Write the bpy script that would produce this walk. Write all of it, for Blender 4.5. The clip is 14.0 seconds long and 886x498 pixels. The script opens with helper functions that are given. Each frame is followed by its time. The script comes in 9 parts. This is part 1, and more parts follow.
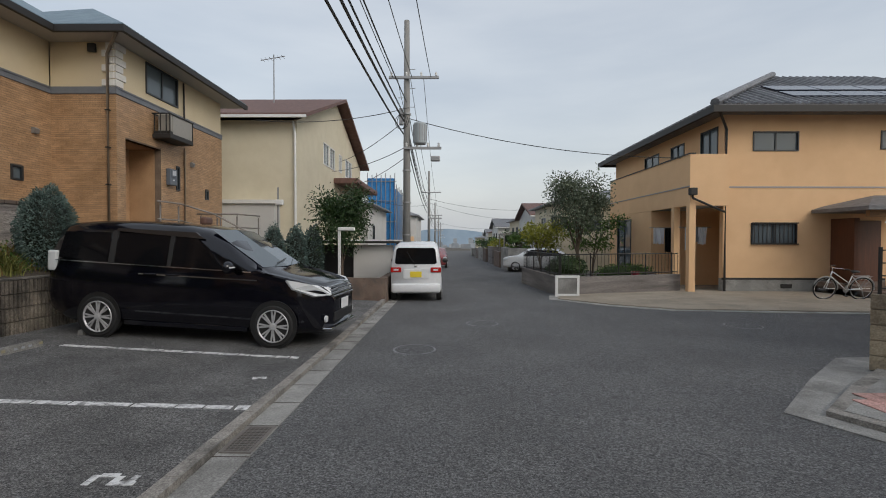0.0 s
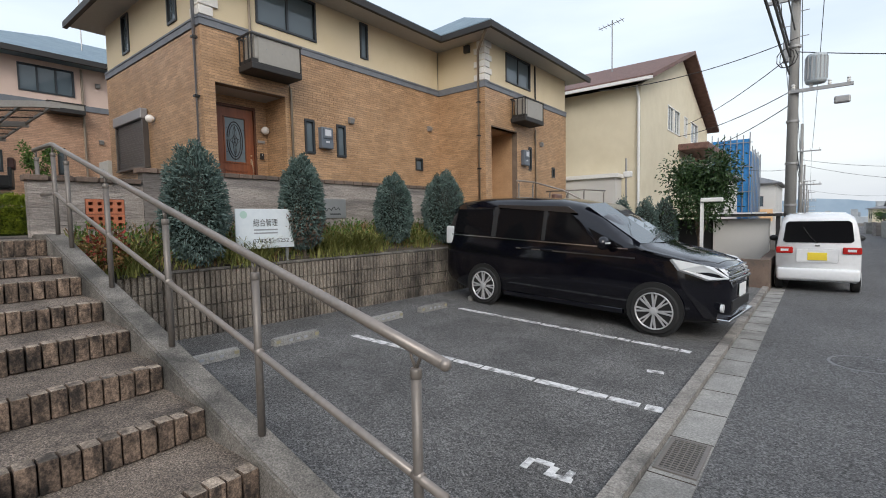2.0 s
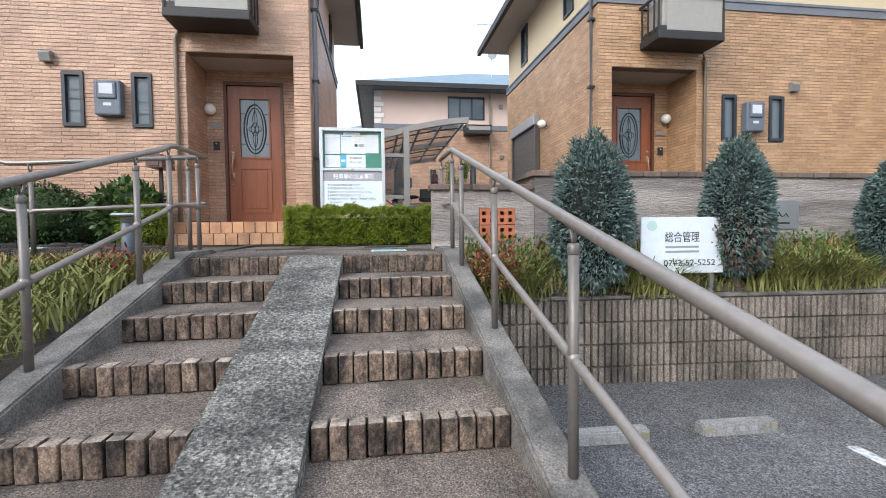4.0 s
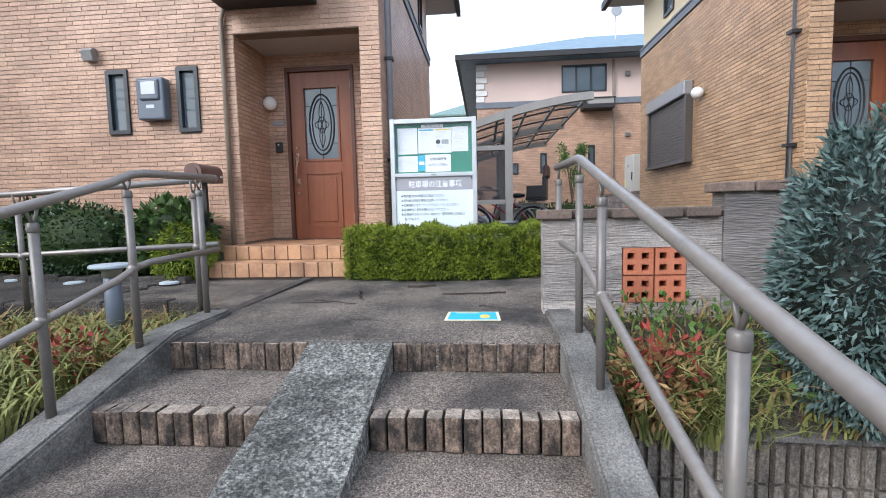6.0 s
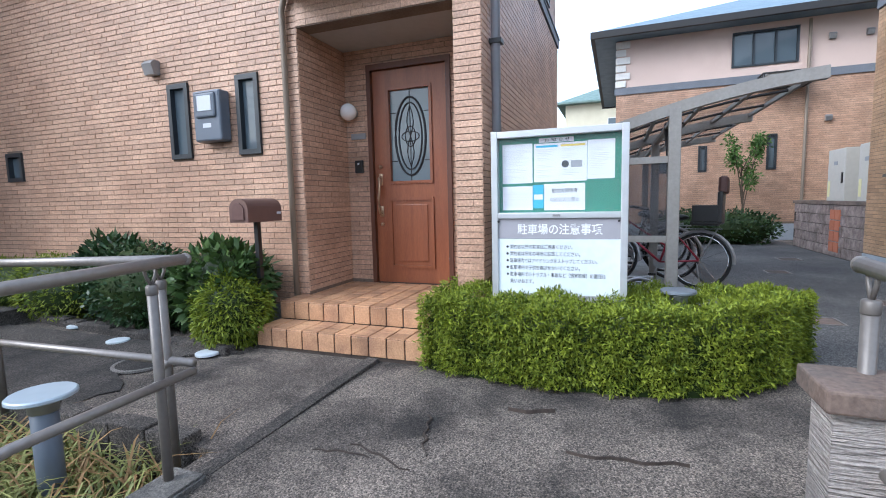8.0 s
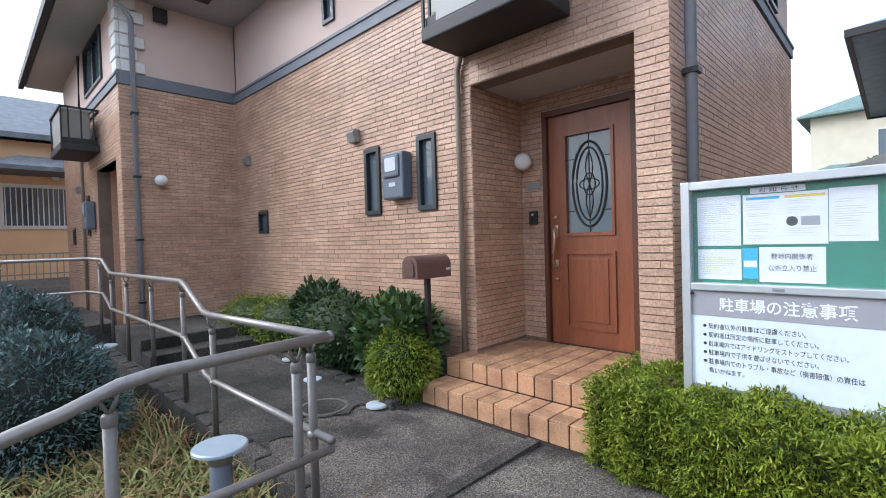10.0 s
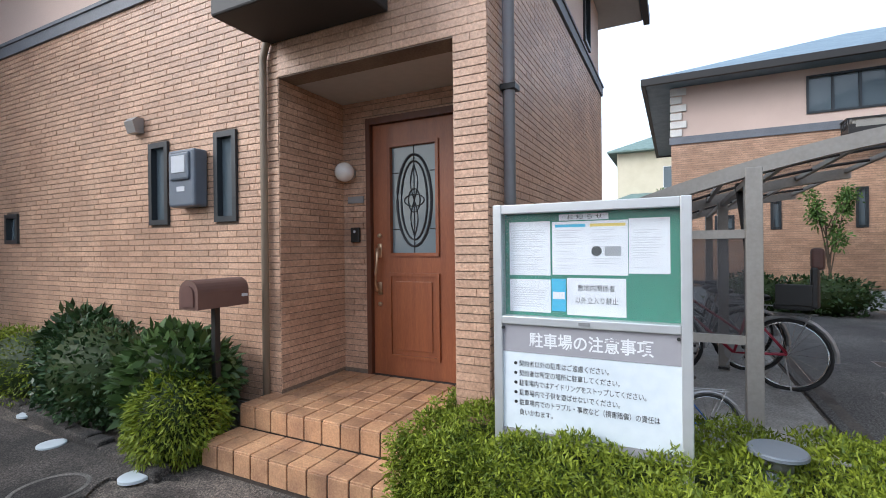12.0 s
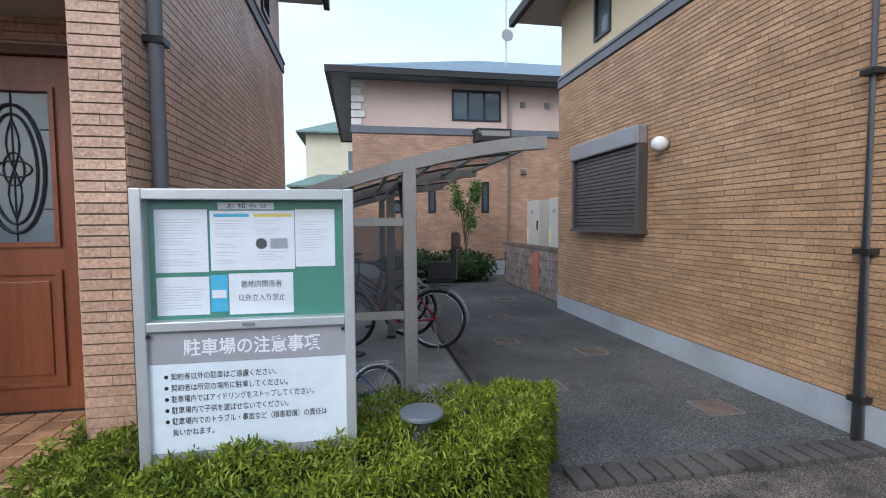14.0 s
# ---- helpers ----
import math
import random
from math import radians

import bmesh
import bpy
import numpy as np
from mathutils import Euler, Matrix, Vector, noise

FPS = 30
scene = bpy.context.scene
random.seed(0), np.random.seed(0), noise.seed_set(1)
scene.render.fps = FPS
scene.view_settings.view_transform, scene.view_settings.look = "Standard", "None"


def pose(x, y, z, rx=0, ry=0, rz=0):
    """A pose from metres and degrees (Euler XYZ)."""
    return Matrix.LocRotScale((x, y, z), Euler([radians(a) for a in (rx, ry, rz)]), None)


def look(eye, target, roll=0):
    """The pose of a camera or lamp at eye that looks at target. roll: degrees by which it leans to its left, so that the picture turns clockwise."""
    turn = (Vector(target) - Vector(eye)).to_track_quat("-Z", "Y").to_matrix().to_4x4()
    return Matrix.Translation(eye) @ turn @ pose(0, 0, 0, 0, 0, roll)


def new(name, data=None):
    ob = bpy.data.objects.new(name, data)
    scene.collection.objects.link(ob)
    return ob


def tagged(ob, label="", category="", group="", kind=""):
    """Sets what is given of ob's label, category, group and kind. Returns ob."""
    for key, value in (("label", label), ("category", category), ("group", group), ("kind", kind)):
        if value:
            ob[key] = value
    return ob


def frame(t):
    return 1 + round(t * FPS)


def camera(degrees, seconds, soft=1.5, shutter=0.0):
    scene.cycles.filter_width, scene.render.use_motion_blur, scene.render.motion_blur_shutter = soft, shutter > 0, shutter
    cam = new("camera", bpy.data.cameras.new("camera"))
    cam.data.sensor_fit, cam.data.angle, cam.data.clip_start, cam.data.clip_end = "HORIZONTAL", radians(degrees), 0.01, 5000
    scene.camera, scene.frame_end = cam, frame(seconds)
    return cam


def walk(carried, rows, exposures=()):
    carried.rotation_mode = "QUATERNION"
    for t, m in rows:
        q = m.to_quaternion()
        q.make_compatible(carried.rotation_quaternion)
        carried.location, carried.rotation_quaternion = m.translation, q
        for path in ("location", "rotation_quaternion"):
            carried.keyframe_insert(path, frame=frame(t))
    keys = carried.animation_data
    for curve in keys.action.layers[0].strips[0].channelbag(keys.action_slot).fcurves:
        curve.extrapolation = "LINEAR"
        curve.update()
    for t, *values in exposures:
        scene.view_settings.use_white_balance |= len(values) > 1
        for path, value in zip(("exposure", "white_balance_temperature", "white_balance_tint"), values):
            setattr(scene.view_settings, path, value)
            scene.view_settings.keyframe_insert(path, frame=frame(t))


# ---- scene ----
cam = camera(87.2, 14.0, soft=1.0)
METRES, EYE, TILT, LEAN, TURN = 8.0, 1.5, 0.0, 0.0, 0.7
ROWS = [
    (0.0, 0.0, 0.0, 0.0, 0.0, -1.17, -0.14),
    (0.5, -0.0065, 0.0048, 0.0, -5.75, -0.63, -0.21),
    (1.0, -0.036, 0.0223, -0.0011, 2.67, -0.86, -0.91),
    (1.5, -0.0756, 0.0374, -0.0053, 19.2, -2.56, 0.11),
    (2.0, -0.1219, 0.0615, -0.0068, 37.95, -3.67, 1.04),
    (2.5, -0.1769, 0.074, -0.0102, 49.81, -3.55, 0.93),
    (3.0, -0.2313, 0.0916, -0.0087, 59.94, -3.82, 0.5),
    (3.5, -0.2875, 0.1152, -0.0043, 72.33, -2.78, 0.78),
    (6.0, -0.5701, 0.1639, 0.0669, 94.45, -4.95, 1.28),
    (6.5, -0.6264, 0.1558, 0.0817, 96.64, -5.51, 1.41),
    (7.0, -0.6821, 0.1651, 0.0908, 95.78, -5.8, 1.07),
    (7.5, -0.7361, 0.158, 0.1069, 99.42, -5.89, 1.6),
    (8.0, -0.7782, 0.1478, 0.1257, 109.72, -5.88, 1.37),
    (8.5, -0.8132, 0.15, 0.1396, 123.55, -4.17, 1.8),
    (9.0, -0.8222, 0.1503, 0.1494, 133.48, -2.15, 1.43),
    (11.5, -0.8585, 0.1599, 0.1491, 130.45, 1.7, 0.94),
    (12.0, -0.899, 0.1498, 0.1573, 115.85, -0.14, 0.65),
    (12.5, -0.9116, 0.1576, 0.1662, 100.5, -1.42, 0.82),
    (13.0, -0.9138, 0.1653, 0.1665, 87.73, -1.2, 0.79),
    (13.5, -0.9155, 0.1644, 0.1661, 82.1, -1.05, 0.6),
    (14.0, -0.9171, 0.1616, 0.1651, 79.19, -3.21, 0.36),
]
walk(cam, [(t, pose(0, 0, EYE, TILT, LEAN, TURN) @ pose(METRES * x, METRES * y, METRES * z, 90 + pitch, roll, yaw)) for t, x, y, z, yaw, pitch, roll in ROWS],
     exposures=((0.0, -0.13, 6250, 10), (1.0, -0.12, 6250, 10), (1.5, 0.1, 6220, 10), (2.2, 0.6, 6050, 10), (3.2, 1.14, 5900, 10), (6.0, 1.26, 5500, 10), (9.0, 1.22, 5200, 10), (11.5, 1.03, 5620, 10), (12.5, 0.91, 5560, 10), (13.2, 0.69, 5480, 10), (14.0, 0.66, 5400, 10)))

# ---------------------------------------------------------------- light
world = bpy.data.worlds.new("overcast")
scene.world = world
world.use_nodes = True
wn, wl = world.node_tree.nodes, world.node_tree.links
wn.clear()
w_out = wn.new("ShaderNodeOutputWorld")
w_sky = wn.new("ShaderNodeTexSky")
w_sky.sky_type, w_sky.sun_disc = "NISHITA", False
w_sky.sun_elevation, w_sky.sun_rotation = radians(35), radians(135)
w_sky.air_density, w_sky.dust_density = 1.5, 4.0
w_bg1 = wn.new("ShaderNodeBackground")
w_bg1.inputs["Strength"].default_value = 0.05
wl.new(w_sky.outputs[0], w_bg1.inputs["Color"])
w_tc = wn.new("ShaderNodeTexCoord")
w_map = wn.new("ShaderNodeMapping")
w_map.inputs["Scale"].default_value = (1.0, 1.0, 4.5)
w_noise = wn.new("ShaderNodeTexNoise")
w_noise.inputs["Scale"].default_value, w_noise.inputs["Detail"].default_value = 1.7, 6.0
w_noise.inputs["Roughness"].default_value = 0.5
w_ramp = wn.new("ShaderNodeValToRGB")
w_ramp.color_ramp.elements[0].position, w_ramp.color_ramp.elements[0].color = 0.36, (0.525, 0.55, 0.585, 1)
w_ramp.color_ramp.elements[1].position, w_ramp.color_ramp.elements[1].color = 0.66, (0.68, 0.69, 0.695, 1)
w_bg2 = wn.new("ShaderNodeBackground")
w_bg2.inputs["Strength"].default_value = 0.88
w_add = wn.new("ShaderNodeAddShader")
wl.new(w_tc.outputs["Generated"], w_map.inputs[0])
wl.new(w_map.outputs[0], w_noise.inputs["Vector"])
wl.new(w_noise.outputs["Fac"], w_ramp.inputs[0])
wl.new(w_ramp.outputs[0], w_bg2.inputs["Color"])
wl.new(w_bg1.outputs[0], w_add.inputs[0])
wl.new(w_bg2.outputs[0], w_add.inputs[1])
wl.new(w_add.outputs[0], w_out.inputs[0])

sun = new("sun", bpy.data.lights.new("sun", "SUN"))
sun.data.energy, sun.data.angle, sun.data.color = 1.0, radians(30), (1.0, 0.96, 0.9)
sun.matrix_world = look((8.6, -8.6, 8.6), (0, 0, 0))


# ---------------------------------------------------------------- materials
def nodes_of(name):
    m = bpy.data.materials.new(name)
    m.use_nodes = True
    n, l = m.node_tree.nodes, m.node_tree.links
    return m, n, l, n["Principled BSDF"]


def surf(name, c1, c2, scale=6.0, rough=0.8, bump=0.3, fine=60.0, stain=None, stain_scale=0.7, stain_amount=0.5,
         island=0.0, piece=0.0, metal=0.0, stretch=(1, 1, 1), depth=0.004, spec=0.5, coat=0.0, grain=0.0, grain_scale=60.0,
         speck=0.0, speck_scale=80.0):
    """A worn surface: two tones mixed by a coarse and a fine noise, large stains, fine relief."""
    m, n, l, p = nodes_of(name)
    geo = n.new("ShaderNodeNewGeometry")
    mp = n.new("ShaderNodeMapping")
    mp.inputs["Scale"].default_value = stretch
    l.new(geo.outputs["Position"], mp.inputs[0])
    a = n.new("ShaderNodeTexNoise")
    a.inputs["Scale"].default_value, a.inputs["Detail"].default_value = scale, 5
    b = n.new("ShaderNodeTexNoise")
    b.inputs["Scale"].default_value, b.inputs["Detail"].default_value = fine, 4
    for t in (a, b):
        l.new(mp.outputs[0], t.inputs["Vector"])
    add = n.new("ShaderNodeMath")
    add.operation = "ADD"
    l.new(a.outputs["Fac"], add.inputs[0])
    l.new(b.outputs["Fac"], add.inputs[1])
    rmp = n.new("ShaderNodeMapRange")
    rmp.inputs["From Min"].default_value, rmp.inputs["From Max"].default_value = 0.7, 1.3
    l.new(add.outputs[0], rmp.inputs["Value"])
    mix = n.new("ShaderNodeMix")
    mix.data_type = "RGBA"
    mix.inputs[6].default_value, mix.inputs[7].default_value = (*c1, 1), (*c2, 1)
    l.new(rmp.outputs[0], mix.inputs[0])
    colour = mix.outputs[2]
    if stain:
        s = n.new("ShaderNodeTexNoise")
        s.inputs["Scale"].default_value, s.inputs["Detail"].default_value, s.inputs["Roughness"].default_value = stain_scale, 8, 0.65
        l.new(mp.outputs[0], s.inputs["Vector"])
        sr = n.new("ShaderNodeMapRange")
        sr.inputs["From Min"].default_value, sr.inputs["From Max"].default_value = 0.46, 0.64
        sr.inputs["To Max"].default_value = stain_amount
        l.new(s.outputs["Fac"], sr.inputs["Value"])
        m2 = n.new("ShaderNodeMix")
        m2.data_type = "RGBA"
        m2.inputs[7].default_value = (*stain, 1)
        l.new(sr.outputs[0], m2.inputs[0])
        l.new(colour, m2.inputs[6])
        colour = m2.outputs[2]
    if grain:
        gn = n.new("ShaderNodeTexNoise")
        gn.inputs["Scale"].default_value, gn.inputs["Detail"].default_value, gn.inputs["Roughness"].default_value = grain_scale, 3, 0.7
        l.new(geo.outputs["Position"], gn.inputs["Vector"])
        gm = n.new("ShaderNodeMapRange")
        gm.inputs["From Min"].default_value, gm.inputs["From Max"].default_value = 0.37, 0.63
        gm.inputs["To Min"].default_value, gm.inputs["To Max"].default_value = 1 - grain, 1 + grain
        l.new(gn.outputs["Fac"], gm.inputs["Value"])
        gh = n.new("ShaderNodeHueSaturation")
        l.new(gm.outputs[0], gh.inputs["Value"])
        l.new(colour, gh.inputs["Color"])
        colour = gh.outputs[0]
    if speck:
        vo = n.new("ShaderNodeTexVoronoi")
        vo.inputs["Scale"].default_value = speck_scale
        l.new(geo.outputs["Position"], vo.inputs["Vector"])
        sc_ = n.new("ShaderNodeSeparateColor")
        l.new(vo.outputs["Color"], sc_.inputs[0])
        vm = n.new("ShaderNodeMapRange")
        vm.inputs["To Min"].default_value, vm.inputs["To Max"].default_value = 1 - speck, 1 + speck
        l.new(sc_.outputs[0], vm.inputs["Value"])
        vh = n.new("ShaderNodeHueSaturation")
        l.new(vm.outputs[0], vh.inputs["Value"])
        l.new(colour, vh.inputs["Color"])
        colour = vh.outputs[0]
    if island or piece:
        hsv = n.new("ShaderNodeHueSaturation")
        r = n.new("ShaderNodeMapRange")
        k = island or piece
        r.inputs["To Min"].default_value, r.inputs["To Max"].default_value = 1 - k, 1 + k
        if island:
            l.new(geo.outputs["Random Per Island"], r.inputs["Value"])
        else:
            info = n.new("ShaderNodeObjectInfo")
            l.new(info.outputs["Random"], r.inputs["Value"])
        l.new(r.outputs[0], hsv.inputs["Value"])
        l.new(colour, hsv.inputs["Color"])
        colour = hsv.outputs[0]
    l.new(colour, p.inputs["Base Color"])
    p.inputs["Roughness"].default_value, p.inputs["Metallic"].default_value = rough, metal
    p.inputs["Specular IOR Level"].default_value, p.inputs["Coat Weight"].default_value = spec, coat
    if coat:
        p.inputs["Coat Roughness"].default_value = 0.04
    if bump:
        bp = n.new("ShaderNodeBump")
        bp.inputs["Strength"].default_value, bp.inputs["Distance"].default_value = bump, depth
        l.new(add.outputs[0], bp.inputs["Height"])
        l.new(bp.outputs[0], p.inputs["Normal"])
    return m


def plain(name, c, rough=0.5, metal=0.0, coat=0.0, emit=None):
    m, n, l, p = nodes_of(name)
    tone = n.new("ShaderNodeTexNoise")
    tone.inputs["Scale"].default_value = 14
    geo = n.new("ShaderNodeNewGeometry")
    l.new(geo.outputs["Position"], tone.inputs["Vector"])
    r = n.new("ShaderNodeMapRange")
    r.inputs["To Min"].default_value, r.inputs["To Max"].default_value = 0.92, 1.08
    l.new(tone.outputs["Fac"], r.inputs["Value"])
    hsv = n.new("ShaderNodeHueSaturation")
    hsv.inputs["Color"].default_value = (*c, 1)
    l.new(r.outputs[0], hsv.inputs["Value"])
    l.new(hsv.outputs[0], p.inputs["Base Color"])
    p.inputs["Roughness"].default_value, p.inputs["Metallic"].default_value, p.inputs["Coat Weight"].default_value = rough, metal, coat
    if coat:
        p.inputs["Coat Roughness"].default_value = 0.03
    if emit:
        p.inputs["Emission Color"].default_value, p.inputs["Emission Strength"].default_value = (*c, 1), emit
    return m


def glass(name, tint, rough=0.02, clear=0.25):
    """Window glass over a dim room: a dark gloss mixed with a clear part."""
    m, n, l, p = nodes_of(name)
    p.inputs["Base Color"].default_value = (*tint, 1)
    p.inputs["Roughness"].default_value = rough
    p.inputs["Specular IOR Level"].default_value = 0.7
    tr = n.new("ShaderNodeBsdfTransparent")
    mx = n.new("ShaderNodeMixShader")
    mx.inputs[0].default_value = clear
    l.new(p.outputs[0], mx.inputs[1])
    l.new(tr.outputs[0], mx.inputs[2])
    l.new(mx.outputs[0], n["Material Output"].inputs[0])
    return m


def leafy(name, dark, light, rough=0.6, piece=0.35):
    m, n, l, p = nodes_of(name)
    geo = n.new("ShaderNodeNewGeometry")
    noise_t = n.new("ShaderNodeTexNoise")
    noise_t.inputs["Scale"].default_value = 7
    l.new(geo.outputs["Position"], noise_t.inputs["Vector"])
    add = n.new("ShaderNodeMath")
    add.operation = "MULTIPLY_ADD"
    add.inputs[1].default_value = 0.6
    l.new(geo.outputs["Random Per Island"], add.inputs[0])
    sub = n.new("ShaderNodeMath")
    sub.operation = "SUBTRACT"
    sub.inputs[1].default_value = 0.3
    l.new(noise_t.outputs["Fac"], sub.inputs[0])
    l.new(sub.outputs[0], add.inputs[2])
    mix = n.new("ShaderNodeMix")
    mix.data_type = "RGBA"
    mix.inputs[6].default_value, mix.inputs[7].default_value = (*dark, 1), (*light, 1)
    l.new(add.outputs[0], mix.inputs[0])
    l.new(mix.outputs[2], p.inputs["Base Color"])
    p.inputs["Roughness"].default_value = rough
    p.inputs["Specular IOR Level"].default_value = 0.3
    return m


ASPHALT = surf("asphalt", (0.085, 0.085, 0.087), (0.125, 0.125, 0.124), 0.8, 0.92, 1.0, 120, (0.075, 0.074, 0.073), 0.35, 0.5, depth=0.006, grain=0.6, grain_scale=75, speck=0.45, speck_scale=62)
ALLEY = surf("alley_asphalt", (0.045, 0.045, 0.046), (0.11, 0.108, 0.102), 1.4, 0.85, 0.9, 110, (0.18, 0.172, 0.158), 0.8, 0.38, depth=0.006, grain=0.6, grain_scale=90, speck=0.45, speck_scale=90)
LOT = surf("lot_asphalt", (0.07, 0.069, 0.068), (0.13, 0.127, 0.123), 1.6, 0.92, 1.0, 130, (0.16, 0.158, 0.155), 0.8, 0.45, depth=0.006, grain=0.7, grain_scale=95, speck=0.5, speck_scale=75)
CONCRETE = surf("concrete", (0.22, 0.216, 0.205), (0.35, 0.342, 0.318), 3, 0.9, 0.5, 90, (0.12, 0.116, 0.108), 1.1, 0.7, grain=0.25)
OLDCONC = surf("weathered_concrete", (0.105, 0.096, 0.085), (0.235, 0.217, 0.192), 5, 0.92, 0.8, 90, (0.045, 0.043, 0.039), 2.1, 0.85, depth=0.005, grain=0.35, grain_scale=110)
WASHED = surf("washed_aggregate", (0.060, 0.050, 0.041), (0.215, 0.178, 0.143), 1.6, 0.9, 1.0, 150, (0.026, 0.022, 0.019), 1.5, 0.92, depth=0.006, grain=0.6, grain_scale=115, speck=0.6, speck_scale=120)
# DARKWASH serves stained steps and edging, and the painted shade by the shrubs.
DARKWASH = surf("weathered_shaded_aggregate", (0.028, 0.025, 0.022), (0.115, 0.098, 0.082), 1.9, 0.9, 1.0, 150, (0.018, 0.016, 0.014), 1.3, 0.9, depth=0.006, grain=0.6, grain_scale=115, speck=0.6, speck_scale=120)
TREAD = surf("tread_aggregate", (0.10, 0.08, 0.064), (0.225, 0.183, 0.147), 2.2, 0.9, 1.0, 150, (0.042, 0.034, 0.028), 1.7, 0.85, depth=0.005, grain=0.6, grain_scale=115, speck=0.5, speck_scale=125)
RAMPSTONE = surf("ramp_stone", (0.065, 0.063, 0.054), (0.31, 0.30, 0.265), 3, 0.88, 1.5, 62, (0.045, 0.044, 0.038), 1.9, 0.8, stretch=(1.6, 0.7, 1), depth=0.014, grain=0.65, grain_scale=70, speck=0.5, speck_scale=62)
SOIL = surf("soil", (0.05, 0.04, 0.03), (0.12, 0.10, 0.075), 8, 0.95, 1.2, 60, depth=0.02)
KERB = surf("kerb_stone", (0.20, 0.185, 0.165), (0.33, 0.31, 0.28), 4, 0.9, 0.6, 90, (0.07, 0.066, 0.06), 2.5, 0.8, grain=0.3)
WHITELINE = surf("road_paint", (0.55, 0.55, 0.55), (0.78, 0.78, 0.77), 14, 0.7, 0.5, 120, (0.10, 0.10, 0.10), 11, 0.95)
BRICK_A = surf("tan_brick_tile", (0.41, 0.243, 0.158), (0.575, 0.375, 0.254), 2.5, 0.42, 1.0, 55, (0.32, 0.19, 0.122), 0.8, 0.45, island=0.13, depth=0.006, grain=0.16, grain_scale=48)
BRICK_B = surf("ochre_brick_tile", (0.37, 0.222, 0.115), (0.50, 0.322, 0.185), 2.5, 0.42, 1.0, 55, (0.31, 0.182, 0.09), 0.8, 0.5, island=0.15, depth=0.006, grain=0.18, grain_scale=48)
BRICK_P = surf("tan_brick_piece", (0.41, 0.243, 0.158), (0.575, 0.375, 0.254), 2.5, 0.42, 1.0, 55, (0.32, 0.19, 0.122), 0.8, 0.45, piece=0.13, depth=0.006, grain=0.16, grain_scale=48)
JOINT_A = surf("brick_joint", (0.135, 0.096, 0.068), (0.225, 0.168, 0.126), 4, 0.9, 0.3, 60)
RENDER_A = surf("pink_render", (0.60, 0.46, 0.39), (0.68, 0.53, 0.455), 2, 0.9, 0.5, 150, (0.52, 0.40, 0.34), 0.5, 0.4)
RENDER_B = surf("cream_render", (0.60, 0.50, 0.33), (0.68, 0.58, 0.40), 2, 0.9, 0.5, 150, (0.52, 0.43, 0.30), 0.5, 0.4)
BAND = surf("grey_band", (0.13, 0.14, 0.16), (0.18, 0.19, 0.21), 4, 0.6, 0.2, 60)
SKIRT = surf("foundation_render", (0.33, 0.36, 0.39), (0.43, 0.46, 0.49), 2, 0.85, 0.4, 90, (0.24, 0.26, 0.28), 1.1, 0.6)
QUOIN = surf("white_quoin", (0.62, 0.60, 0.56), (0.75, 0.73, 0.69), 5, 0.85, 0.8, 50)
FASCIA = plain("dark_fascia", (0.022, 0.02, 0.019), 0.6)
SOFFIT = plain("soffit", (0.42, 0.40, 0.37), 0.8)
SLATE = surf("roof_slate", (0.10, 0.15, 0.19), (0.19, 0.26, 0.31), 3, 0.6, 0.5, 40, island=0.25)
BROWNTILE = surf("brown_roof_tile", (0.085, 0.045, 0.036), (0.20, 0.11, 0.09), 5, 0.7, 0.6, 40, island=0.2)
GREYTILE = surf("grey_roof_tile", (0.08, 0.082, 0.088), (0.20, 0.205, 0.215), 5, 0.5, 0.6, 40, island=0.25)
FRAME_D = plain("dark_window_frame", (0.035, 0.04, 0.045), 0.4, 0.3)
FRAME_W = plain("white_window_frame", (0.72, 0.72, 0.7), 0.5)
PANE = glass("window_glass", (0.12, 0.15, 0.17), 0.03, 0.15)
CURTAIN = surf("net_curtain", (0.55, 0.57, 0.58), (0.72, 0.74, 0.75), 2, 0.9, 0.5, 30, stretch=(6, 6, 0.3))
DARKROOM = plain("interior_shade", (0.03, 0.03, 0.032), 0.9)
DOORWOOD = surf("door_wood", (0.20, 0.058, 0.022), (0.30, 0.096, 0.034), 3, 0.42, 0.25, 40, (0.17, 0.05, 0.018), 1.2, 0.5, stretch=(6, 6, 0.5), coat=0.12)
DOORDARK = surf("door_frame_wood", (0.075, 0.026, 0.013), (0.125, 0.043, 0.02), 3, 0.45, 0.2, 40, stretch=(6, 6, 0.5))
BRASS = plain("brushed_brass", (0.50, 0.36, 0.24), 0.32, 0.9)
METAL = plain("grey_metal", (0.33, 0.33, 0.33), 0.45, 0.6)
PIPE = plain("rain_pipe", (0.33, 0.335, 0.36), 0.45)
PIPE_T = plain("tan_rain_pipe", (0.24, 0.19, 0.14), 0.5)
GLOBE = plain("milk_glass", (0.80, 0.77, 0.73), 0.25)
METERBOX = plain("meter_box", (0.115, 0.135, 0.165), 0.45)
METERLIGHT = plain("meter_window", (0.55, 0.57, 0.6), 0.15)
BLACK = plain("black_plastic", (0.018, 0.018, 0.018), 0.4)
ACMETAL = plain("balcony_metal", (0.24, 0.225, 0.20), 0.5, 0.2)
RAILMETAL = surf("rail_paint", (0.215, 0.192, 0.172), (0.295, 0.267, 0.242), 3, 0.38, 0.15, 40, (0.25, 0.21, 0.18), 3, 0.5, spec=0.6, metal=0.35)
POSTMETAL = surf("rail_post_paint", (0.15, 0.135, 0.122), (0.20, 0.182, 0.165), 3, 0.45, 0.15, 40, (0.16, 0.14, 0.12), 3, 0.5, metal=0.3)
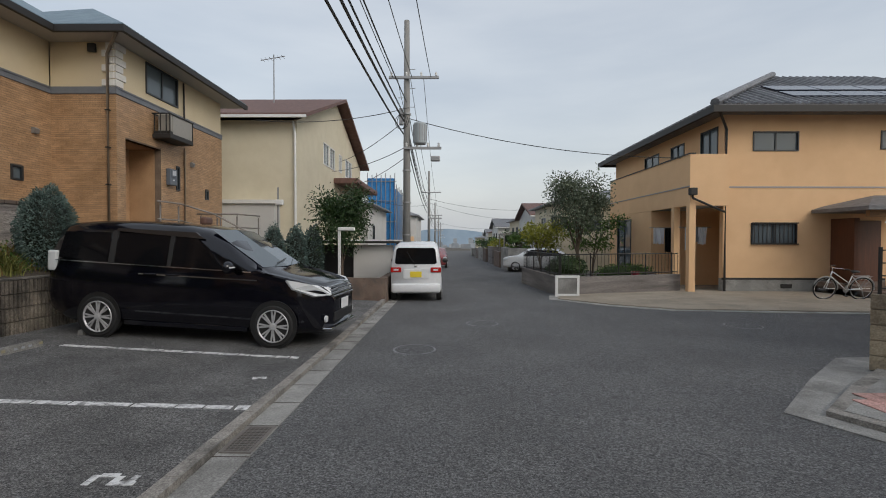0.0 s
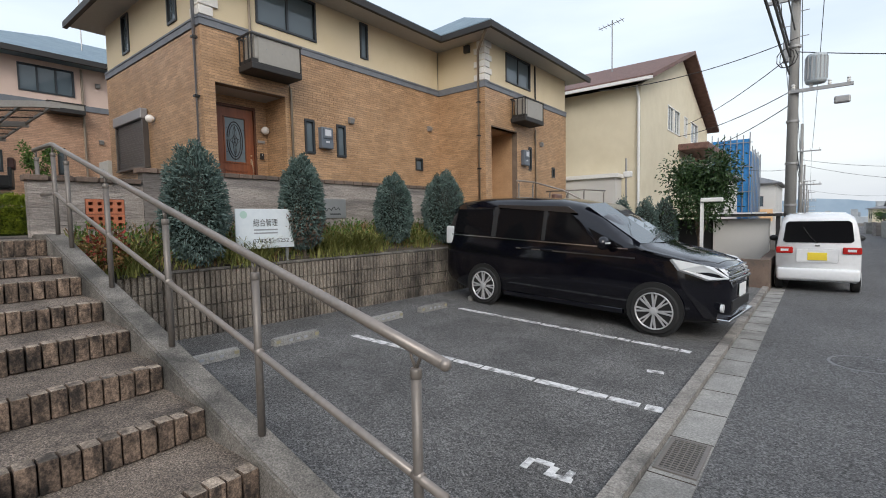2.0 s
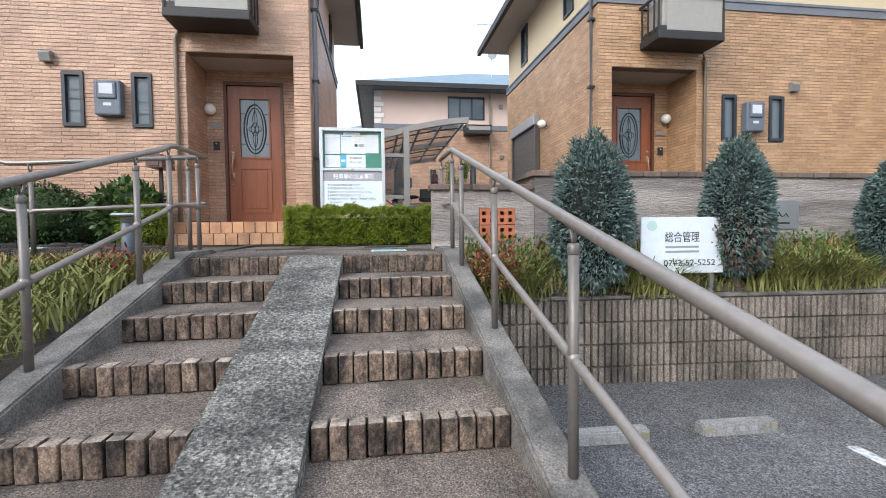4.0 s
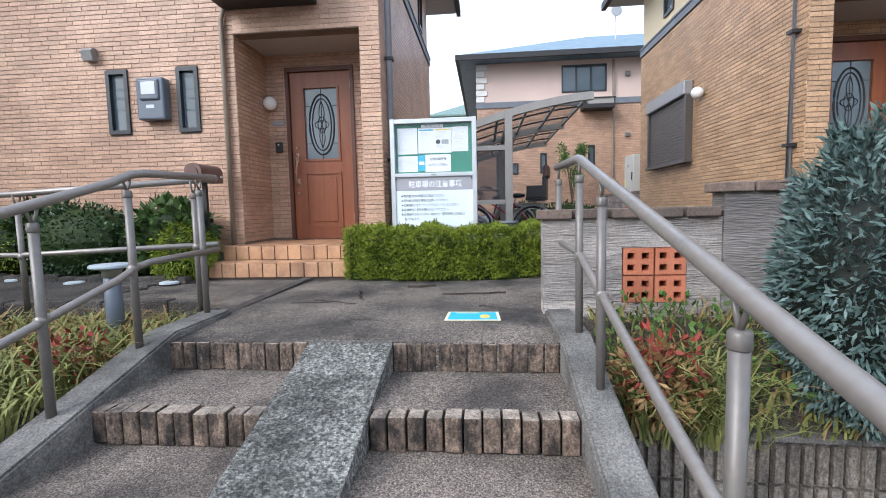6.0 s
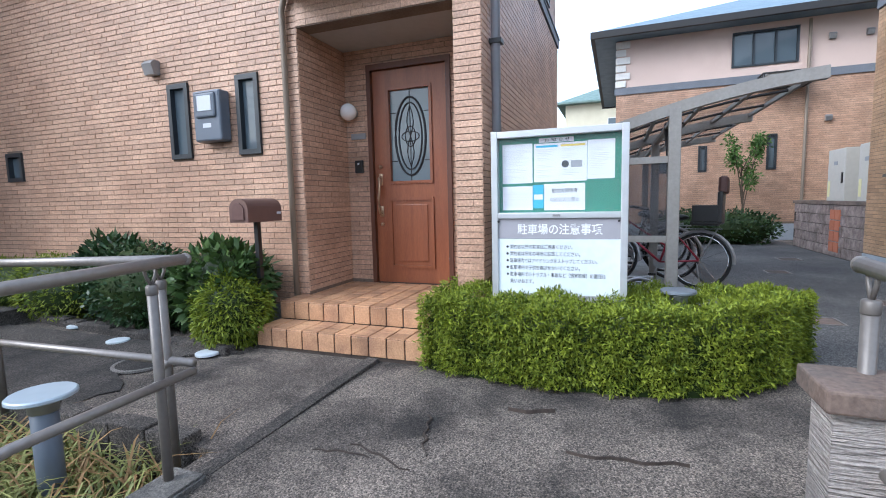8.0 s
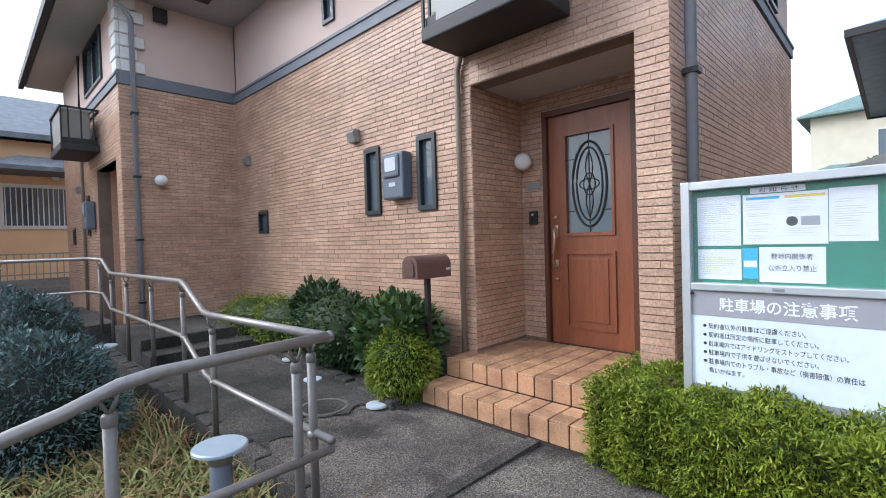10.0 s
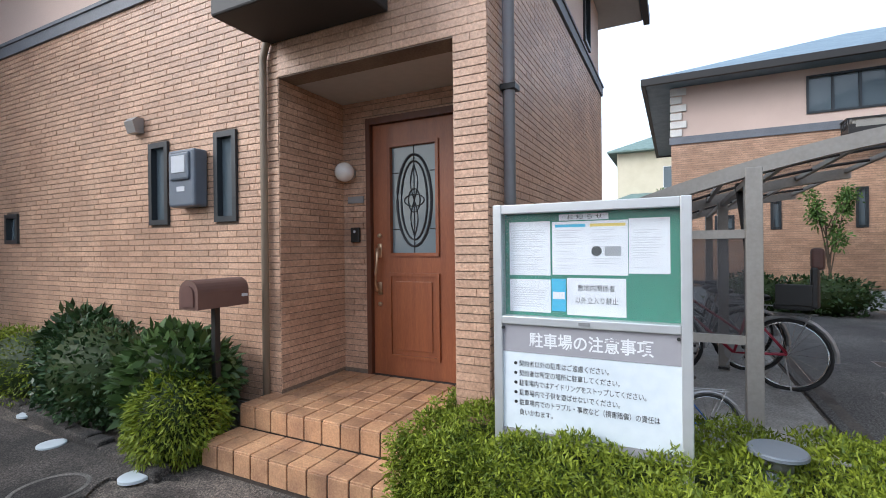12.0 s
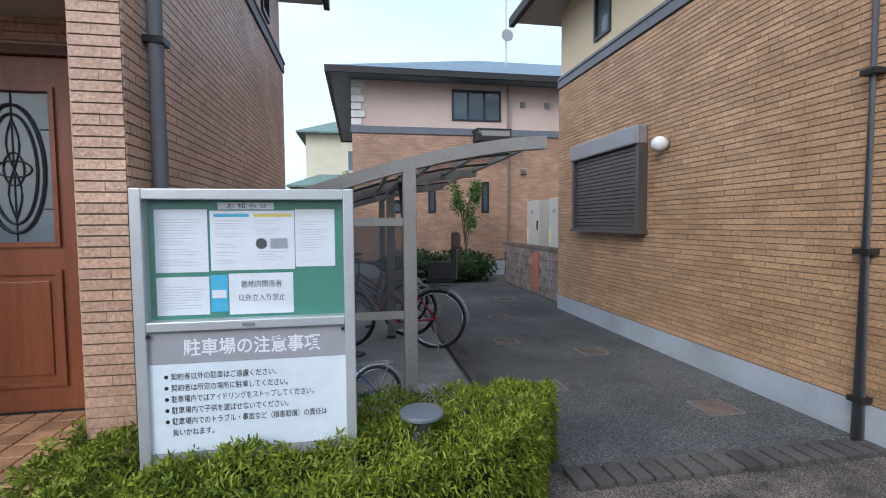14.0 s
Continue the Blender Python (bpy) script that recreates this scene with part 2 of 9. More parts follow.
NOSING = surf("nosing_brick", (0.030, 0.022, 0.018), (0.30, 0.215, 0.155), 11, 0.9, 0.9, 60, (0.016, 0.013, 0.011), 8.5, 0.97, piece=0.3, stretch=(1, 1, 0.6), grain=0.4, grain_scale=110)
NOSING_TOP = surf("pale_brick_top", (0.13, 0.103, 0.08), (0.42, 0.345, 0.27), 9, 0.9, 0.7, 60, (0.035, 0.029, 0.025), 8.0, 0.85, piece=0.25, grain=0.3, grain_scale=100)
TILE = surf("terracotta_tile", (0.40, 0.212, 0.108), (0.55, 0.325, 0.172), 4, 0.55, 0.3, 60, (0.20, 0.10, 0.06), 2.6, 0.7, piece=0.16, grain=0.15, grain_scale=90)
TILEJOINT = surf("tile_joint", (0.035, 0.027, 0.022), (0.075, 0.055, 0.042), 8, 0.95, 0.3, 70)
BLOCK = surf("ribbed_block", (0.095, 0.08, 0.066), (0.33, 0.282, 0.228), 3, 0.93, 0.8, 70, (0.035, 0.031, 0.027), 2.0, 0.9, piece=0.12, stretch=(1, 1, 0.4), grain=0.35, grain_scale=80)
WHITEWALL = surf("comb_render", (0.30, 0.262, 0.235), (0.52, 0.465, 0.42), 2, 0.9, 1.3, 22, (0.17, 0.155, 0.145), 1.1, 0.8, stretch=(0.5, 0.5, 5), depth=0.016, grain=0.15, grain_scale=70)
GREYWALL = surf("grey_comb_render", (0.14, 0.125, 0.115), (0.33, 0.30, 0.28), 2, 0.92, 1.0, 26, (0.09, 0.08, 0.075), 1.0, 0.8, stretch=(0.5, 0.5, 5), depth=0.012)
CAPBRICK = surf("cap_brick", (0.10, 0.07, 0.055), (0.22, 0.16, 0.125), 6, 0.9, 0.8, 60, (0.06, 0.055, 0.05), 3, 0.7, piece=0.25)
AIRBRICK = surf("orange_air_brick", (0.40, 0.125, 0.06), (0.55, 0.20, 0.105), 6, 0.8, 0.6, 70, piece=0.12)
BOARDFRAME = plain("aluminium_frame", (0.60, 0.61, 0.61), 0.35, 0.5)
BOARDGREEN = surf("green_felt", (0.015, 0.16, 0.10), (0.025, 0.22, 0.14), 5, 0.9, 0.3, 90)
PAPER = surf("paper", (0.70, 0.72, 0.76), (0.78, 0.80, 0.83), 3, 0.8, 0.1, 30)
SIGNGREY = plain("sign_grey", (0.34, 0.33, 0.35), 0.4)
SIGNWHITE = surf("sign_white", (0.66, 0.72, 0.76), (0.74, 0.79, 0.82), 2, 0.35, 0.02, 20)
INK = plain("black_ink", (0.02, 0.02, 0.022), 0.6)
INKGREY = plain("grey_ink", (0.30, 0.31, 0.33), 0.6)
FAINTPRINT = plain("faint_print", (0.50, 0.51, 0.55), 0.7)
SIGNTEXT = plain("white_lettering", (0.78, 0.79, 0.80), 0.5)
CYAN = plain("cyan_print", (0.04, 0.42, 0.65), 0.5)
YELLOW = plain("yellow_print", (0.72, 0.55, 0.10), 0.5)
SHUTTER = plain("shutter_metal", (0.095, 0.084, 0.078), 0.4, 0.3)
SHUTBOX = plain("shutter_box", (0.30, 0.30, 0.31), 0.35, 0.4)
VANPAINT = plain("black_car_paint", (0.003, 0.003, 0.006), 0.10, 0.0, 0.25)
CARWHITE = plain("white_car_paint", (0.72, 0.73, 0.74), 0.25, 0.0, 0.7)
CARGLASS = plain("car_glass", (0.006, 0.006, 0.007), 0.06)
CARGLASS.node_tree.nodes["Principled BSDF"].inputs["Specular IOR Level"].default_value = 0.25
CHROME = plain("chrome", (0.62, 0.62, 0.63), 0.15, 1.0)
ALLOY = plain("alloy_paint", (0.55, 0.55, 0.56), 0.3, 0.35)
TYRE = plain("tyre_rubber", (0.018, 0.018, 0.018), 0.85)
LAMPWHITE = plain("headlight", (0.72, 0.74, 0.75), 0.15, 0.1)
LAMPRED = plain("tail_light", (0.42, 0.015, 0.012), 0.15)
PLATEY = plain("yellow_plate", (0.78, 0.60, 0.04), 0.5)
PLATEW = plain("white_plate", (0.75, 0.75, 0.75), 0.5)
ORANGEWALL = surf("peach_render", (0.74, 0.475, 0.26), (0.80, 0.53, 0.30), 2, 0.9, 0.4, 120, (0.68, 0.43, 0.235), 0.4, 0.4)
CREAMWALL = surf("yellow_cream_render", (0.61, 0.55, 0.41), (0.68, 0.62, 0.475), 2, 0.9, 0.4, 120, (0.53, 0.47, 0.33), 0.4, 0.4)
POLECONC = surf("pole_concrete", (0.20, 0.195, 0.185), (0.29, 0.285, 0.27), 3, 0.9, 0.4, 60, stretch=(3, 3, 0.4))
CABLE = plain("cable", (0.02, 0.02, 0.02), 0.6)
BLUESHEET = surf("blue_mesh_sheet", (0.02, 0.16, 0.42), (0.05, 0.27, 0.60), 1.2, 0.7, 0.6, 12, stretch=(1, 1, 0.5), depth=0.05)
PINKPAVE = surf("pink_paver", (0.40, 0.215, 0.185), (0.56, 0.34, 0.30), 6, 0.9, 0.5, 70, (0.30, 0.20, 0.17), 2.0, 0.6, island=0.08, speck=0.35, speck_scale=90)
BARK = surf("bark", (0.06, 0.045, 0.03), (0.16, 0.12, 0.085), 12, 0.95, 1.0, 60, stretch=(2, 2, 0.5))
HEDGE = leafy("hedge_leaf", (0.042, 0.075, 0.006), (0.305, 0.355, 0.026))
# The cores are near-black: shade between the leaves is put into their colour.
HEDGECORE = leafy("hedge_shade_core", (0.010, 0.022, 0.004), (0.03, 0.05, 0.008))
CONIFER = leafy("blue_conifer", (0.020, 0.045, 0.038), (0.19, 0.26, 0.235))
CONIFERCORE = leafy("conifer_shade_core", (0.008, 0.012, 0.008), (0.02, 0.026, 0.018))
DARKLEAF = leafy("dark_leaf", (0.010, 0.030, 0.010), (0.060, 0.105, 0.035), 0.4)
MIDLEAF = leafy("mid_leaf", (0.025, 0.065, 0.012), (0.13, 0.22, 0.045))
OLIVELEAF = leafy("olive_leaf", (0.035, 0.055, 0.03), (0.19, 0.22, 0.15))
SHRUBLEAF = leafy("shrub_leaf", (0.016, 0.042, 0.010), (0.105, 0.165, 0.045), 0.4)
YELLOWLEAF = leafy("yellow_leaf", (0.10, 0.12, 0.015), (0.42, 0.40, 0.05))
GRASS = leafy("grass_blade", (0.06, 0.085, 0.016), (0.33, 0.32, 0.10))
REDLEAF = leafy("red_leaf", (0.10, 0.02, 0.014), (0.40, 0.065, 0.042))
DRYLEAF = leafy("dry_leaf", (0.14, 0.08, 0.03), (0.36, 0.22, 0.09))
DEADLEAF = leafy("brown_leaf", (0.07, 0.045, 0.03), (0.17, 0.10, 0.07))


# ---------------------------------------------------------------- mesh helpers
ROOTED = {}


def thing(name, at=(0, 0, 0), label="", category="", group="", kind="", world_coords=True):
    """An Empty at the thing's base. Its parts are given in world metres, or about the base when world_coords is off."""
    e = new(name)
    e.empty_display_size = 0.1
    e.location = at
    ROOTED[e.name] = Vector(at) if world_coords else Vector((0, 0, 0))
    return tagged(e, label, category, group, kind)


def base_of(ob):
    while ob.parent:
        ob = ob.parent
    return ROOTED.get(ob.name, Vector((0, 0, 0)))


def finish(name, bm, material, smooth=False):
    me = bpy.data.meshes.new(name)
    bm.to_mesh(me)
    bm.free()
    me.materials.append(material)
    if smooth:
        me.shade_smooth()
    return me


def part(name, bm, material, parent, label="", smooth=False, kind=""):
    off = base_of(parent)
    if off.length:
        bmesh.ops.translate(bm, verts=bm.verts, vec=-off)
    ob = new(name, finish(name, bm, material, smooth))
    ob.parent = parent
    return tagged(ob, label, kind=kind)


def solo(name, bm, material, label="", category="", group="", kind="", smooth=False):
    """A thing that is one mesh."""
    return tagged(new(name, finish(name, bm, material, smooth)), label, category, group, kind)


def raw(name, verts, faces, material, parent=None, label="", kind="", smooth=False):
    me = bpy.data.meshes.new(name)
    if parent is not None:
        off = base_of(parent)
        if off.length:
            verts = np.asarray(verts, float) - np.array(off)
    me.from_pydata([tuple(map(float, v)) for v in verts], [], faces)
    me.materials.append(material)
    if smooth:
        me.shade_smooth()
    ob = new(name, me)
    if parent is not None:
        ob.parent = parent
    return tagged(ob, label, kind=kind)


def box(bm, x0, x1, y0, y1, z0, z1, bevel=0.0):
    x0, x1, y0, y1, z0, z1 = min(x0, x1), max(x0, x1), min(y0, y1), max(y0, y1), min(z0, z1), max(z0, z1)
    vs = [bm.verts.new((x, y, z)) for x in (x0, x1) for y in (y0, y1) for z in (z0, z1)]
    fs = [bm.faces.new([vs[i] for i in f]) for f in ((0, 1, 3, 2), (4, 6, 7, 5), (0, 4, 5, 1), (2, 3, 7, 6), (0, 2, 6, 4), (1, 5, 7, 3))]
    if bevel:
        es = list({e for f in fs for e in f.edges})
        bmesh.ops.bevel(bm, geom=es, offset=bevel, segments=2, affect="EDGES", profile=0.5)
    return bm


def boxed(*a, bevel=0.0):
    return box(bmesh.new(), *a, bevel=bevel)


def prism(bm, pts, z0, z1):
    """An upright prism over plan points; z0 and z1 may be functions of (x, y)."""
    lo = z0 if callable(z0) else (lambda x, y: z0)
    hi = z1 if callable(z1) else (lambda x, y: z1)
    a = [bm.verts.new((x, y, lo(x, y))) for x, y in pts]
    b = [bm.verts.new((x, y, hi(x, y))) for x, y in pts]
    n = len(pts)
    bm.faces.new(a[::-1])
    bm.faces.new(b)
    for i in range(n):
        bm.faces.new((a[i], a[(i + 1) % n], b[(i + 1) % n], b[i]))
    bmesh.ops.recalc_face_normals(bm, faces=bm.faces)
    return bm


def extrude_xz(bm, pts, y0, y1):
    """A prism whose outline is given in x and z."""
    a = [bm.verts.new((x, y0, z)) for x, z in pts]
    b = [bm.verts.new((x, y1, z)) for x, z in pts]
    n = len(pts)
    bm.faces.new(a)
    bm.faces.new(b[::-1])
    for i in range(n):
        bm.faces.new((a[(i + 1) % n], a[i], b[i], b[(i + 1) % n]))
    bmesh.ops.recalc_face_normals(bm, faces=bm.faces)
    return bm


def sweep(bm, pts, r, n=10, r_end=None):
    """A round bar along points, capped."""
    pts = [Vector(p) for p in pts]
    rings = []
    for i, p in enumerate(pts):
        d = (pts[min(i + 1, len(pts) - 1)] - pts[max(i - 1, 0)]).normalized()
        u = d.cross(Vector((0, 0, 1)))
        u = u.normalized() if u.length > 0.02 else Vector((1, 0, 0))
        v = u.cross(d).normalized()
        rr = r if r_end is None else r + (r_end - r) * i / max(1, len(pts) - 1)
        rings.append([bm.verts.new(p + rr * (math.cos(k * math.tau / n) * u + math.sin(k * math.tau / n) * v)) for k in range(n)])
    for a, b in zip(rings, rings[1:]):
        for k in range(n):
            bm.faces.new((a[k], a[(k + 1) % n], b[(k + 1) % n], b[k]))
    bm.faces.new(rings[0][::-1])
    bm.faces.new(rings[-1])
    return bm


def lathe(bm, profile, at=(0, 0, 0), n=20, axis="z", cap=True):
    """A turned shape: profile of (radius, height) about an upright axis, or lying along x or y."""
    at = Vector(at)
    rings = []
    for r, h in profile:
        ring = []
        for k in range(n):
            c, s = max(r, 0.0004) * math.cos(k * math.tau / n), max(r, 0.0004) * math.sin(k * math.tau / n)
            v = (c, s, h) if axis == "z" else ((h, c, s) if axis == "x" else (c, h, s))
            ring.append(bm.verts.new(at + Vector(v)))
        rings.append(ring)
    for a, b in zip(rings, rings[1:]):
        for k in range(n):
            bm.faces.new((a[k], a[(k + 1) % n], b[(k + 1) % n], b[k]))
    if cap:
        bm.faces.new(rings[0][::-1])
        bm.faces.new(rings[-1])
    bmesh.ops.recalc_face_normals(bm, faces=bm.faces)
    return bm


def sphere(bm, at, r, squash=(1, 1, 1), n=16):
    m = Matrix.Translation(at) @ Matrix.Diagonal((r * squash[0], r * squash[1], r * squash[2], 1))
    bmesh.ops.create_uvsphere(bm, u_segments=n, v_segments=n // 2 + 2, radius=1, matrix=m)
    return bm


def wall(bm, axis, plane, thick, u0, u1, z0, z1, holes=()):
    """A wall with openings through it, one closed skin. axis 'x': its outer face lies at x = plane; thick goes inwards, with its sign."""
    u0, u1 = min(u0, u1), max(u0, u1)
    us = sorted({u0, u1, *[min(max(h[k], u0), u1) for h in holes for k in (0, 1)]})
    zs = sorted({z0, z1, *[min(max(h[k], z0), z1) for h in holes for k in (2, 3)]})

    def solid(i, j):
        if not (0 <= i < len(us) - 1 and 0 <= j < len(zs) - 1):
            return False
        um, zm = (us[i] + us[i + 1]) / 2, (zs[j] + zs[j + 1]) / 2
        return not any(h[0] < um < h[1] and h[2] < zm < h[3] for h in holes)
    made = {}

    def v(i, j, k):
        if (i, j, k) not in made:
            p = plane + thick * k
            made[i, j, k] = bm.verts.new((p, us[i], zs[j]) if axis == "x" else (us[i], p, zs[j]))
        return made[i, j, k]
    fs = []
    for i in range(len(us) - 1):
        for j in range(len(zs) - 1):
            if not solid(i, j):
                continue
            for k in (0, 1):
                fs.append(bm.faces.new((v(i, j, k), v(i + 1, j, k), v(i + 1, j + 1, k), v(i, j + 1, k))))
            for di, dj, a, b in ((-1, 0, (i, j), (i, j + 1)), (1, 0, (i + 1, j), (i + 1, j + 1)), (0, -1, (i, j), (i + 1, j)), (0, 1, (i, j + 1), (i + 1, j + 1))):
                if not solid(i + di, j + dj):
                    fs.append(bm.faces.new((v(*a, 0), v(*b, 0), v(*b, 1), v(*a, 1))))
    bmesh.ops.recalc_face_normals(bm, faces=fs)
    return bm


def brick_rows(rng, u0, u1, z0, z1, holes, course=0.0515, length=0.227, gap=0.0055):
    """Rectangles of a running bond, clipped at the ends and the holes."""
    out = []
    z = z0
    row = 0
    while z < z1 - 0.02:
        top = min(z + course - gap, z1)
        cuts = sorted([(h[0], h[1]) for h in holes if h[2] < top - 0.01 and h[3] > z + 0.01])
        spans, a = [], u0
        for c0, c1 in cuts:
            if c0 > a:
                spans.append((a, min(c0, u1)))
            a = max(a, c1)
        if a < u1:
            spans.append((a, u1))
        start = u0 - length * (0.5 if row % 2 else 0.0) - rng.uniform(0, 0.012)
        for a, b in spans:
            u, short = start, False
            while u < b:
                w = length * rng.uniform(0.97, 1.03)
                lo, hi = max(u, a), min(u + w - 0.4 * gap, b)
                if b - hi < 0.035:
                    hi = b
                if u < a and 0 < hi - a < 0.035:
                    short = True
                elif hi - lo > 0.012:
                    out.append((a if short else lo, hi, z, top))
                    short = False
                if hi == b:
                    break
                u += w
        z += course
        row += 1
    return out


def brick_mesh(rects, axis, plane, out, rng, proud=0.006):
    """Brick slips proud of a wall face, as vertices and faces."""
    vs, fs = [], []
    for a, b, c, d in rects:
        p0, p1 = plane, plane + out * proud * rng.uniform(0.85, 1.12)
        e = 0.0015
        q = [(p0, a, c), (p0, b, c), (p0, b, d), (p0, a, d), (p1, a + e, c + e), (p1, b - e, c + e), (p1, b - e, d - e), (p1, a + e, d - e)]
        if axis == "y":
            q = [(u, p, z) for p, u, z in q]
        k = len(vs)
        vs += q
        flip = (out > 0) != (axis == "y")
        for f in ((4, 5, 6, 7), (0, 1, 5, 4), (1, 2, 6, 5), (2, 3, 7, 6), (3, 0, 4, 7)):
            fs.append(tuple(k + i for i in (f if flip else f[::-1])))
    return vs, fs


def hip_roof(bm, x0, x1, y0, y1, z, rise, over=0.55, thick=0.12):
    """A hipped roof over a rectangle, with its eaves' edge."""
    x0, x1, y0, y1 = x0 - over, x1 + over, y0 - over, y1 + over
    w = min(x1 - x0, y1 - y0) / 2
    cx0, cx1, cy0, cy1 = x0 + w, x1 - w, y0 + w, y1 - w
    lo = [bm.verts.new(v) for v in ((x0, y0, z), (x1, y0, z), (x1, y1, z), (x0, y1, z))]
    up = [bm.verts.new((v.co.x, v.co.y, z + thick)) for v in lo]
    if x1 - x0 > y1 - y0:
        r = [bm.verts.new((cx0, cy0, z + rise)), bm.verts.new((cx1, cy0, z + rise))]
        tops = ((up[0], up[1], r[1], r[0]), (up[1], up[2], r[1]), (up[2], up[3], r[0], r[1]), (up[3], up[0], r[0]))
    else:
        r = [bm.verts.new((cx0, cy0, z + rise)), bm.verts.new((cx0, cy1, z + rise))]
        tops = ((up[0], up[1], r[0]), (up[1], up[2], r[1], r[0]), (up[2], up[3], r[1]), (up[3], up[0], r[0], r[1]))
    for f in tops:
        bm.faces.new(f)
    bm.faces.new(lo[::-1])
    for i in range(4):
        bm.faces.new((lo[i], lo[(i + 1) % 4], up[(i + 1) % 4], up[i]))
    return bm


def ring_box(bm, x0, x1, y0, y1, z0, z1, t):
    """A rectangular band round a plan."""
    box(bm, x0, x1, y0, y0 + t, z0, z1)
    box(bm, x0, x1, y1 - t, y1, z0, z1)
    box(bm, x0, x0 + t, y0 + t, y1 - t, z0, z1)
    box(bm, x1 - t, x1, y0 + t, y1 - t, z0, z1)
    return bm


def frame_ring(bm, axis, p0, p1, u0, u1, z0, z1, bar):
    """A mitred rectangular frame as one skin."""
    def v(p, u, z):
        return bm.verts.new((p, u, z) if axis == "x" else (u, p, z))
    rings = [[v(p, a, c) for a, c in ((u0 + k, z0 + k), (u1 - k, z0 + k), (u1 - k, z1 - k), (u0 + k, z1 - k))] for p, k in ((p0, 0), (p0, bar), (p1, bar), (p1, 0))]
    for a, b in zip(rings, rings[1:] + rings[:1]):
        for j in range(4):
            bm.faces.new((a[j], a[(j + 1) % 4], b[(j + 1) % 4], b[j]))
    bmesh.ops.recalc_face_normals(bm, faces=bm.faces)
    return bm


def window(parent, axis, plane, out, u0, u1, z0, z1, frame_mat=None, sashes=1, curtain=False, pane_mat=None, bar=0.045, name="window"):
    """A framed window in an opening: frame, panes, sill, and what shows behind."""
    frame_mat, pane_mat = frame_mat or FRAME_D, pane_mat or PANE

    def put(bm, p0, p1, a, b, c, d):
        if axis == "x":
            box(bm, p0, p1, a, b, c, d)
        else:
            box(bm, a, b, p0, p1, c, d)
    o, i = plane + out * 0.03, plane - out * 0.06
    f = frame_ring(bmesh.new(), axis, o, i, u0, u1, z0, z1, bar)
    win = part(name, f, frame_mat, parent)
    for k in range(1, sashes):
        m = u0 + (u1 - u0) * k / sashes
        mu = bmesh.new()
        put(mu, plane + out * 0.012, i, m - bar * 0.55, m + bar * 0.55, z0 + bar, z1 - bar)
        part("mullion", mu, frame_mat, win)
    for k in range(sashes):
        a = u0 + bar + (u1 - u0 - 2 * bar) * k / sashes
        b = u0 + bar + (u1 - u0 - 2 * bar) * (k + 1) / sashes
        g = bmesh.new()
        s = 0.012 * (k % 2)
        put(g, plane - out * (0.02 + s), plane - out * (0.026 + s), a + 0.002, b - 0.002, z0 + bar, z1 - bar)
        part("pane", g, pane_mat, win)
    # Uncurtained windows get a sheet with the room's shade painted in.
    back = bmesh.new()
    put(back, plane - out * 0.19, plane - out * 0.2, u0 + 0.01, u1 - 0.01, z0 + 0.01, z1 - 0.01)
    part("curtain" if curtain else "room_shade", back, CURTAIN if curtain else DARKROOM, win)
    return win


# ---------------------------------------------------------------- ground
def road_z(x, y):
    return -0.12 - 0.016 * (y - 3.0)


def lot_z(x, y):
    return -0.12 + 0.035 * (-2.1 - x) - 0.006 * (y - 5.3)


def sheet(bm, xs, ys, zf):
    g = [[bm.verts.new((x, y, zf(x, y))) for y in ys] for x in xs]
    for i in range(len(xs) - 1):
        for j in range(len(ys) - 1):
            bm.faces.new((g[i][j], g[i + 1][j], g[i + 1][j + 1], g[i][j + 1]))
    return bm


def span(a, b, n):
    return [a + (b - a) * i / n for i in range(n + 1)]


solo("ground", sheet(bmesh.new(), [-900, -200, -60, -20, 0, 20, 60, 200, 900], [-200, -40, 0, 20, 60, 200, 900, 3500], lambda x, y: road_z(x, y) - 0.06), SOIL,
     "bare earth ground reaching to the horizon", "ground", kind="structure")
road = solo("road", sheet(bmesh.new(), span(-1.72, 60, 12), [-40, -10, 0, 5, 10, 15, 20, 40, 80, 200], road_z), ASPHALT,
            "grey worn asphalt street sloping gently downhill", "road", kind="structure")
solo("parking_lot", prism(bmesh.new(), [(-1.80, 1.78), (-1.80, 12.6), (-7.2, 12.6), (-7.2, 1.78)], lambda x, y: road_z(x, y) - 0.2, lot_z), LOT,
     "dark coarse asphalt parking bay floor beside the street", "parking lot", kind="structure")
gutter = bmesh.new()
prism(gutter, [(-1.752, -30), (-1.752, 60), (-1.48, 60), (-1.48, -30)], lambda x, y: road_z(x, y) - 0.2, lambda x, y: road_z(x, y) + 0.008)
gutter_strip = solo("gutter", gutter, CONCRETE, "pale concrete gutter strip along the street", "gutter", kind="structure")
kerb = thing("kerb", (-1.74, 2, -0.1), "low worn concrete kerb edging the parking bays", "kerb", kind="structure")
for k in range(46):
    y = -6.0 + 0.6 * k
    part("kerb_stone", prism(bmesh.new(), [(-1.862, y), (-1.862, y + 0.593), (-1.756, y + 0.593), (-1.756, y)], lambda x, y: road_z(x, y) - 0.1,
                             lambda x, y: max(lot_z(x, y) + 0.012, road_z(x, y) + 0.066) - (0.006 if x > -1.8 else 0)), KERB, kerb)

# upper terrace, between the stairs, the two buildings and the alley
def terrace_z(x, y):
    return 1.36 - 0.02 * max(0.0, x + 9.3)


terrace = bmesh.new()
prism(terrace, [(-7.03, -0.72), (-7.03, 1.64), (-7.66, 1.64), (-7.66, 14), (-26, 14), (-26, -14), (-7.85, -14), (-7.85, -0.72)], 0.9, terrace_z)
solo("terrace", terrace, WASHED, "stained exposed-aggregate concrete terrace and alley paving", "paving", kind="structure")

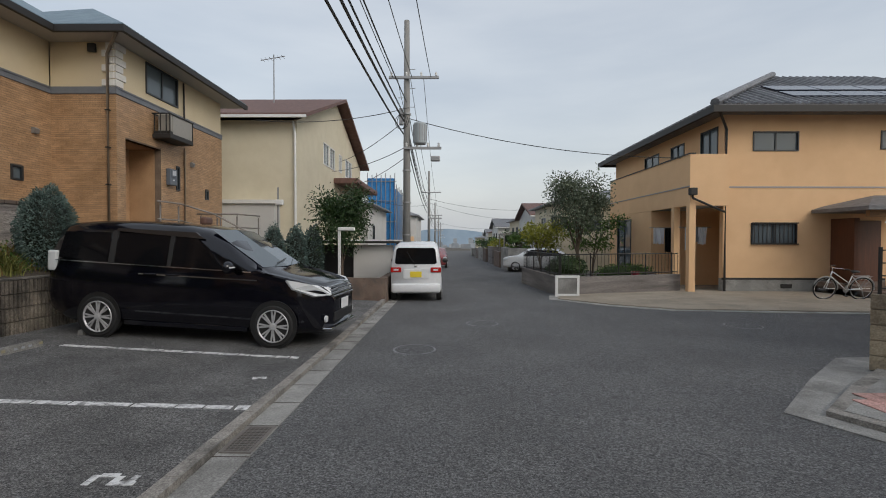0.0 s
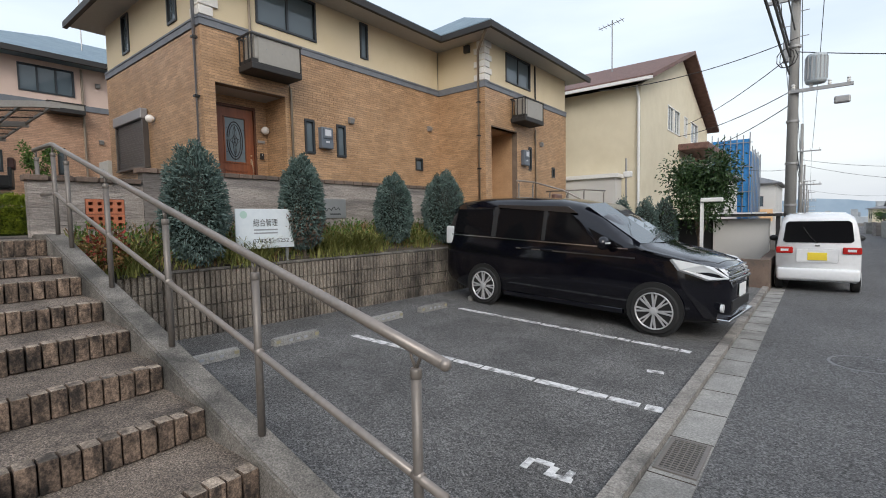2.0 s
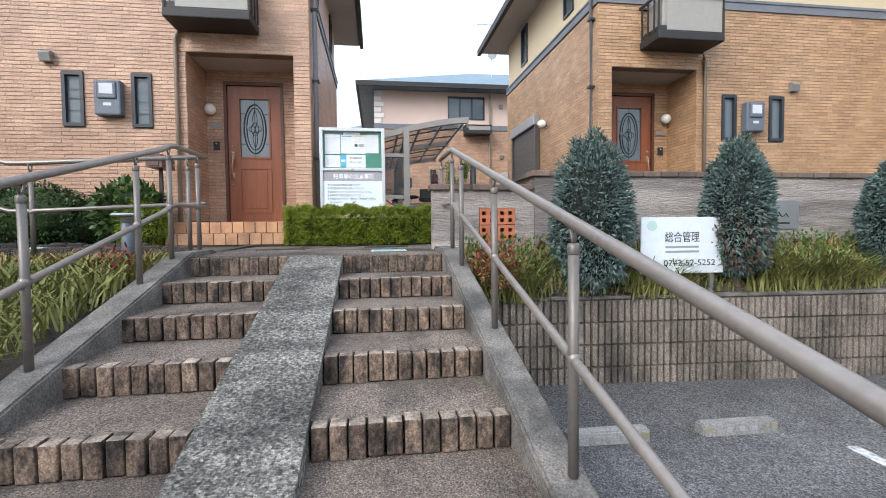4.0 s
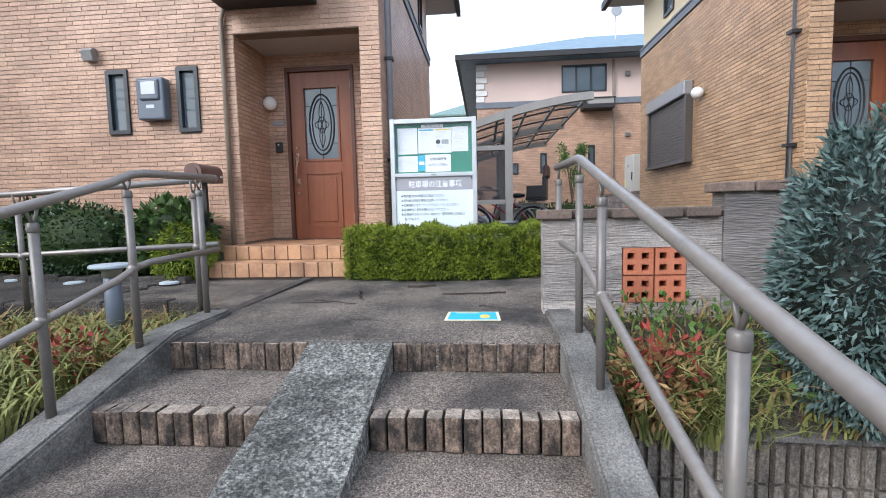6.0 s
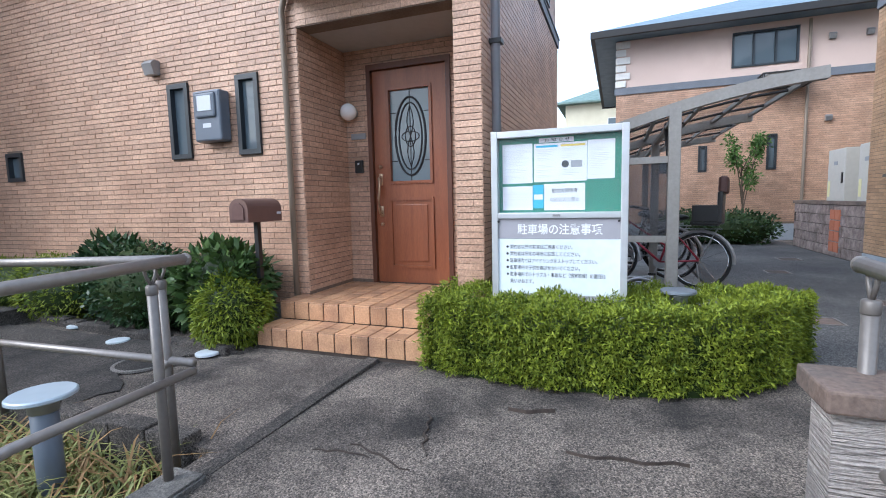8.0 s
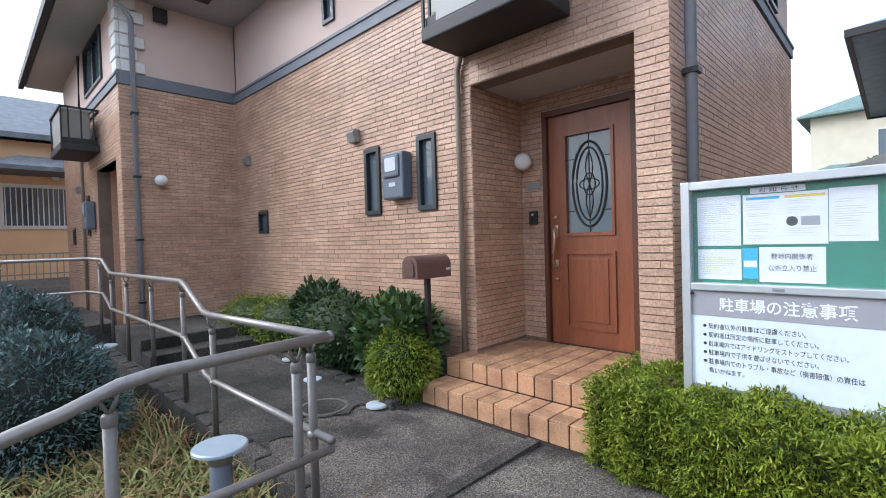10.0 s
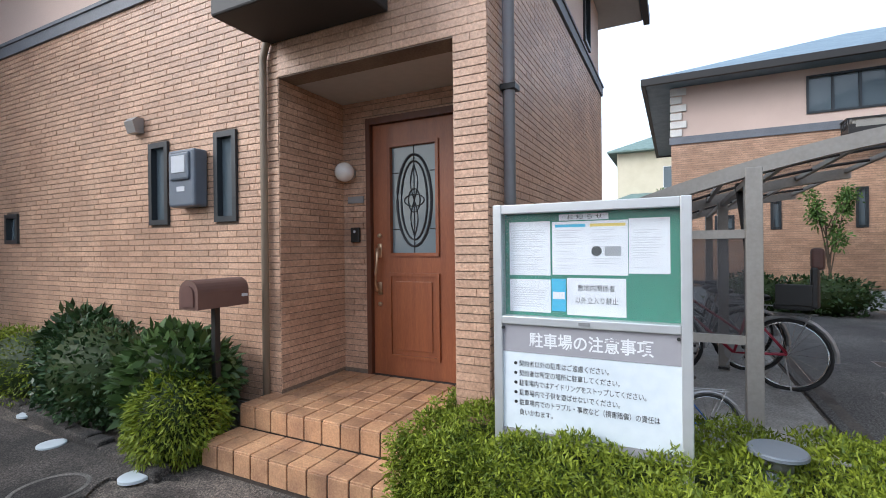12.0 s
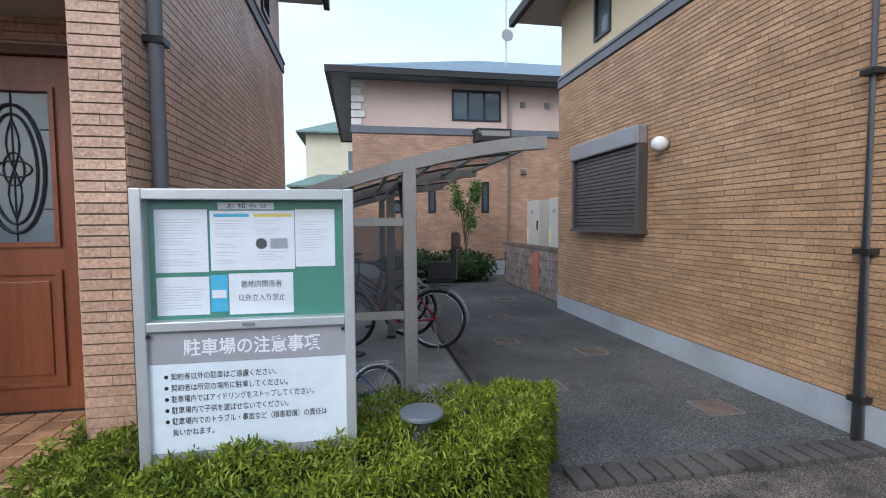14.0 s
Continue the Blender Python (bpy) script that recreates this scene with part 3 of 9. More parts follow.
alley = bmesh.new()
prism(alley, [(-9.86, 2.42), (-9.86, 4.48), (-14.7, 4.48), (-14.7, 4.7), (-20, 4.7), (-20, 0.16), (-15.75, 0.16), (-15.75, 2.2), (-10.1, 2.2)], 1.2, lambda x, y: 1.3645)
solo("alley", alley, ALLEY, "dark patched asphalt of the alley between the buildings", "paving", kind="structure")

solo("paving_joint", prism(bmesh.new(), [(-7.68, -0.65), (-9.19, -0.62), (-9.19, -0.53), (-7.68, -0.56)], 1.2, lambda x, y: terrace_z(x, y) + 0.003), DARKWASH,
     "dark open joint across the terrace paving", "joint", kind="structure")
crack_rng = random.Random(15)
for cx, cy, ln, an_ in ((-8.5, 0.15, 0.5, 0.3), (-8.1, -0.1, 0.45, 1.3), (-8.0, -0.25, 0.35, 1.7), (-8.35, 0.9, 0.6, 1.5), (-7.6, 0.3, 0.4, 1.2), (-8.7, 0.55, 0.3, 1.9), (-7.9, 1.2, 0.4, 1.1)):
    px, py, pts_l, pts_r = cx, cy, [], []
    for k in range(9):
        w_c = 0.0035 * math.sin(math.pi * (k + 0.4) / 9)
        pts_l.append((px - w_c * math.sin(an_), py + w_c * math.cos(an_)))
        pts_r.append((px + w_c * math.sin(an_), py - w_c * math.cos(an_)))
        a_k = an_ + crack_rng.uniform(-0.5, 0.5)
        px, py = px + ln / 9 * math.cos(a_k), py + ln / 9 * math.sin(a_k)
    solo("paving_crack", prism(bmesh.new(), pts_l + pts_r[::-1], 1.25, lambda x, y: terrace_z(x, y) + 0.0025), TILEJOINT, "thin dark crack in the terrace paving", "crack", "paving cracks", kind="structure")

# Darker overlay on the terrace: shade along the shrub bed painted into its colour.
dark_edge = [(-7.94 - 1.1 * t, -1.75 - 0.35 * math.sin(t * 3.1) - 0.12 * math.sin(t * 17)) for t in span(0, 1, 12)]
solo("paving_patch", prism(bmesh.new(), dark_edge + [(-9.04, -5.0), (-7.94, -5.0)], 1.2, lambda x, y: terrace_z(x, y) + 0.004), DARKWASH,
     "dark aggregate overlay beside the shrub bed, shade painted in", "paving", kind="structure")
tm = thing("manhole_cover", (-8.62, -2.22, terrace_z(-8.62, 0) + 0.004), "round dark manhole cover set in the terrace paving", "manhole cover", "manhole covers", world_coords=False)
part("ring", lathe(bmesh.new(), [(0.20, -0.01), (0.20, 0.006), (0.175, 0.006), (0.175, -0.01)], n=32), OLDCONC, tm)
part("lid", lathe(bmesh.new(), [(0.172, -0.01), (0.172, 0.004), (0.10, 0.006), (0.01, 0.005)], n=32), DARKWASH, tm)

# planter soil on both sides of the stairs
solo("planter_soil_north", prism(bmesh.new(), [(-7.0, 1.80), (-7.66, 1.80), (-7.7, 12.0), (-6.72, 12.0), (-6.72, 8.3)], 0.0, lambda x, y: 0.86 + 0.45 * min(1, max(0, (-6.8 - x) / 0.7))), SOIL,
     "dark planter soil behind the block wall", "soil", kind="structure")
solo("planter_soil_south", prism(bmesh.new(), [(-3.0, -0.72), (-7.84, -0.72), (-7.84, -9.0), (-3.0, -9.0)], -0.2, lambda x, y: 1.12 - 0.2 * max(0, min(3, x + 6.6))), SOIL,
     "dark planter soil beside the stairs", "soil", kind="structure")

# ---------------------------------------------------------------- stairs
STEP, RISE, X0, Z0 = 0.56, 0.153, -7.03, 1.305
stairs = thing("stairs", (-2.5, 0.6, 0), "exposed-aggregate outdoor stairs with brick nosings", "stairs", kind="structure")
for k in range(8):
    x, z = X0 + STEP * k, Z0 - RISE * (k + 1)
    part("tread", boxed(x - 0.06, x + STEP - 0.075, -0.56, 1.66, -0.3, z), TREAD, stairs)
ramp = bmesh.new()
xe, ze = X0 + STEP * 8.4, Z0 - RISE * 8.4
extrude_xz(ramp, [(X0 - 0.02, Z0 + 0.012), (X0 - 0.02, Z0 - 0.3), (xe, ze - 0.5), (xe, ze + 0.012)], 0.27, 0.74)
part("ramp", ramp, RAMPSTONE, stairs, "rough grey-green stone wheel ramp")


def nose_line(x):
    return Z0 - RISE / STEP * (x - X0)


for name, ya, yb in (("stringer", 1.64, 1.81), ("stringer", -0.73, -0.54)):
    s = bmesh.new()
    xa, xb = -7.66, -2.0
    tx = X0 - 0.05
    extrude_xz(s, [(xa, 1.36), (tx, 1.36), (xb, nose_line(xb) + 0.04), (xb, -0.3), (xa, -0.3)], ya, yb)
    bmesh.ops.bevel(s, geom=list(s.edges), offset=0.012, segments=2, affect="EDGES")
    part(name, s, OLDCONC, stairs)


# ---------------------------------------------------------------- the two apartment buildings
near_bricks = {}


def apartment(name, sign, y0, xf, render_mat, brick_mat, label, seed, end_x, wing_end=12.02):
    """sign -1 runs south from its corner at y0, +1 runs north. s counts metres from that corner along the street front."""
    rng = random.Random(seed)
    b = thing(name, (xf, y0, 1.35), label, "building")
    zb, zband, ztop = 1.35, 5.02, 6.30
    xw = xf + 1.61
    s1 = 6.78
    d = -0.05 if sign > 0 else 0.0

    def Y(s):
        return y0 + sign * s

    def hole(a, c, z0, z1):
        return (min(Y(a), Y(c)), max(Y(a), Y(c)), z0, z1)
    front_low = [hole(0.22, 1.68, 0, 4.05), hole(2.12, 2.38, 2.99 + d, 3.72 + d), hole(2.98, 3.25, 2.99 + d, 3.72 + d), hole(5.70, 6.0, 2.86 + d, 3.2 + d)]
    front_up = [hole(1.10, 2.53, 5.39, 6.24), hole(3.81, 4.06, 5.39, 6.24)]
    wing_low = [hole(s1 + 0.30, s1 + 1.74, 0, 4.0), hole(s1 + 2.44, s1 + 2.63, 2.94, 3.65), hole(s1 + 4.08, s1 + 4.30, 2.8, 3.13)]
    wing_up = [hole(s1 + 1.15, s1 + 2.62, 5.40, 6.24)]
    side_low = [(xf - 4.25, xf - 2.6, 2.74, 3.88)] if sign > 0 else []
    side_up = [(xf - 3.92, xf - 3.49, 5.36, 6.22), (xf - 1.40, xf - 0.98, 5.36, 6.22)]
    ends = sorted((Y(0.0), Y(s1)))
    wends = sorted((Y(s1), Y(wing_end)))
    # structural walls
    w = bmesh.new()
    wall(w, "x", xf, -0.18, *ends, zb, zband, front_low)
    wall(w, "y", y0, sign * 0.18, end_x, xf - 0.18, zb, zband, side_low)
    wall(w, "y", Y(s1), sign * 0.18, xf, xw - 0.18, zb, zband)
    wall(w, "x", xw, -0.18, *wends, zb, zband, wing_low)
    part("wall", w, JOINT_A, b)
    # the porch's side and back walls
    pw = bmesh.new()
    wall(pw, "x", xf - 0.76, -0.15, *sorted((Y(0.22), Y(1.68))), zb, 4.05, [hole(0.53, 1.40, 0, 3.86)])
    box(pw, xf - 0.76, xf - 0.18, Y(1.68), Y(1.80), zb, 4.05)
    box(pw, xf - 0.76, xf - 0.18, Y(0.18), Y(0.22), zb, 4.05)
    part("porch_wall", pw, JOINT_A, b)
    part("porch_ceiling", boxed(xf - 0.92, xf - 0.005, Y(0.2), Y(1.7), 4.052, 4.12), SOFFIT, b)
    pw2 = bmesh.new()
    wa, wb = s1 + 0.30, s1 + 1.74
    box(pw2, xw - 0.9, xw - 1.05, Y(wa - 0.1), Y(wb + 0.1), zb, 4.0)
    box(pw2, xw - 0.9, xw - 0.18, Y(wa - 0.1), Y(wa), zb, 4.0)
    box(pw2, xw - 0.9, xw - 0.18, Y(wb), Y(wb + 0.1), zb, 4.0)
    box(pw2, xw - 1.0, xw - 0.005, Y(wa), Y(wb), 4.0, 4.08)
    part("porch_wall", pw2, brick_mat, b)
    # upper storey
    u = bmesh.new()
    wall(u, "x", xf - 0.03, -0.15, *ends, zband, ztop, front_up)
    wall(u, "y", y0 + sign * 0.03, sign * 0.15, end_x, xf - 0.18, zband, ztop, side_up)
    wall(u, "y", Y(s1) + sign * 0.03, sign * 0.15, xf - 0.03, xw - 0.18, zband, ztop)
    wall(u, "x", xw - 0.03, -0.15, *wends, zband, ztop, wing_up)
    wall(u, "x", end_x, 0.15, *sorted((Y(0.2), Y(wing_end))), zb, ztop)
    wall(u, "y", Y(wing_end), -sign * 0.15, end_x + 0.15, xw - 0.2, zb, ztop)
    part("upper_wall", u, render_mat, b)
    # band
    part("band", boxed(xf, xf + 0.03, Y(-0.03), Y(s1 - 0.03), zband, zband + 0.17), BAND, b)
    part("band", boxed(xf, xf + 0.045, Y(-0.045), Y(s1 - 0.045), zband + 0.12, zband + 0.15), BAND, b)
    part("band", boxed(end_x, xf - 0.002, y0, y0 - sign * 0.03, zband, zband + 0.17), BAND, b)
    part("band", boxed(end_x, xf - 0.002, y0 - sign * 0.03, y0 - sign * 0.045, zband + 0.12, zband + 0.15), BAND, b)
    part("band", boxed(xf + 0.001, xw - 0.002, Y(s1), Y(s1) - sign * 0.03, zband, zband + 0.17), BAND, b)
    part("band", boxed(xw, xw + 0.03, Y(s1 - 0.03), Y(wing_end), zband, zband + 0.17), BAND, b)
    part("band", boxed(xw, xw + 0.045, Y(s1 - 0.045), Y(wing_end), zband + 0.12, zband + 0.15), BAND, b)
    # foundation skirt
    k = bmesh.new()
    box(k, end_x, xf - 0.003, y0 - sign * 0.014, y0 + sign * 0.1, 1.1, 1.60)
    part("foundation", k, SKIRT, b)
    k = boxed(xf - 0.1, xf + 0.014, Y(1.7), Y(s1), 1.1, 1.56)
    part("foundation", k, SKIRT if sign > 0 else CONCRETE, b)
    # brick slips
    vs, fs = [], []

    def clad(rects, axis, plane, out):
        v, f = brick_mesh(rects, axis, plane, out, rng)
        n = len(vs)
        vs.extend(v)
        fs.extend(tuple(n + i for i in q) for q in f)
    near = brick_rows(rng, min(Y(0), Y(1.68)), max(Y(0), Y(1.68)), 1.64, zband, front_low)
    near.sort(key=lambda r: abs((r[0] + r[1]) / 2 - Y(0.11)) + 0.25 * abs(r[2] - 2.9))
    chosen = near[:290] if sign < 0 else []
    clad(near[290:] if sign < 0 else near, "x", xf, 1)
    clad(brick_rows(rng, min(Y(1.68), Y(s1)), max(Y(1.68), Y(s1)), 1.58, zband, front_low), "x", xf, 1)
    clad(brick_rows(rng, end_x, xf, 1.61, zband, side_low), "y", y0, -sign)
    clad(brick_rows(rng, xf, xw, 1.36, zband, []), "y", Y(s1), -sign)
    clad(brick_rows(rng, *wends, 1.36, zband, wing_low), "x", xw, 1)
    clad(brick_rows(rng, xf - 0.76, xf, 1.7, 4.05, []), "y", Y(1.68), -sign)
    clad(brick_rows(rng, xf - 0.76, xf, 1.7, 4.05, []), "y", Y(0.22), sign)
    clad(brick_rows(rng, min(Y(0.22), Y(1.68)), max(Y(0.22), Y(1.68)), 1.7, 4.05, [hole(0.53, 1.40, 0, 3.86)]), "x", xf - 0.76, 1)
    near_bricks[sign] = (b, chosen, xf)
    raw("brick_cladding", vs, fs, brick_mat, b, "running-bond brick tile cladding", kind="stuff")
    # corner quoins of the upper storey
    for cx, cs in ((xf, 0.0), (xw, s1)):
        for i in range(6):
            z = zband + 0.19 + i * 0.178
            q = boxed(cx - 0.032, cx + 0.022, Y(cs - 0.02), Y(cs + (0.34 if i % 2 else 0.24)), z, z + 0.160, bevel=0.012)
            part("quoin", q, QUOIN, b)
            q = boxed(cx - (0.24 if i % 2 else 0.34), cx - 0.034, Y(cs) + sign * 0.028, Y(cs) - sign * 0.022, z, z + 0.160, bevel=0.012)
            part("quoin", q, QUOIN, b)
    # windows
    for (a, c, z0, z1) in front_low[1:]:
        window(b, "x", xf, 1, a, c, z0, z1)
    for i, (a, c, z0, z1) in enumerate(front_up):
        window(b, "x", xf - 0.03, 1, a, c, z0, z1, sashes=2 if i == 0 else 1, curtain=i == 0)
    for (a, c, z0, z1) in wing_low[1:]:
        window(b, "x", xw, 1, a, c, z0, z1)
    for i, (a, c, z0, z1) in enumerate(wing_up):
        window(b, "x", xw - 0.03, 1, a, c, z0, z1, sashes=2 if i == 0 else 1, curtain=i == 0)
    for (a, c, z0, z1) in side_up:
        window(b, "y", y0 + sign * 0.03, -sign, a, c, z0, z1)
    # roof
    y_lo, y_hi = min(Y(0), Y(wing_end)), max(Y(0), Y(wing_end))
    part("roof", hip_roof(bmesh.new(), end_x, xf, y_lo, y_hi, ztop + 0.02, 2.0, 0.62), SLATE, b)
    part("roof", hip_roof(bmesh.new(), end_x + 2, xw, wends[0], wends[1], ztop + 0.025, 1.9, 0.62), SLATE, b, "wing roof of slate")
    so = bmesh.new()
    box(so, end_x - 0.55, xf + 0.55, y_lo - 0.55, y_hi + 0.55, ztop - 0.02, ztop + 0.012)
    box(so, xf + 0.551, xw + 0.55, wends[0] - 0.55, wends[1] + 0.55, ztop - 0.02, ztop + 0.016)
    part("soffit", so, SOFFIT, b)
    ft = bmesh.new()
    e = 0.66
    za, zc = ztop - 0.05, ztop + 0.10
    ya, yb = Y(-e), Y(s1 - e)
    box(ft, xf + e - 0.09, xf + e, ya, yb, za, zc)
    box(ft, xf + e - 0.09, xw + e, yb, yb + sign * 0.09, za, zc)
    box(ft, xw + e - 0.09, xw + e, yb + sign * 0.091, Y(wing_end + e), za, zc)
    box(ft, end_x - e, xf + e - 0.091, ya, ya + sign * 0.09, za, zc)
    part("gutter", ft, FASCIA, b)
    # door
    da, dc = sorted((Y(0.56), Y(1.37)))
    xd = xf - 0.77
    fr = bmesh.new()
    box(fr, xd - 0.09, xd + 0.04, da - 0.045, da, 1.67, 3.83)
    box(fr, xd - 0.09, xd + 0.04, dc, dc + 0.045, 1.67, 3.83)
    box(fr, xd - 0.09, xd + 0.04, da - 0.045, dc + 0.045, 3.83, 3.885)
    door = part("front_door", fr, DOORDARK, b, "dark-stained door frame")
    inner = (da + 0.19, dc - 0.19, 2.72, 3.62)
    leaf = bmesh.new()
    wall(leaf, "x", xd, -0.05, da + 0.004, dc - 0.004, 1.675, 3.825, [inner])
    part("door_leaf", leaf, DOORWOOD, door, "reddish-brown panelled wooden door leaf")
    mould = bmesh.new()
    for (a, c, z0, z1) in (inner, (da + 0.19, dc - 0.19, 1.86, 2.52)):
        ring_a, t = 0.03, 0.028
        for q in ((a - ring_a, c + ring_a, z0 - ring_a, z0 - ring_a + t), (a - ring_a, c + ring_a, z1 + ring_a - t, z1 + ring_a),
                  (a - ring_a, a - ring_a + t, z0 - ring_a + t, z1 + ring_a - t), (c + ring_a - t, c + ring_a, z0 - ring_a + t, z1 + ring_a - t)):
            box(mould, xd + 0.001, xd + 0.016, *q)
    box(mould, xd + 0.001, xd + 0.010, da + 0.23, dc - 0.23, 1.90, 2.48, bevel=0.004)
    part("moulding", mould, DOORWOOD, door)
    part("door_glass", boxed(xd - 0.03, xd - 0.022, inner[0], inner[1], inner[2], inner[3]), DOORGLASS, door, "obscured glass with oval leaded pattern")
    lead = bmesh.new()
    cy, cz = (inner[0] + inner[1]) / 2, 3.16

    def oval(ry, rz, r, cz=cz):
        sweep(lead, [(xd - 0.018, cy + ry * math.cos(t), cz + rz * math.sin(t)) for t in [i * math.tau / 32 for i in range(33)]], r, 6)
    oval(0.165, 0.385, 0.011)
    oval(0.125, 0.33, 0.008)
    for d in (-0.035, 0.035):
        sweep(lead, [(xd - 0.018, cy + d * math.sin(i / 12 * math.tau), cz - 0.30 + 0.6 * i / 12) for i in range(13)], 0.005, 5)
    oval(0.055, 0.10, 0.005)
    oval(0.095, 0.05, 0.005)
    for z in (2.92, 3.40):
        sweep(lead, [(xd - 0.018, inner[0], z), (xd - 0.018, cy - 0.15, z)], 0.004, 5)
        sweep(lead, [(xd - 0.018, inner[1], z), (xd - 0.018, cy + 0.15, z)], 0.004, 5)
    sweep(lead, [(xd - 0.018, cy, inner[2]), (xd - 0.018, cy, inner[3])], 0.004, 5)
    part("leading", lead, INKLEAD, door, "dark leaded oval pattern")
    hy = Y(1.37) - sign * 0.07
    hb = bmesh.new()
    box(hb, xd, xd + 0.012, hy - 0.022, hy + 0.022, 2.36, 2.47, bevel=0.006)
    box(hb, xd, xd + 0.012, hy - 0.022, hy + 0.022, 2.68, 2.80, bevel=0.006)
    sweep(hb, [(xd + 0.01, hy, 2.77), (xd + 0.05, hy, 2.75), (xd + 0.065, hy - sign * 0.012, 2.66), (xd + 0.06, hy + sign * 0.008, 2.55), (xd + 0.065, hy, 2.46), (xd + 0.05, hy, 2.40), (xd + 0.01, hy, 2.39)], 0.013, 8)
    lathe(hb, [(0.019, 0), (0.019, 0.012), (0.010, 0.018)], (xd, hy, 2.87), 12, "x")
    lathe(hb, [(0.019, 0), (0.019, 0.012), (0.010, 0.018)], (xd, hy, 2.28), 12, "x")
    part("door_handle", hb, BRASS, door, "curved bronze pull handle", smooth=True)
    for z in (1.9, 2.75, 3.6):
        part("hinge", boxed(xd, xd + 0.02, Y(0.56) - 0.008, Y(0.56) + 0.008, z, z + 0.11), METAL, door)
    part("sill", boxed(xd - 0.09, xd + 0.03, da - 0.045, dc + 0.045, 1.655, 1.674), FASCIA, door)
    # rain pipes
    xp = xf - 0.24 if sign < 0 else xf - 0.15
    yp = y0 - sign * 0.055
    pp = bmesh.new()
    sweep(pp, [(xp, yp, 1.3), (xp, yp, ztop - 0.36), (xp + 0.1, yp - sign * 0.3, ztop - 0.16), (xp + 0.25, yp - sign * 0.5, ztop - 0.03)], 0.038, 12)
    pipe = part("rain_pipe", pp, PIPE, b, smooth=True)
    for z in (1.62, 2.6, 3.75, 4.8):
        part("clamp", boxed(xp - 0.048, xp + 0.048, yp - 0.045, yp + 0.055, z, z + 0.035), BLACK, pipe)
    xq, yq = xw - 0.17, Y(s1) - sign * 0.055
    pp = bmesh.new()
    sweep(pp, [(xq, yq, 1.3), (xq, yq, ztop - 0.34), (xq + 0.25, yq - sign * 0.2, ztop - 0.17), (xq + 0.6, yq - sign * 0.5, ztop - 0.03)], 0.036, 12)
    pipe = part("rain_pipe", pp, PIPE if sign < 0 else PIPE_T, b, smooth=True)
    for z in (1.9, 2.8, 3.7, 4.6):
        part("clamp", boxed(xq - 0.045, xq + 0.045, yq - 0.045, yq + 0.045, z, z + 0.03), BLACK, pipe)
    for xs, ss in ((xf, 1.79), (xw, s1 + 2.84)):
        pp = bmesh.new()
        sweep(pp, [(xs + 0.045, Y(ss), 1.3), (xs + 0.045, Y(ss), 4.2), (xs + 0.045, Y(ss - 0.05), 4.34), (xs + 0.06, Y(ss - 0.15), 4.42)], 0.027, 10)
        part("drain_pipe", pp, PIPE_T, b, smooth=True)
    for xs, ss in ((xf, 0.93), (xw, s1 + 2.84)):
        pp = sweep(bmesh.new(), [(xs + 0.03, Y(ss), 6.22), (xs + 0.05, Y(ss), 5.05), (xs + 0.06, Y(ss + 0.02), 4.72), (xs + 0.10, Y(ss + 0.10), 4.50)], 0.026, 8)
        part("hose_cover", pp, PIPE_T if ss < 2 else FASCIA, b, smooth=True)
    return b, Y, xf, xw, s1


DOORGLASS = glass("door_glass_obscured", (0.16, 0.20, 0.22), 0.10, 0.0)
INKLEAD = plain("lead_came", (0.03, 0.032, 0.036), 0.5, 0.4)
A = apartment("apartment_building", -1, 0.12, -9.8, RENDER_A, BRICK_A, "two-storey tan brick-clad apartment building with pink upper wall", 5, -14.6)
B = apartment("apartment_building", 1, 4.5, -9.7, RENDER_B, BRICK_B, "two-storey ochre brick-clad apartment building with cream upper wall", 9, -14.75)


# ---------------------------------------------------------------- walls round the planters
lw = thing("garden_wall", (-7.66, 2.2, 1.3), "low whitish combed-render garden wall with brick capping", "wall", kind="structure")
part("wall_body", wall(bmesh.new(), "x", -7.65, -0.14, 1.63, 2.74, 1.0, 1.95, [(2.13, 2.53, 1.40, 1.76)]), WHITEWALL, lw)
hw = thing("garden_wall", (-7.6, 6, 1.3), "long combed-render garden wall with dark brick capping", "wall", kind="structure")
part("wall_body", boxed(-7.64, -7.80, 2.745, 3.55, 0.9, 2.10), GREYWALL, hw, "dark weathered comb-rendered end")
part("wall_body", boxed(-7.64, -7.80, 3.552, 9.2, 0.9, 2.10), WHITEWALL, hw)
retaining = thing("retaining_wall", (-6.7, 5, 0), "stained ribbed concrete block retaining wall", "wall", kind="structure")
rib = bmesh.new()
prism(rib, [(-6.98, 1.86), (-6.62, 8.3), (-6.62, 12.0), (-6.80, 12.0), (-6.80, 8.3), (-7.16, 1.86)], -0.3, lambda x, y: 0.86)
part("wall_body", rib, OLDCONC, retaining)


# ---------------------------------------------------------------- plants
def leaf_quads(P, N, rng, length, width, droop=0.0, jitter=0.6):
    """Small folded leaves at points P, growing along N with some scatter."""
    n = len(P)
    D = N + rng.normal(0, jitter, (n, 3))
    D[:, 2] -= droop
    D /= np.linalg.norm(D, axis=1)[:, None] + 1e-9
    S = np.cross(D, rng.normal(0, 1, (n, 3)))
    S /= np.linalg.norm(S, axis=1)[:, None] + 1e-9
    L = (length * rng.uniform(0.6, 1.3, n))[:, None]
    W = (width * rng.uniform(0.7, 1.2, n))[:, None]
    V = np.empty((n, 4, 3))
    V[:, 0], V[:, 1], V[:, 2], V[:, 3] = P, P + D * L * 0.5 + S * W * 0.5, P + D * L, P + D * L * 0.5 - S * W * 0.5
    F = [tuple(range(4 * i, 4 * i + 4)) for i in range(n)]
    return V.reshape(-1, 3), F


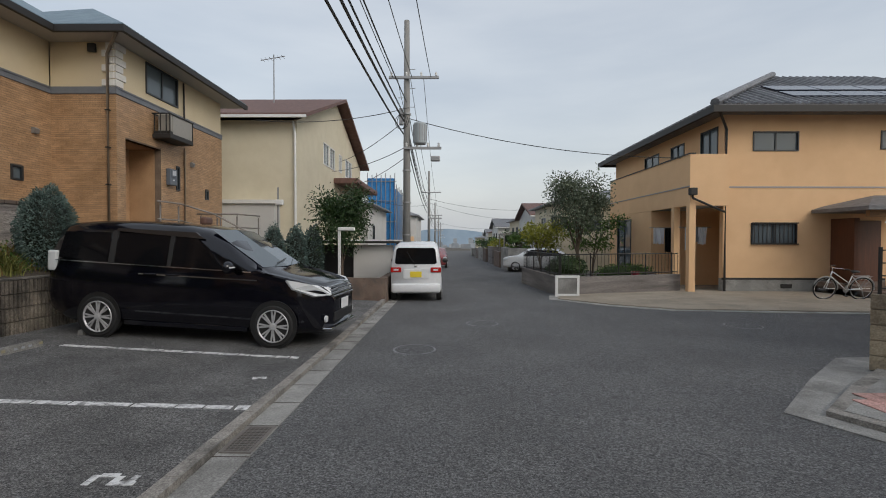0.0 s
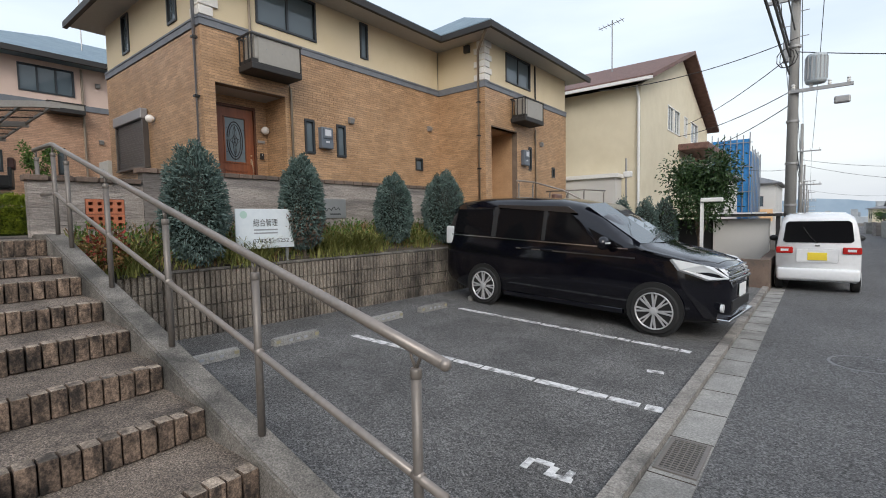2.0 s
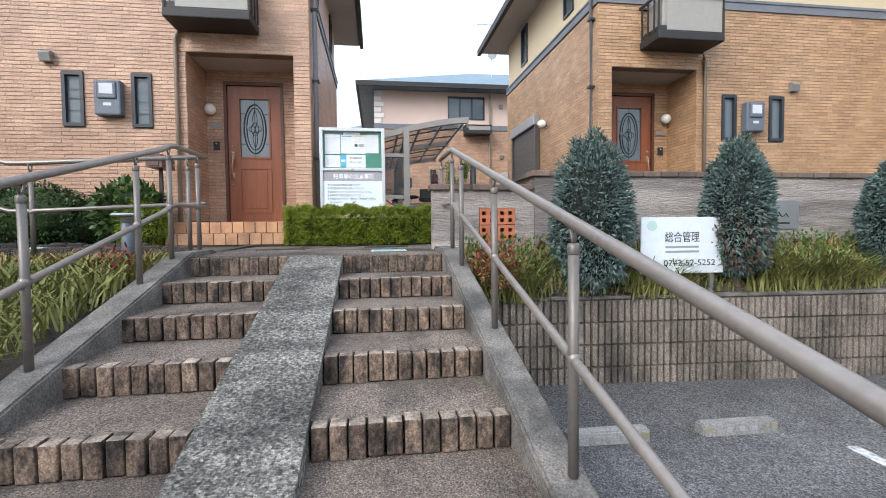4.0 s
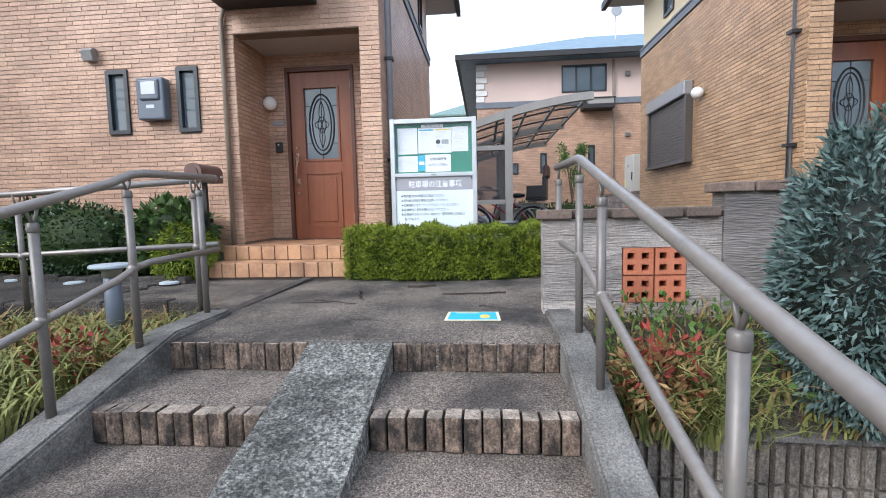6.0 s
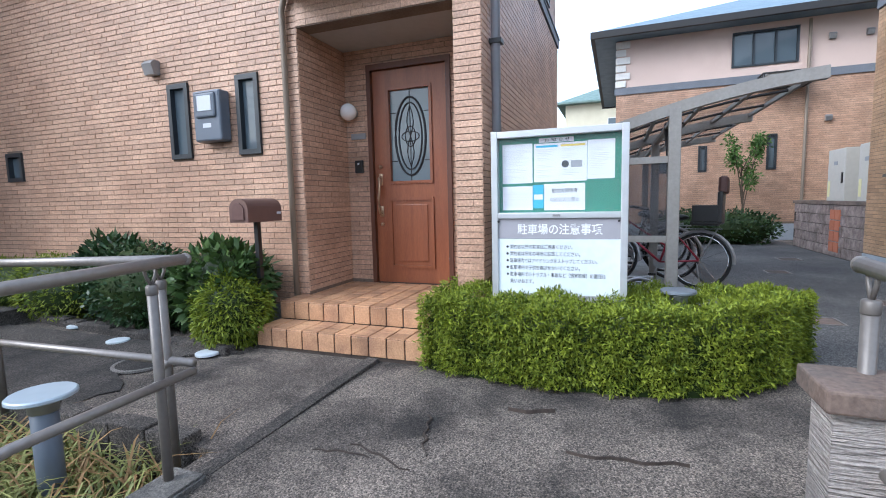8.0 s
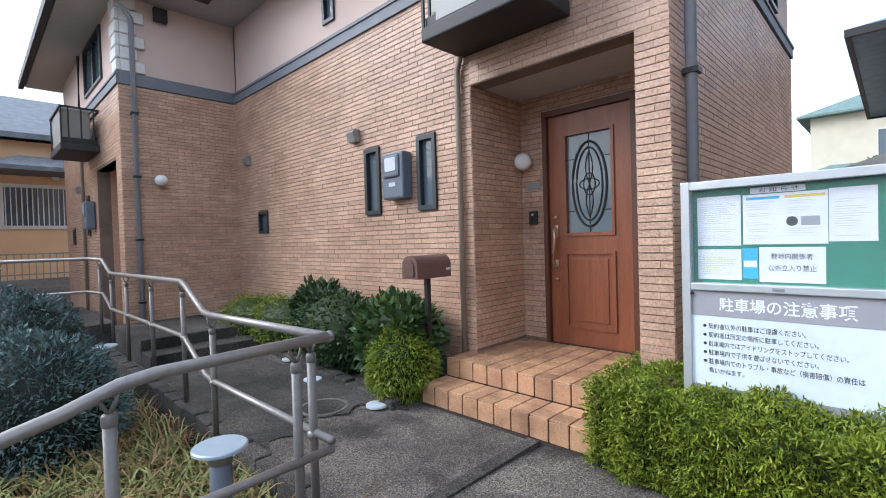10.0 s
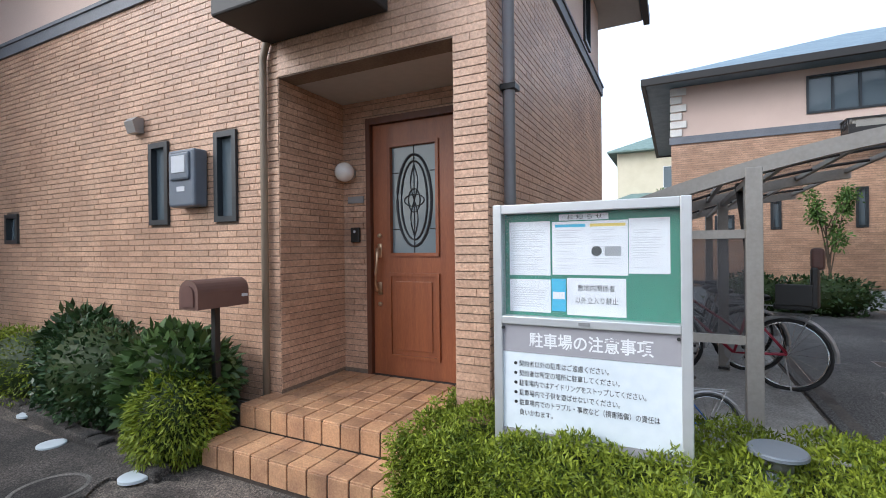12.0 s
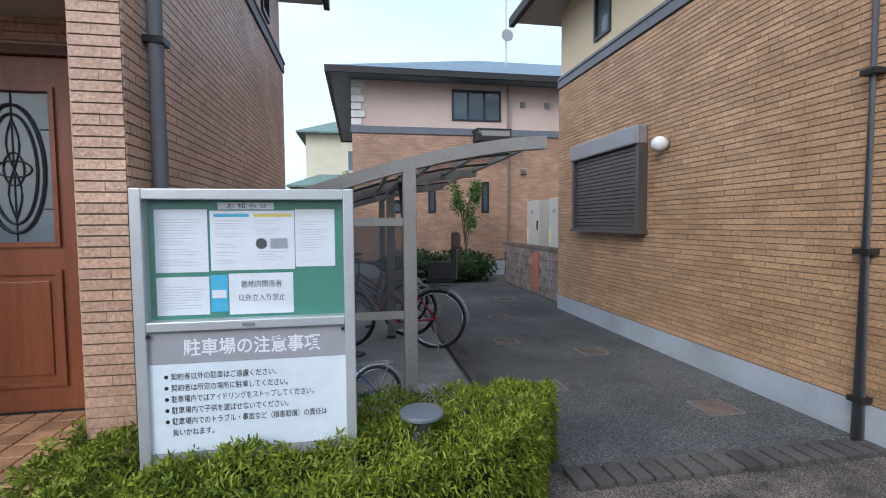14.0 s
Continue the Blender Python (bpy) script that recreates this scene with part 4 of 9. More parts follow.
def shell(rng, n, centre, radii, thick=0.22, lumps=0.12, egg=0.0):
    """Points near the surface of a lumpy ellipsoid, with outward directions. egg > 0 narrows the top."""
    d = rng.normal(0, 1, (n, 3))
    d /= np.linalg.norm(d, axis=1)[:, None]
    r = 1 - thick * rng.random(n) ** 1.5
    r *= 1 + lumps * np.sin(d[:, 0] * 6 + d[:, 1] * 4 + centre[0] * 3) * np.cos(d[:, 2] * 7 + d[:, 1] * 5)
    p = d * r[:, None]
    k = 1 - egg * (p[:, 2] + 1) / 2
    p[:, 0] *= k
    p[:, 1] *= k
    return p * np.array(radii) + np.array(centre), d


def bush(name, at, lumps, leaf_mat, core_mat, n, length, width, label, seed, egg=0.0, droop=0.0, jitter=0.6, trunk=True, group=""):
    """A shrub of one or more lumpy masses over a stem."""
    rng = np.random.default_rng(seed)
    b = thing(name, at, label, "shrub", group, world_coords=False)
    core = bmesh.new()
    V, F = [], []
    total = sum(l[1][0] * l[1][2] for l in lumps)
    for c, r in lumps:
        k = int(n * r[0] * r[2] / total)
        p, d = shell(rng, k, c, r, egg=egg)
        keep = p[:, 2] > 0.01
        v, f = leaf_quads(p[keep], d[keep], rng, length, width, droop, jitter)
        o = sum(len(x) for x in V)
        V.append(v)
        F += [tuple(o + i for i in q) for q in f]
        s0 = len(core.verts)
        sphere(core, c, 1.0, (r[0] * 0.84, r[1] * 0.84, r[2] * 0.88), 12)
        core.verts.ensure_lookup_table()
        for vert in core.verts[s0:]:
            t = (vert.co.z - c[2]) / r[2]
            kk = 1 - egg * (t + 1) / 2
            vert.co.x, vert.co.y = c[0] + (vert.co.x - c[0]) * kk, c[1] + (vert.co.y - c[1]) * kk
            vert.co.z = max(vert.co.z, 0.0)
    # Solid dark core that paints the shade inside the foliage.
    part("shade_core", core, core_mat, b)
    raw("foliage", np.concatenate(V), F, leaf_mat, b, kind="stuff")
    if trunk:
        part("stem", sweep(bmesh.new(), [(0, 0, -0.25), (0.01, 0, 0.15)], 0.04, 8, 0.03), BARK, b)
    return b


conifer_label = "clipped blue-green conifer shrub in the planter"
conifers = []
for i, (y, x, zb, h, r, sd) in enumerate(((3.07, -6.95, 0.95, 1.45, 0.40, 1), (4.58, -6.92, 1.05, 1.34, 0.33, 2), (6.57, -7.0, 1.05, 1.20, 0.36, 3), (7.98, -6.95, 0.95, 1.44, 0.46, 4))):
    conifers.append(bush("conifer_shrub", (x, y, zb), [((0, 0, h / 2), (r, r, h / 2))], CONIFER, CONIFERCORE, 12000, 0.055, 0.017, conifer_label + (", browned at its foot" if i == 1 else ""), sd, egg=0.2, jitter=0.5, group="conifers along the planter"))
    if i == 1:
        rg = np.random.default_rng(40)
        p, d = shell(rg, 1200, (0, 0, 0.38), (r * 0.95, r * 0.95, 0.40), thick=0.1)
        p = p[p[:, 2] > 0.02]
        v, f = leaf_quads(p, p * 0 + (0, 0, 1), rg, 0.06, 0.022)
        raw("dead_twigs", v, f, DEADLEAF, conifers[-1], "browned dead twigs", kind="stuff")
for i, (y, x, zb, h, r, sd) in enumerate(((-3.25, -6.95, 0.90, 1.22, 0.55, 11), (-4.5, -6.95, 0.95, 1.40, 0.55, 12), (-2.2, -5.6, 0.9, 1.2, 0.42, 13))):
    bush("conifer_shrub", (x, y, zb), [((0, 0, h / 2), (r, r, h / 2))], CONIFER, CONIFERCORE, 14000, 0.05, 0.015, conifer_label, sd, egg=0.15, jitter=0.5, group="conifers along the planter")

# hedge in front of the porch and the notice board
hedge = thing("hedge", (-9.6, 1.0, 1.34), "dense bright green clipped hedge below the notice board", "hedge")
hrng = np.random.default_rng(21)


def hedge_front(y):
    """x of the hedge's front, bowed out in the middle and rounded at its north end."""
    t = (y - 0.75) / 1.1
    f = -9.02 - 0.16 * t * t
    return max(-9.97, f - max(0.0, (y - 1.35)) ** 2 * 0.50 - max(0.0, y - 2.0) ** 2 * 1.6)


hv, hf = [], []
hn = 0
core = bmesh.new()
ys = span(-0.12, 2.32, 16)
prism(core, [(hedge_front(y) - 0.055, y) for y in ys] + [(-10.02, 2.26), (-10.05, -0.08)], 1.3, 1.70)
# Dark solid filling; the hedge's inner shade is its colour.
part("shade_core", core, HEDGECORE, hedge)
pts, nrm = [], []
for _ in range(66000):
    y = hrng.uniform(-0.17, 2.36)
    xf = hedge_front(y)
    xb = -10.08
    u = hrng.random()
    bump = 0.035 * math.sin(y * 7.3) * math.cos(y * 3.1 + 1) + 0.02 * math.sin(y * 19)
    if u < 0.42:
        z = hrng.uniform(1.36, 1.84)
        clump = 0.030 * math.sin(y * 37 + 3 * math.sin(z * 21)) * math.sin(z * 41 + 2 * math.sin(y * 13))
        pts.append((xf + bump + clump - 0.05 * hrng.random() - 0.06 * max(0, (z - 1.72) / 0.12), y, z))
        nrm.append((1, 0, 0.25))
    elif u < 0.90:
        x = hrng.uniform(xb, xf)
        clump = 0.028 * math.sin(y * 37 + 3 * math.sin(x * 21)) * math.sin(x * 41 + 2 * math.sin(y * 13))
        pts.append((x, y, 1.835 - 0.9 * max(0.0, y - 2.08) ** 2 + bump + clump + 0.02 * math.sin(x * 13 + y * 5) - 0.05 * hrng.random()))
        nrm.append((0.15, 0, 1))
    elif u < 0.95:
        pts.append((hrng.uniform(xb, xf), -0.15 + 0.05 * hrng.random(), hrng.uniform(1.36, 1.88)))
        nrm.append((0, -1, 0.2))
    else:
        pts.append((hrng.uniform(xb, hedge_front(2.3)), 2.33 - 0.06 * hrng.random(), hrng.uniform(1.36, 1.80)))
        nrm.append((0, 1, 0.2))
v, f = leaf_quads(np.array(pts), np.array(nrm, float), hrng, 0.037, 0.0098, 0.35, 0.8)
raw("foliage", v, f, HEDGE, hedge, kind="stuff")


def blades(rng, n, area, zf, height, mat, name, label, lean=0.5, width=0.008):
    """Long curved grass blades over a plan area given by a sampler."""
    V, F = [], []
    for i in range(n):
        x, y = area(rng)
        z = zf(x, y)
        h = height * rng.uniform(0.4, 1.15)
        a = rng.uniform(0, math.tau)
        dx, dy = math.cos(a), math.sin(a)
        b = lean * rng.uniform(0.3, 1.4) * h
        w = width * rng.uniform(0.6, 1.3)
        px, py = -dy * w, dx * w
        k = len(V)
        for t in (0.0, 0.4, 0.75):
            q = (x + dx * b * t * t, y + dy * b * t * t, z + h * (t - 0.25 * t * t * min(1, lean)))
            s = 1 - t * 0.6
            V += [(q[0] + px * s, q[1] + py * s, q[2]), (q[0] - px * s, q[1] - py * s, q[2])]
        V.append((x + dx * b, y + dy * b, z + h * (1 - 0.42 * min(1, lean))))
        F += [(k, k + 1, k + 3, k + 2), (k + 2, k + 3, k + 5, k + 4), (k + 4, k + 5, k + 6)]
    me = bpy.data.meshes.new(name)
    me.from_pydata(V, [], F)
    me.materials.append(mat)
    return tagged(new(name, me), label, "grass", kind="stuff")


grng = np.random.default_rng(33)


def north_soil(x, y):
    return 0.86 + 0.45 * min(1, max(0, (-6.8 - x) / 0.7))


def tufts(boxes):
    def pick(r):
        c = boxes[int(r.integers(len(boxes)))]
        return r.normal(c[0], c[2]), r.normal(c[1], c[3])
    return pick


def in_strip(x0, x1, y0, y1):
    return lambda r: (r.uniform(x0, x1), r.uniform(y0, y1))


def clipped(pick, x0, x1, y0, y1):
    def g(r):
        x, y = pick(r)
        return min(max(x, x0), x1), min(max(y, y0), y1)
    return g


ntufts = [(-6.95, y, 0.08, 0.12) for y in (2.35, 3.6, 4.9, 5.2, 5.7, 6.0, 7.2, 2.15, 3.85, 5.45)]
blades(grng, 2600, clipped(tufts(ntufts), -7.5, -6.8, 1.95, 8.2), north_soil, 0.42, GRASS, "ornamental_grass", "tufts of long green and yellowish planter grass", 0.9)
blades(grng, 3200, in_strip(-7.6, -6.85, 1.9, 8.2), north_soil, 0.16, GRASS, "ground_cover", "low weeds and grass over the planter", 0.9)
blades(grng, 700, in_strip(-7.5, -6.85, 1.9, 8.0), north_soil, 0.30, DRYLEAF, "dry_grass", "dry straw-coloured grass in the planter", 1.0)


def south_soil(x, y):
    return 1.12 - 0.2 * max(0, min(3, x + 6.6))


blades(grng, 4200, in_strip(-7.75, -4.2, -2.6, -0.8), south_soil, 0.34, GRASS, "ornamental_grass", "long green grass beside the stairs", 0.9)
blades(grng, 2600, in_strip(-7.75, -6.2, -6.0, -0.8), lambda x, y: 1.13, 0.30, GRASS, "ornamental_grass", "long green grass along the terrace edge", 0.9)
blades(grng, 900, in_strip(-7.78, -6.8, -4.0, -0.75), lambda x, y: 1.14, 0.36, DRYLEAF, "dry_grass", "dry reddish grass at the terrace edge", 1.0)

# nandina with red leaves, and leafy weeds
rrng = np.random.default_rng(50)
for at, n, mat_r, nm, lab, rad in (((-6.98, 2.12, 1.0), 380, REDLEAF, "nandina_bush", "low nandina shrub with red leaves", (0.20, 0.22, 0.24)), ((-6.95, 2.1, 0.98), 600, DRYLEAF, "nandina_bush", "low nandina shrub with bronze leaves", (0.22, 0.26, 0.2)), ((-6.85, -1.0, 1.1), 260, REDLEAF, "nandina_bush", "low nandina shrub with red leaves", (0.22, 0.18, 0.2))):
    nb = thing(nm, at, lab, "shrub", world_coords=False)
    p, d = shell(rrng, n, (0, 0, rad[2] * 0.7), rad, thick=0.8)
    p[:, 2] = np.abs(p[:, 2])
    v, f = leaf_quads(p, d, rrng, 0.06, 0.022, 0.2, 0.7)
    raw("foliage", v, f, mat_r, nb, kind="stuff")
    st = bmesh.new()
    for a in range(7):
        sweep(st, [(0.02 * math.cos(a), 0.02 * math.sin(a), -0.2), (0.12 * math.cos(a), 0.12 * math.sin(a), 0.25)], 0.005, 5)
    part("stem", st, BARK, nb)
v, f = leaf_quads(np.column_stack([rrng.uniform(-7.6, -6.9, 2600), rrng.uniform(1.95, 8.0, 2600), np.zeros(2600)]), np.tile((0, 0, 1.0), (2600, 1)), rrng, 0.05, 0.03, 0, 0.6)
v[:, 2] += np.repeat(np.array([north_soil(x, y) for x, y in v.reshape(-1, 4, 3)[:, 0, :2]]) + 0.02 + rrng.random(2600) * 0.14, 4)
tagged(raw("leafy_weeds", v, f, MIDLEAF, kind="stuff"), "small leafy weeds covering the planter", "weeds")

# shrubs along the building's foot
bush("azalea_bush", (-9.45, -4.75, 1.36), [((0, 0.3, 0.32), (0.38, 0.65, 0.36)), ((0.05, -0.55, 0.30), (0.40, 0.6, 0.34))], HEDGE, HEDGECORE, 8000, 0.045, 0.013, "bright green fine-leaved shrub at the wall's foot", 61, droop=0.2)
bush("azalea_bush", (-9.42, -3.35, 1.36), [((0, 0.15, 0.40), (0.42, 0.62, 0.42)), ((-0.12, 0.55, 0.30), (0.32, 0.4, 0.32))], DARKLEAF, HEDGECORE, 5200, 0.05, 0.028, "dark green dense shrub at the wall's foot", 62)
bush("aralia_bush", (-9.62, -3.9, 1.36), [((0, 0, 0.46), (0.3, 0.42, 0.38))], DARKLEAF, HEDGECORE, 1300, 0.11, 0.05, "dark glossy broad-leaved shrub", 63)
bush("azalea_bush", (-9.22, -1.92, 1.36), [((0, 0, 0.26), (0.30, 0.30, 0.33))], HEDGE, HEDGECORE, 8000, 0.05, 0.012, "bright green drooping shrub beside the tiled steps", 64, droop=0.5)
bush("aralia_bush", (-9.38, -2.15, 1.36), [((0, 0, 0.46), (0.34, 0.42, 0.36))], SHRUBLEAF, HEDGECORE, 1500, 0.115, 0.05, "broad-leaved shrub round the mailbox post", 65, droop=0.1)

# ---------------------------------------------------------------- handrails
def railing(name, label, path, drop, posts, parent_at):
    """posts: (x, y, foot z, top z of the rail there)."""
    r = thing(name, parent_at, label, "handrail")
    part("top_rail", sweep(bmesh.new(), path, 0.023, 12), RAILMETAL, r, smooth=True)
    for q in (path[0], path[-1]):
        part("end_cap", sphere(bmesh.new(), q, 0.025, n=10), RAILMETAL, r, smooth=True)
    part("lower_rail", sweep(bmesh.new(), [(x, y, z - drop) for x, y, z in path], 0.019, 12), RAILMETAL, r, smooth=True)
    for x, y, z0, z1 in posts:
        p = sweep(bmesh.new(), [(x, y, z0 - 0.05), (x, y, z1 - 0.11)], 0.0205, 12)
        post = part("post", p, POSTMETAL, r, smooth=True)
        h = bmesh.new()
        lathe(h, [(0.0215, 0), (0.0235, 0.004), (0.0235, 0.034), (0.019, 0.040), (0.004, 0.042)], (x, y, z1 - 0.135), 14)
        sweep(h, [(x, y, z1 - 0.10), (x - 0.02, y, z1 - 0.06), (x - 0.03, y, z1 - 0.015)], 0.007, 6)
        sweep(h, [(x, y, z1 - 0.10), (x + 0.02, y, z1 - 0.06), (x + 0.03, y, z1 - 0.015)], 0.007, 6)
        part("bracket", h, POSTMETAL, post, smooth=True)
        c = bmesh.new()
        sweep(c, [(x - 0.024, y, z1 - drop - 0.012), (x + 0.024, y, z1 - drop - 0.018)], 0.0225, 12)
        part("clamp", c, RAILMETAL, post, smooth=True)
    return r


def rail_z(x):
    return 0.965 + 0.2650 * (-2.14 - x)


top_path = [(-2.0, 1.75, rail_z(-2.0)), (-2.5, 1.75, rail_z(-2.5)), (-4.5, 1.75, rail_z(-4.5)), (-6.9, 1.75, rail_z(-6.9)), (-7.05, 1.75, 2.27), (-7.15, 1.75, 2.285), (-7.86, 1.75, 2.30)]
posts = [(x, 1.75, max(0.02, nose_line(x) + 0.04), rail_z(x) + 0.02) for x in (-2.14, -3.26, -4.37, -5.52)]
posts += [(-6.62, 1.75, nose_line(-6.62) + 0.04, 2.165), (-7.09, 1.75, 1.35, 2.29), (-7.79, 1.75, 1.35, 2.31)]
railing("handrail", "taupe painted steel handrail beside the stairs", top_path, 0.50, posts, (-4, 1.75, 0.5))
left_path = [(-2.0, -0.65, rail_z(-2.0)), (-4.5, -0.65, rail_z(-4.5)), (-6.8, -0.65, rail_z(-6.8)), (-6.95, -0.65, 2.255), (-7.05, -0.65, 2.27), (-7.72, -0.64, 2.285)]
posts = [(x, -0.65, nose_line(x) + 0.04, rail_z(x) + 0.02) for x in (-2.14, -3.06, -4.17, -5.28, -6.38)] + [(-6.92, -0.65, 1.35, 2.265), (-7.57, -0.66, 1.36, 2.29)]
railing("handrail", "taupe painted steel handrail on the planter side of the stairs", left_path, 0.50, posts, (-4, -0.65, 0.5))
south_path = [(-7.72, -0.64, 2.28), (-7.79, -2.28, 2.215), (-7.81, -2.46, 2.215), (-7.82, -2.58, 2.25), (-7.84, -2.96, 2.385), (-7.86, -3.12, 2.41), (-7.90, -5.95, 2.385), (-7.90, -6.12, 2.39), (-7.90, -6.58, 2.555), (-7.78, -6.95, 2.57), (-5.2, -7.4, 2.57)]
posts = [(-7.72, -0.80, 1.36, 2.28), (-7.79, -2.25, 1.38, 2.22), (-7.86, -3.10, 1.45, 2.415), (-7.875, -4.1, 1.45, 2.405), (-7.89, -5.2, 1.45, 2.395), (-7.90, -6.05, 1.5, 2.395), (-7.88, -6.65, 1.6, 2.565), (-6.9, -7.1, 1.2, 2.575)]
railing("handrail", "taupe painted steel handrail along the terrace edge", south_path, 0.46, posts, (-7.8, -3, 1.4))

# platform and steps towards the far porch of the tan building
plat = thing("side_steps", (-8.9, -5.6, 1.36), "dark stained concrete steps to the far porch", "steps", kind="structure")
part("step", boxed(-9.79, -7.99, -4.72, -5.10, 1.30, 1.50, bevel=0.01), DARKWASH, plat)
part("step", boxed(-9.79, -7.99, -5.10, -6.70, 1.30, 1.63, bevel=0.01), DARKWASH, plat)
part("landing", boxed(-8.06, -6.2, -6.72, -9.5, 1.20, 1.66, bevel=0.01), DARKWASH, plat)
edge = thing("planter_edging", (-7.84, -3, 1.3), "dark stone edging of the planter", "edging", kind="structure")
for k in range(22):
    y = -0.85 - 0.27 * k
    part("edging_stone", boxed(-7.915, -7.80, y - 0.262, y, 1.0, 1.392 + 0.010 * math.sin(k * 2.1), bevel=0.012), DARKWASH, edge)
bed = thing("bed_edging", (-9.05, -3, 1.36), "rough stone edging of the shrub bed", "edging", kind="structure")
for k in range(17):
    t = k / 17
    x, y = -9.0 - 0.35 * t, -1.75 - 3.3 * t
    part("edging_stone", boxed(x - 0.07, x + 0.05, y - 0.185, y, 1.30, 1.41 + 0.015 * math.sin(k * 1.7), bevel=0.02), DARKWASH, bed)

# ---------------------------------------------------------------- tiled porch steps of the tan building
def tiled_steps(y_a, y_b, x_wall, x_mid, x_front):
    t = thing("porch_steps", ((x_mid + x_front) / 2, (y_a + y_b) / 2, 1.36), "terracotta-tiled porch steps at the front door", "steps", kind="structure")
    body = bmesh.new()
    box(body, x_wall, x_front - 0.012, y_a, y_b, 1.2, 1.503)
    box(body, x_wall, x_mid - 0.012, y_a + 0.002, y_b, 1.503, 1.658)
    part("bed", body, TILEJOINT, t)
    p = 0.149
    g = 0.010
    top = finish("tile", boxed(g / 2 - p, -g / 2, g / 2, p - g / 2, 0, 0.012, bevel=0.004), TILE)
    face = finish("tile", boxed(-0.012, 0, g / 2, p - g / 2, g, 0.150, bevel=0.004), TILE)

    def lay(me, x, y, z):
        o = new("tile", me)
        o.parent = t
        o.location = Vector((x, y, z)) - base_of(t)
    n = int(round((y_b - y_a) / p))
    for i in range(n):
        y = y_a + i * p
        for x0, x1, z in ((x_mid, x_front, 1.503), (x_wall, x_mid, 1.658)):
            for k in range(int(round((x0 - x1) / -p))):
                lay(top, x1 - k * p, y, z)
        lay(face, x_front, y, 1.353)
        lay(face, x_mid, y, 1.508)
    return t


tiled_steps(-1.66, 0.13, -10.55, -9.50, -9.20)

# ---------------------------------------------------------------- fixtures on the buildings
def globe_lamp(at, axis, sign, label="round white globe wall lamp"):
    g = thing("wall_lamp", at, label, "lamp", "globe lamps", world_coords=False)
    ax = {"x": (sign, 0, 0), "y": (0, sign, 0)}[axis]
    b = bmesh.new()
    prof = [(0.06, 0), (0.062, 0.02), (0.05, 0.03)]
    lathe(b, [(r, h * sign) for r, h in prof], (0, 0, 0), 18, axis)
    part("base", b, METAL, g, smooth=True)
    s = bmesh.new()
    sphere(s, Vector(ax) * 0.085, 0.085, n=20)
    part("globe", s, GLOBE, g, smooth=True)


def meter(x, y, z, sign=1):
    m = thing("electric_meter", (x, y, z), "grey-blue electric meter box with a viewing window", "meter", "electric meters", world_coords=False)
    part("case", boxed(0, 0.13, -0.165, 0.165, -0.235, 0.235, bevel=0.02), METERBOX, m)
    part("cover", boxed(0.12, 0.15, -0.12, 0.12, -0.02, 0.21, bevel=0.02), METERBOX, m)
    part("meter_window", boxed(0.148, 0.156, -0.085, 0.085, 0.04, 0.18, bevel=0.004), METERLIGHT, m)
    part("label_plate", boxed(0.129, 0.133, -0.05, 0.05, -0.11, -0.07), METERLIGHT, m)


def vent(x, y, z):
    v = thing("wall_vent", (x, y, z), "small grey hooded wall vent", "vent", "wall vents", world_coords=False)
    b = bmesh.new()
    extrude_xz(b, [(0, -0.07), (0.07, -0.07), (0.10, 0.03), (0.06, 0.07), (0, 0.07)], -0.065, 0.065)
    part("hood", b, METAL, v)


def ac_balcony(x, ya, yb, z0, z1):
    a = thing("service_balcony", (x, (ya + yb) / 2, z0), "small dark metal service balcony holding an air-conditioner unit", "balcony", "service balconies")
    ya, yb = min(ya, yb), max(ya, yb)
    part("tray", boxed(x, x + 0.50, ya, yb, z0, z0 + 0.12, bevel=0.015), FASCIA, a)
    part("apron", boxed(x + 0.02, x + 0.47, ya + 0.03, yb - 0.03, z0 + 0.12, z0 + 0.20), FASCIA, a)
    for y in (ya + 0.015, yb - 0.015):
        part("baluster", boxed(x + 0.47, x + 0.49, y - 0.012, y + 0.012, z0 + 0.12, z1), FASCIA, a)
    for y in (ya, yb):
        for k in range(3):
            part("baluster", boxed(x + 0.06 + k * 0.16, x + 0.08 + k * 0.16, y - 0.011, y + 0.011, z0 + 0.12, z1), FASCIA, a)
    part("top_bar", ring_box(bmesh.new(), x, x + 0.50, ya - 0.015, yb + 0.015, z1, z1 + 0.03, 0.03), FASCIA, a)
    ac = thing("air_conditioner", (x + 0.25, (ya + yb) / 2, z0 + 0.21), "pale grey outdoor air-conditioner unit on its balcony", "air conditioner")
    m = (ya + yb) / 2
    part("case", boxed(x + 0.10, x + 0.46, m - (yb - ya) * 0.42, m + (yb - ya) * 0.42, z0 + 0.203, z1 + 0.02, bevel=0.02), ACMETAL2, ac)
    part("front_panel", boxed(x + 0.462, x + 0.474, m - (yb - ya) * 0.36, yb - 0.03, z0 + 0.14, z1 + 0.01, bevel=0.004), ACMETAL2, ac)
    for q in (0.3, 0.62):
        part("fixing", lathe(bmesh.new(), [(0.012, 0), (0.008, 0.006)], (x + 0.474, ya + (yb - ya) * q, (z0 + z1) / 2 + 0.1), 10, "x"), METAL, ac)


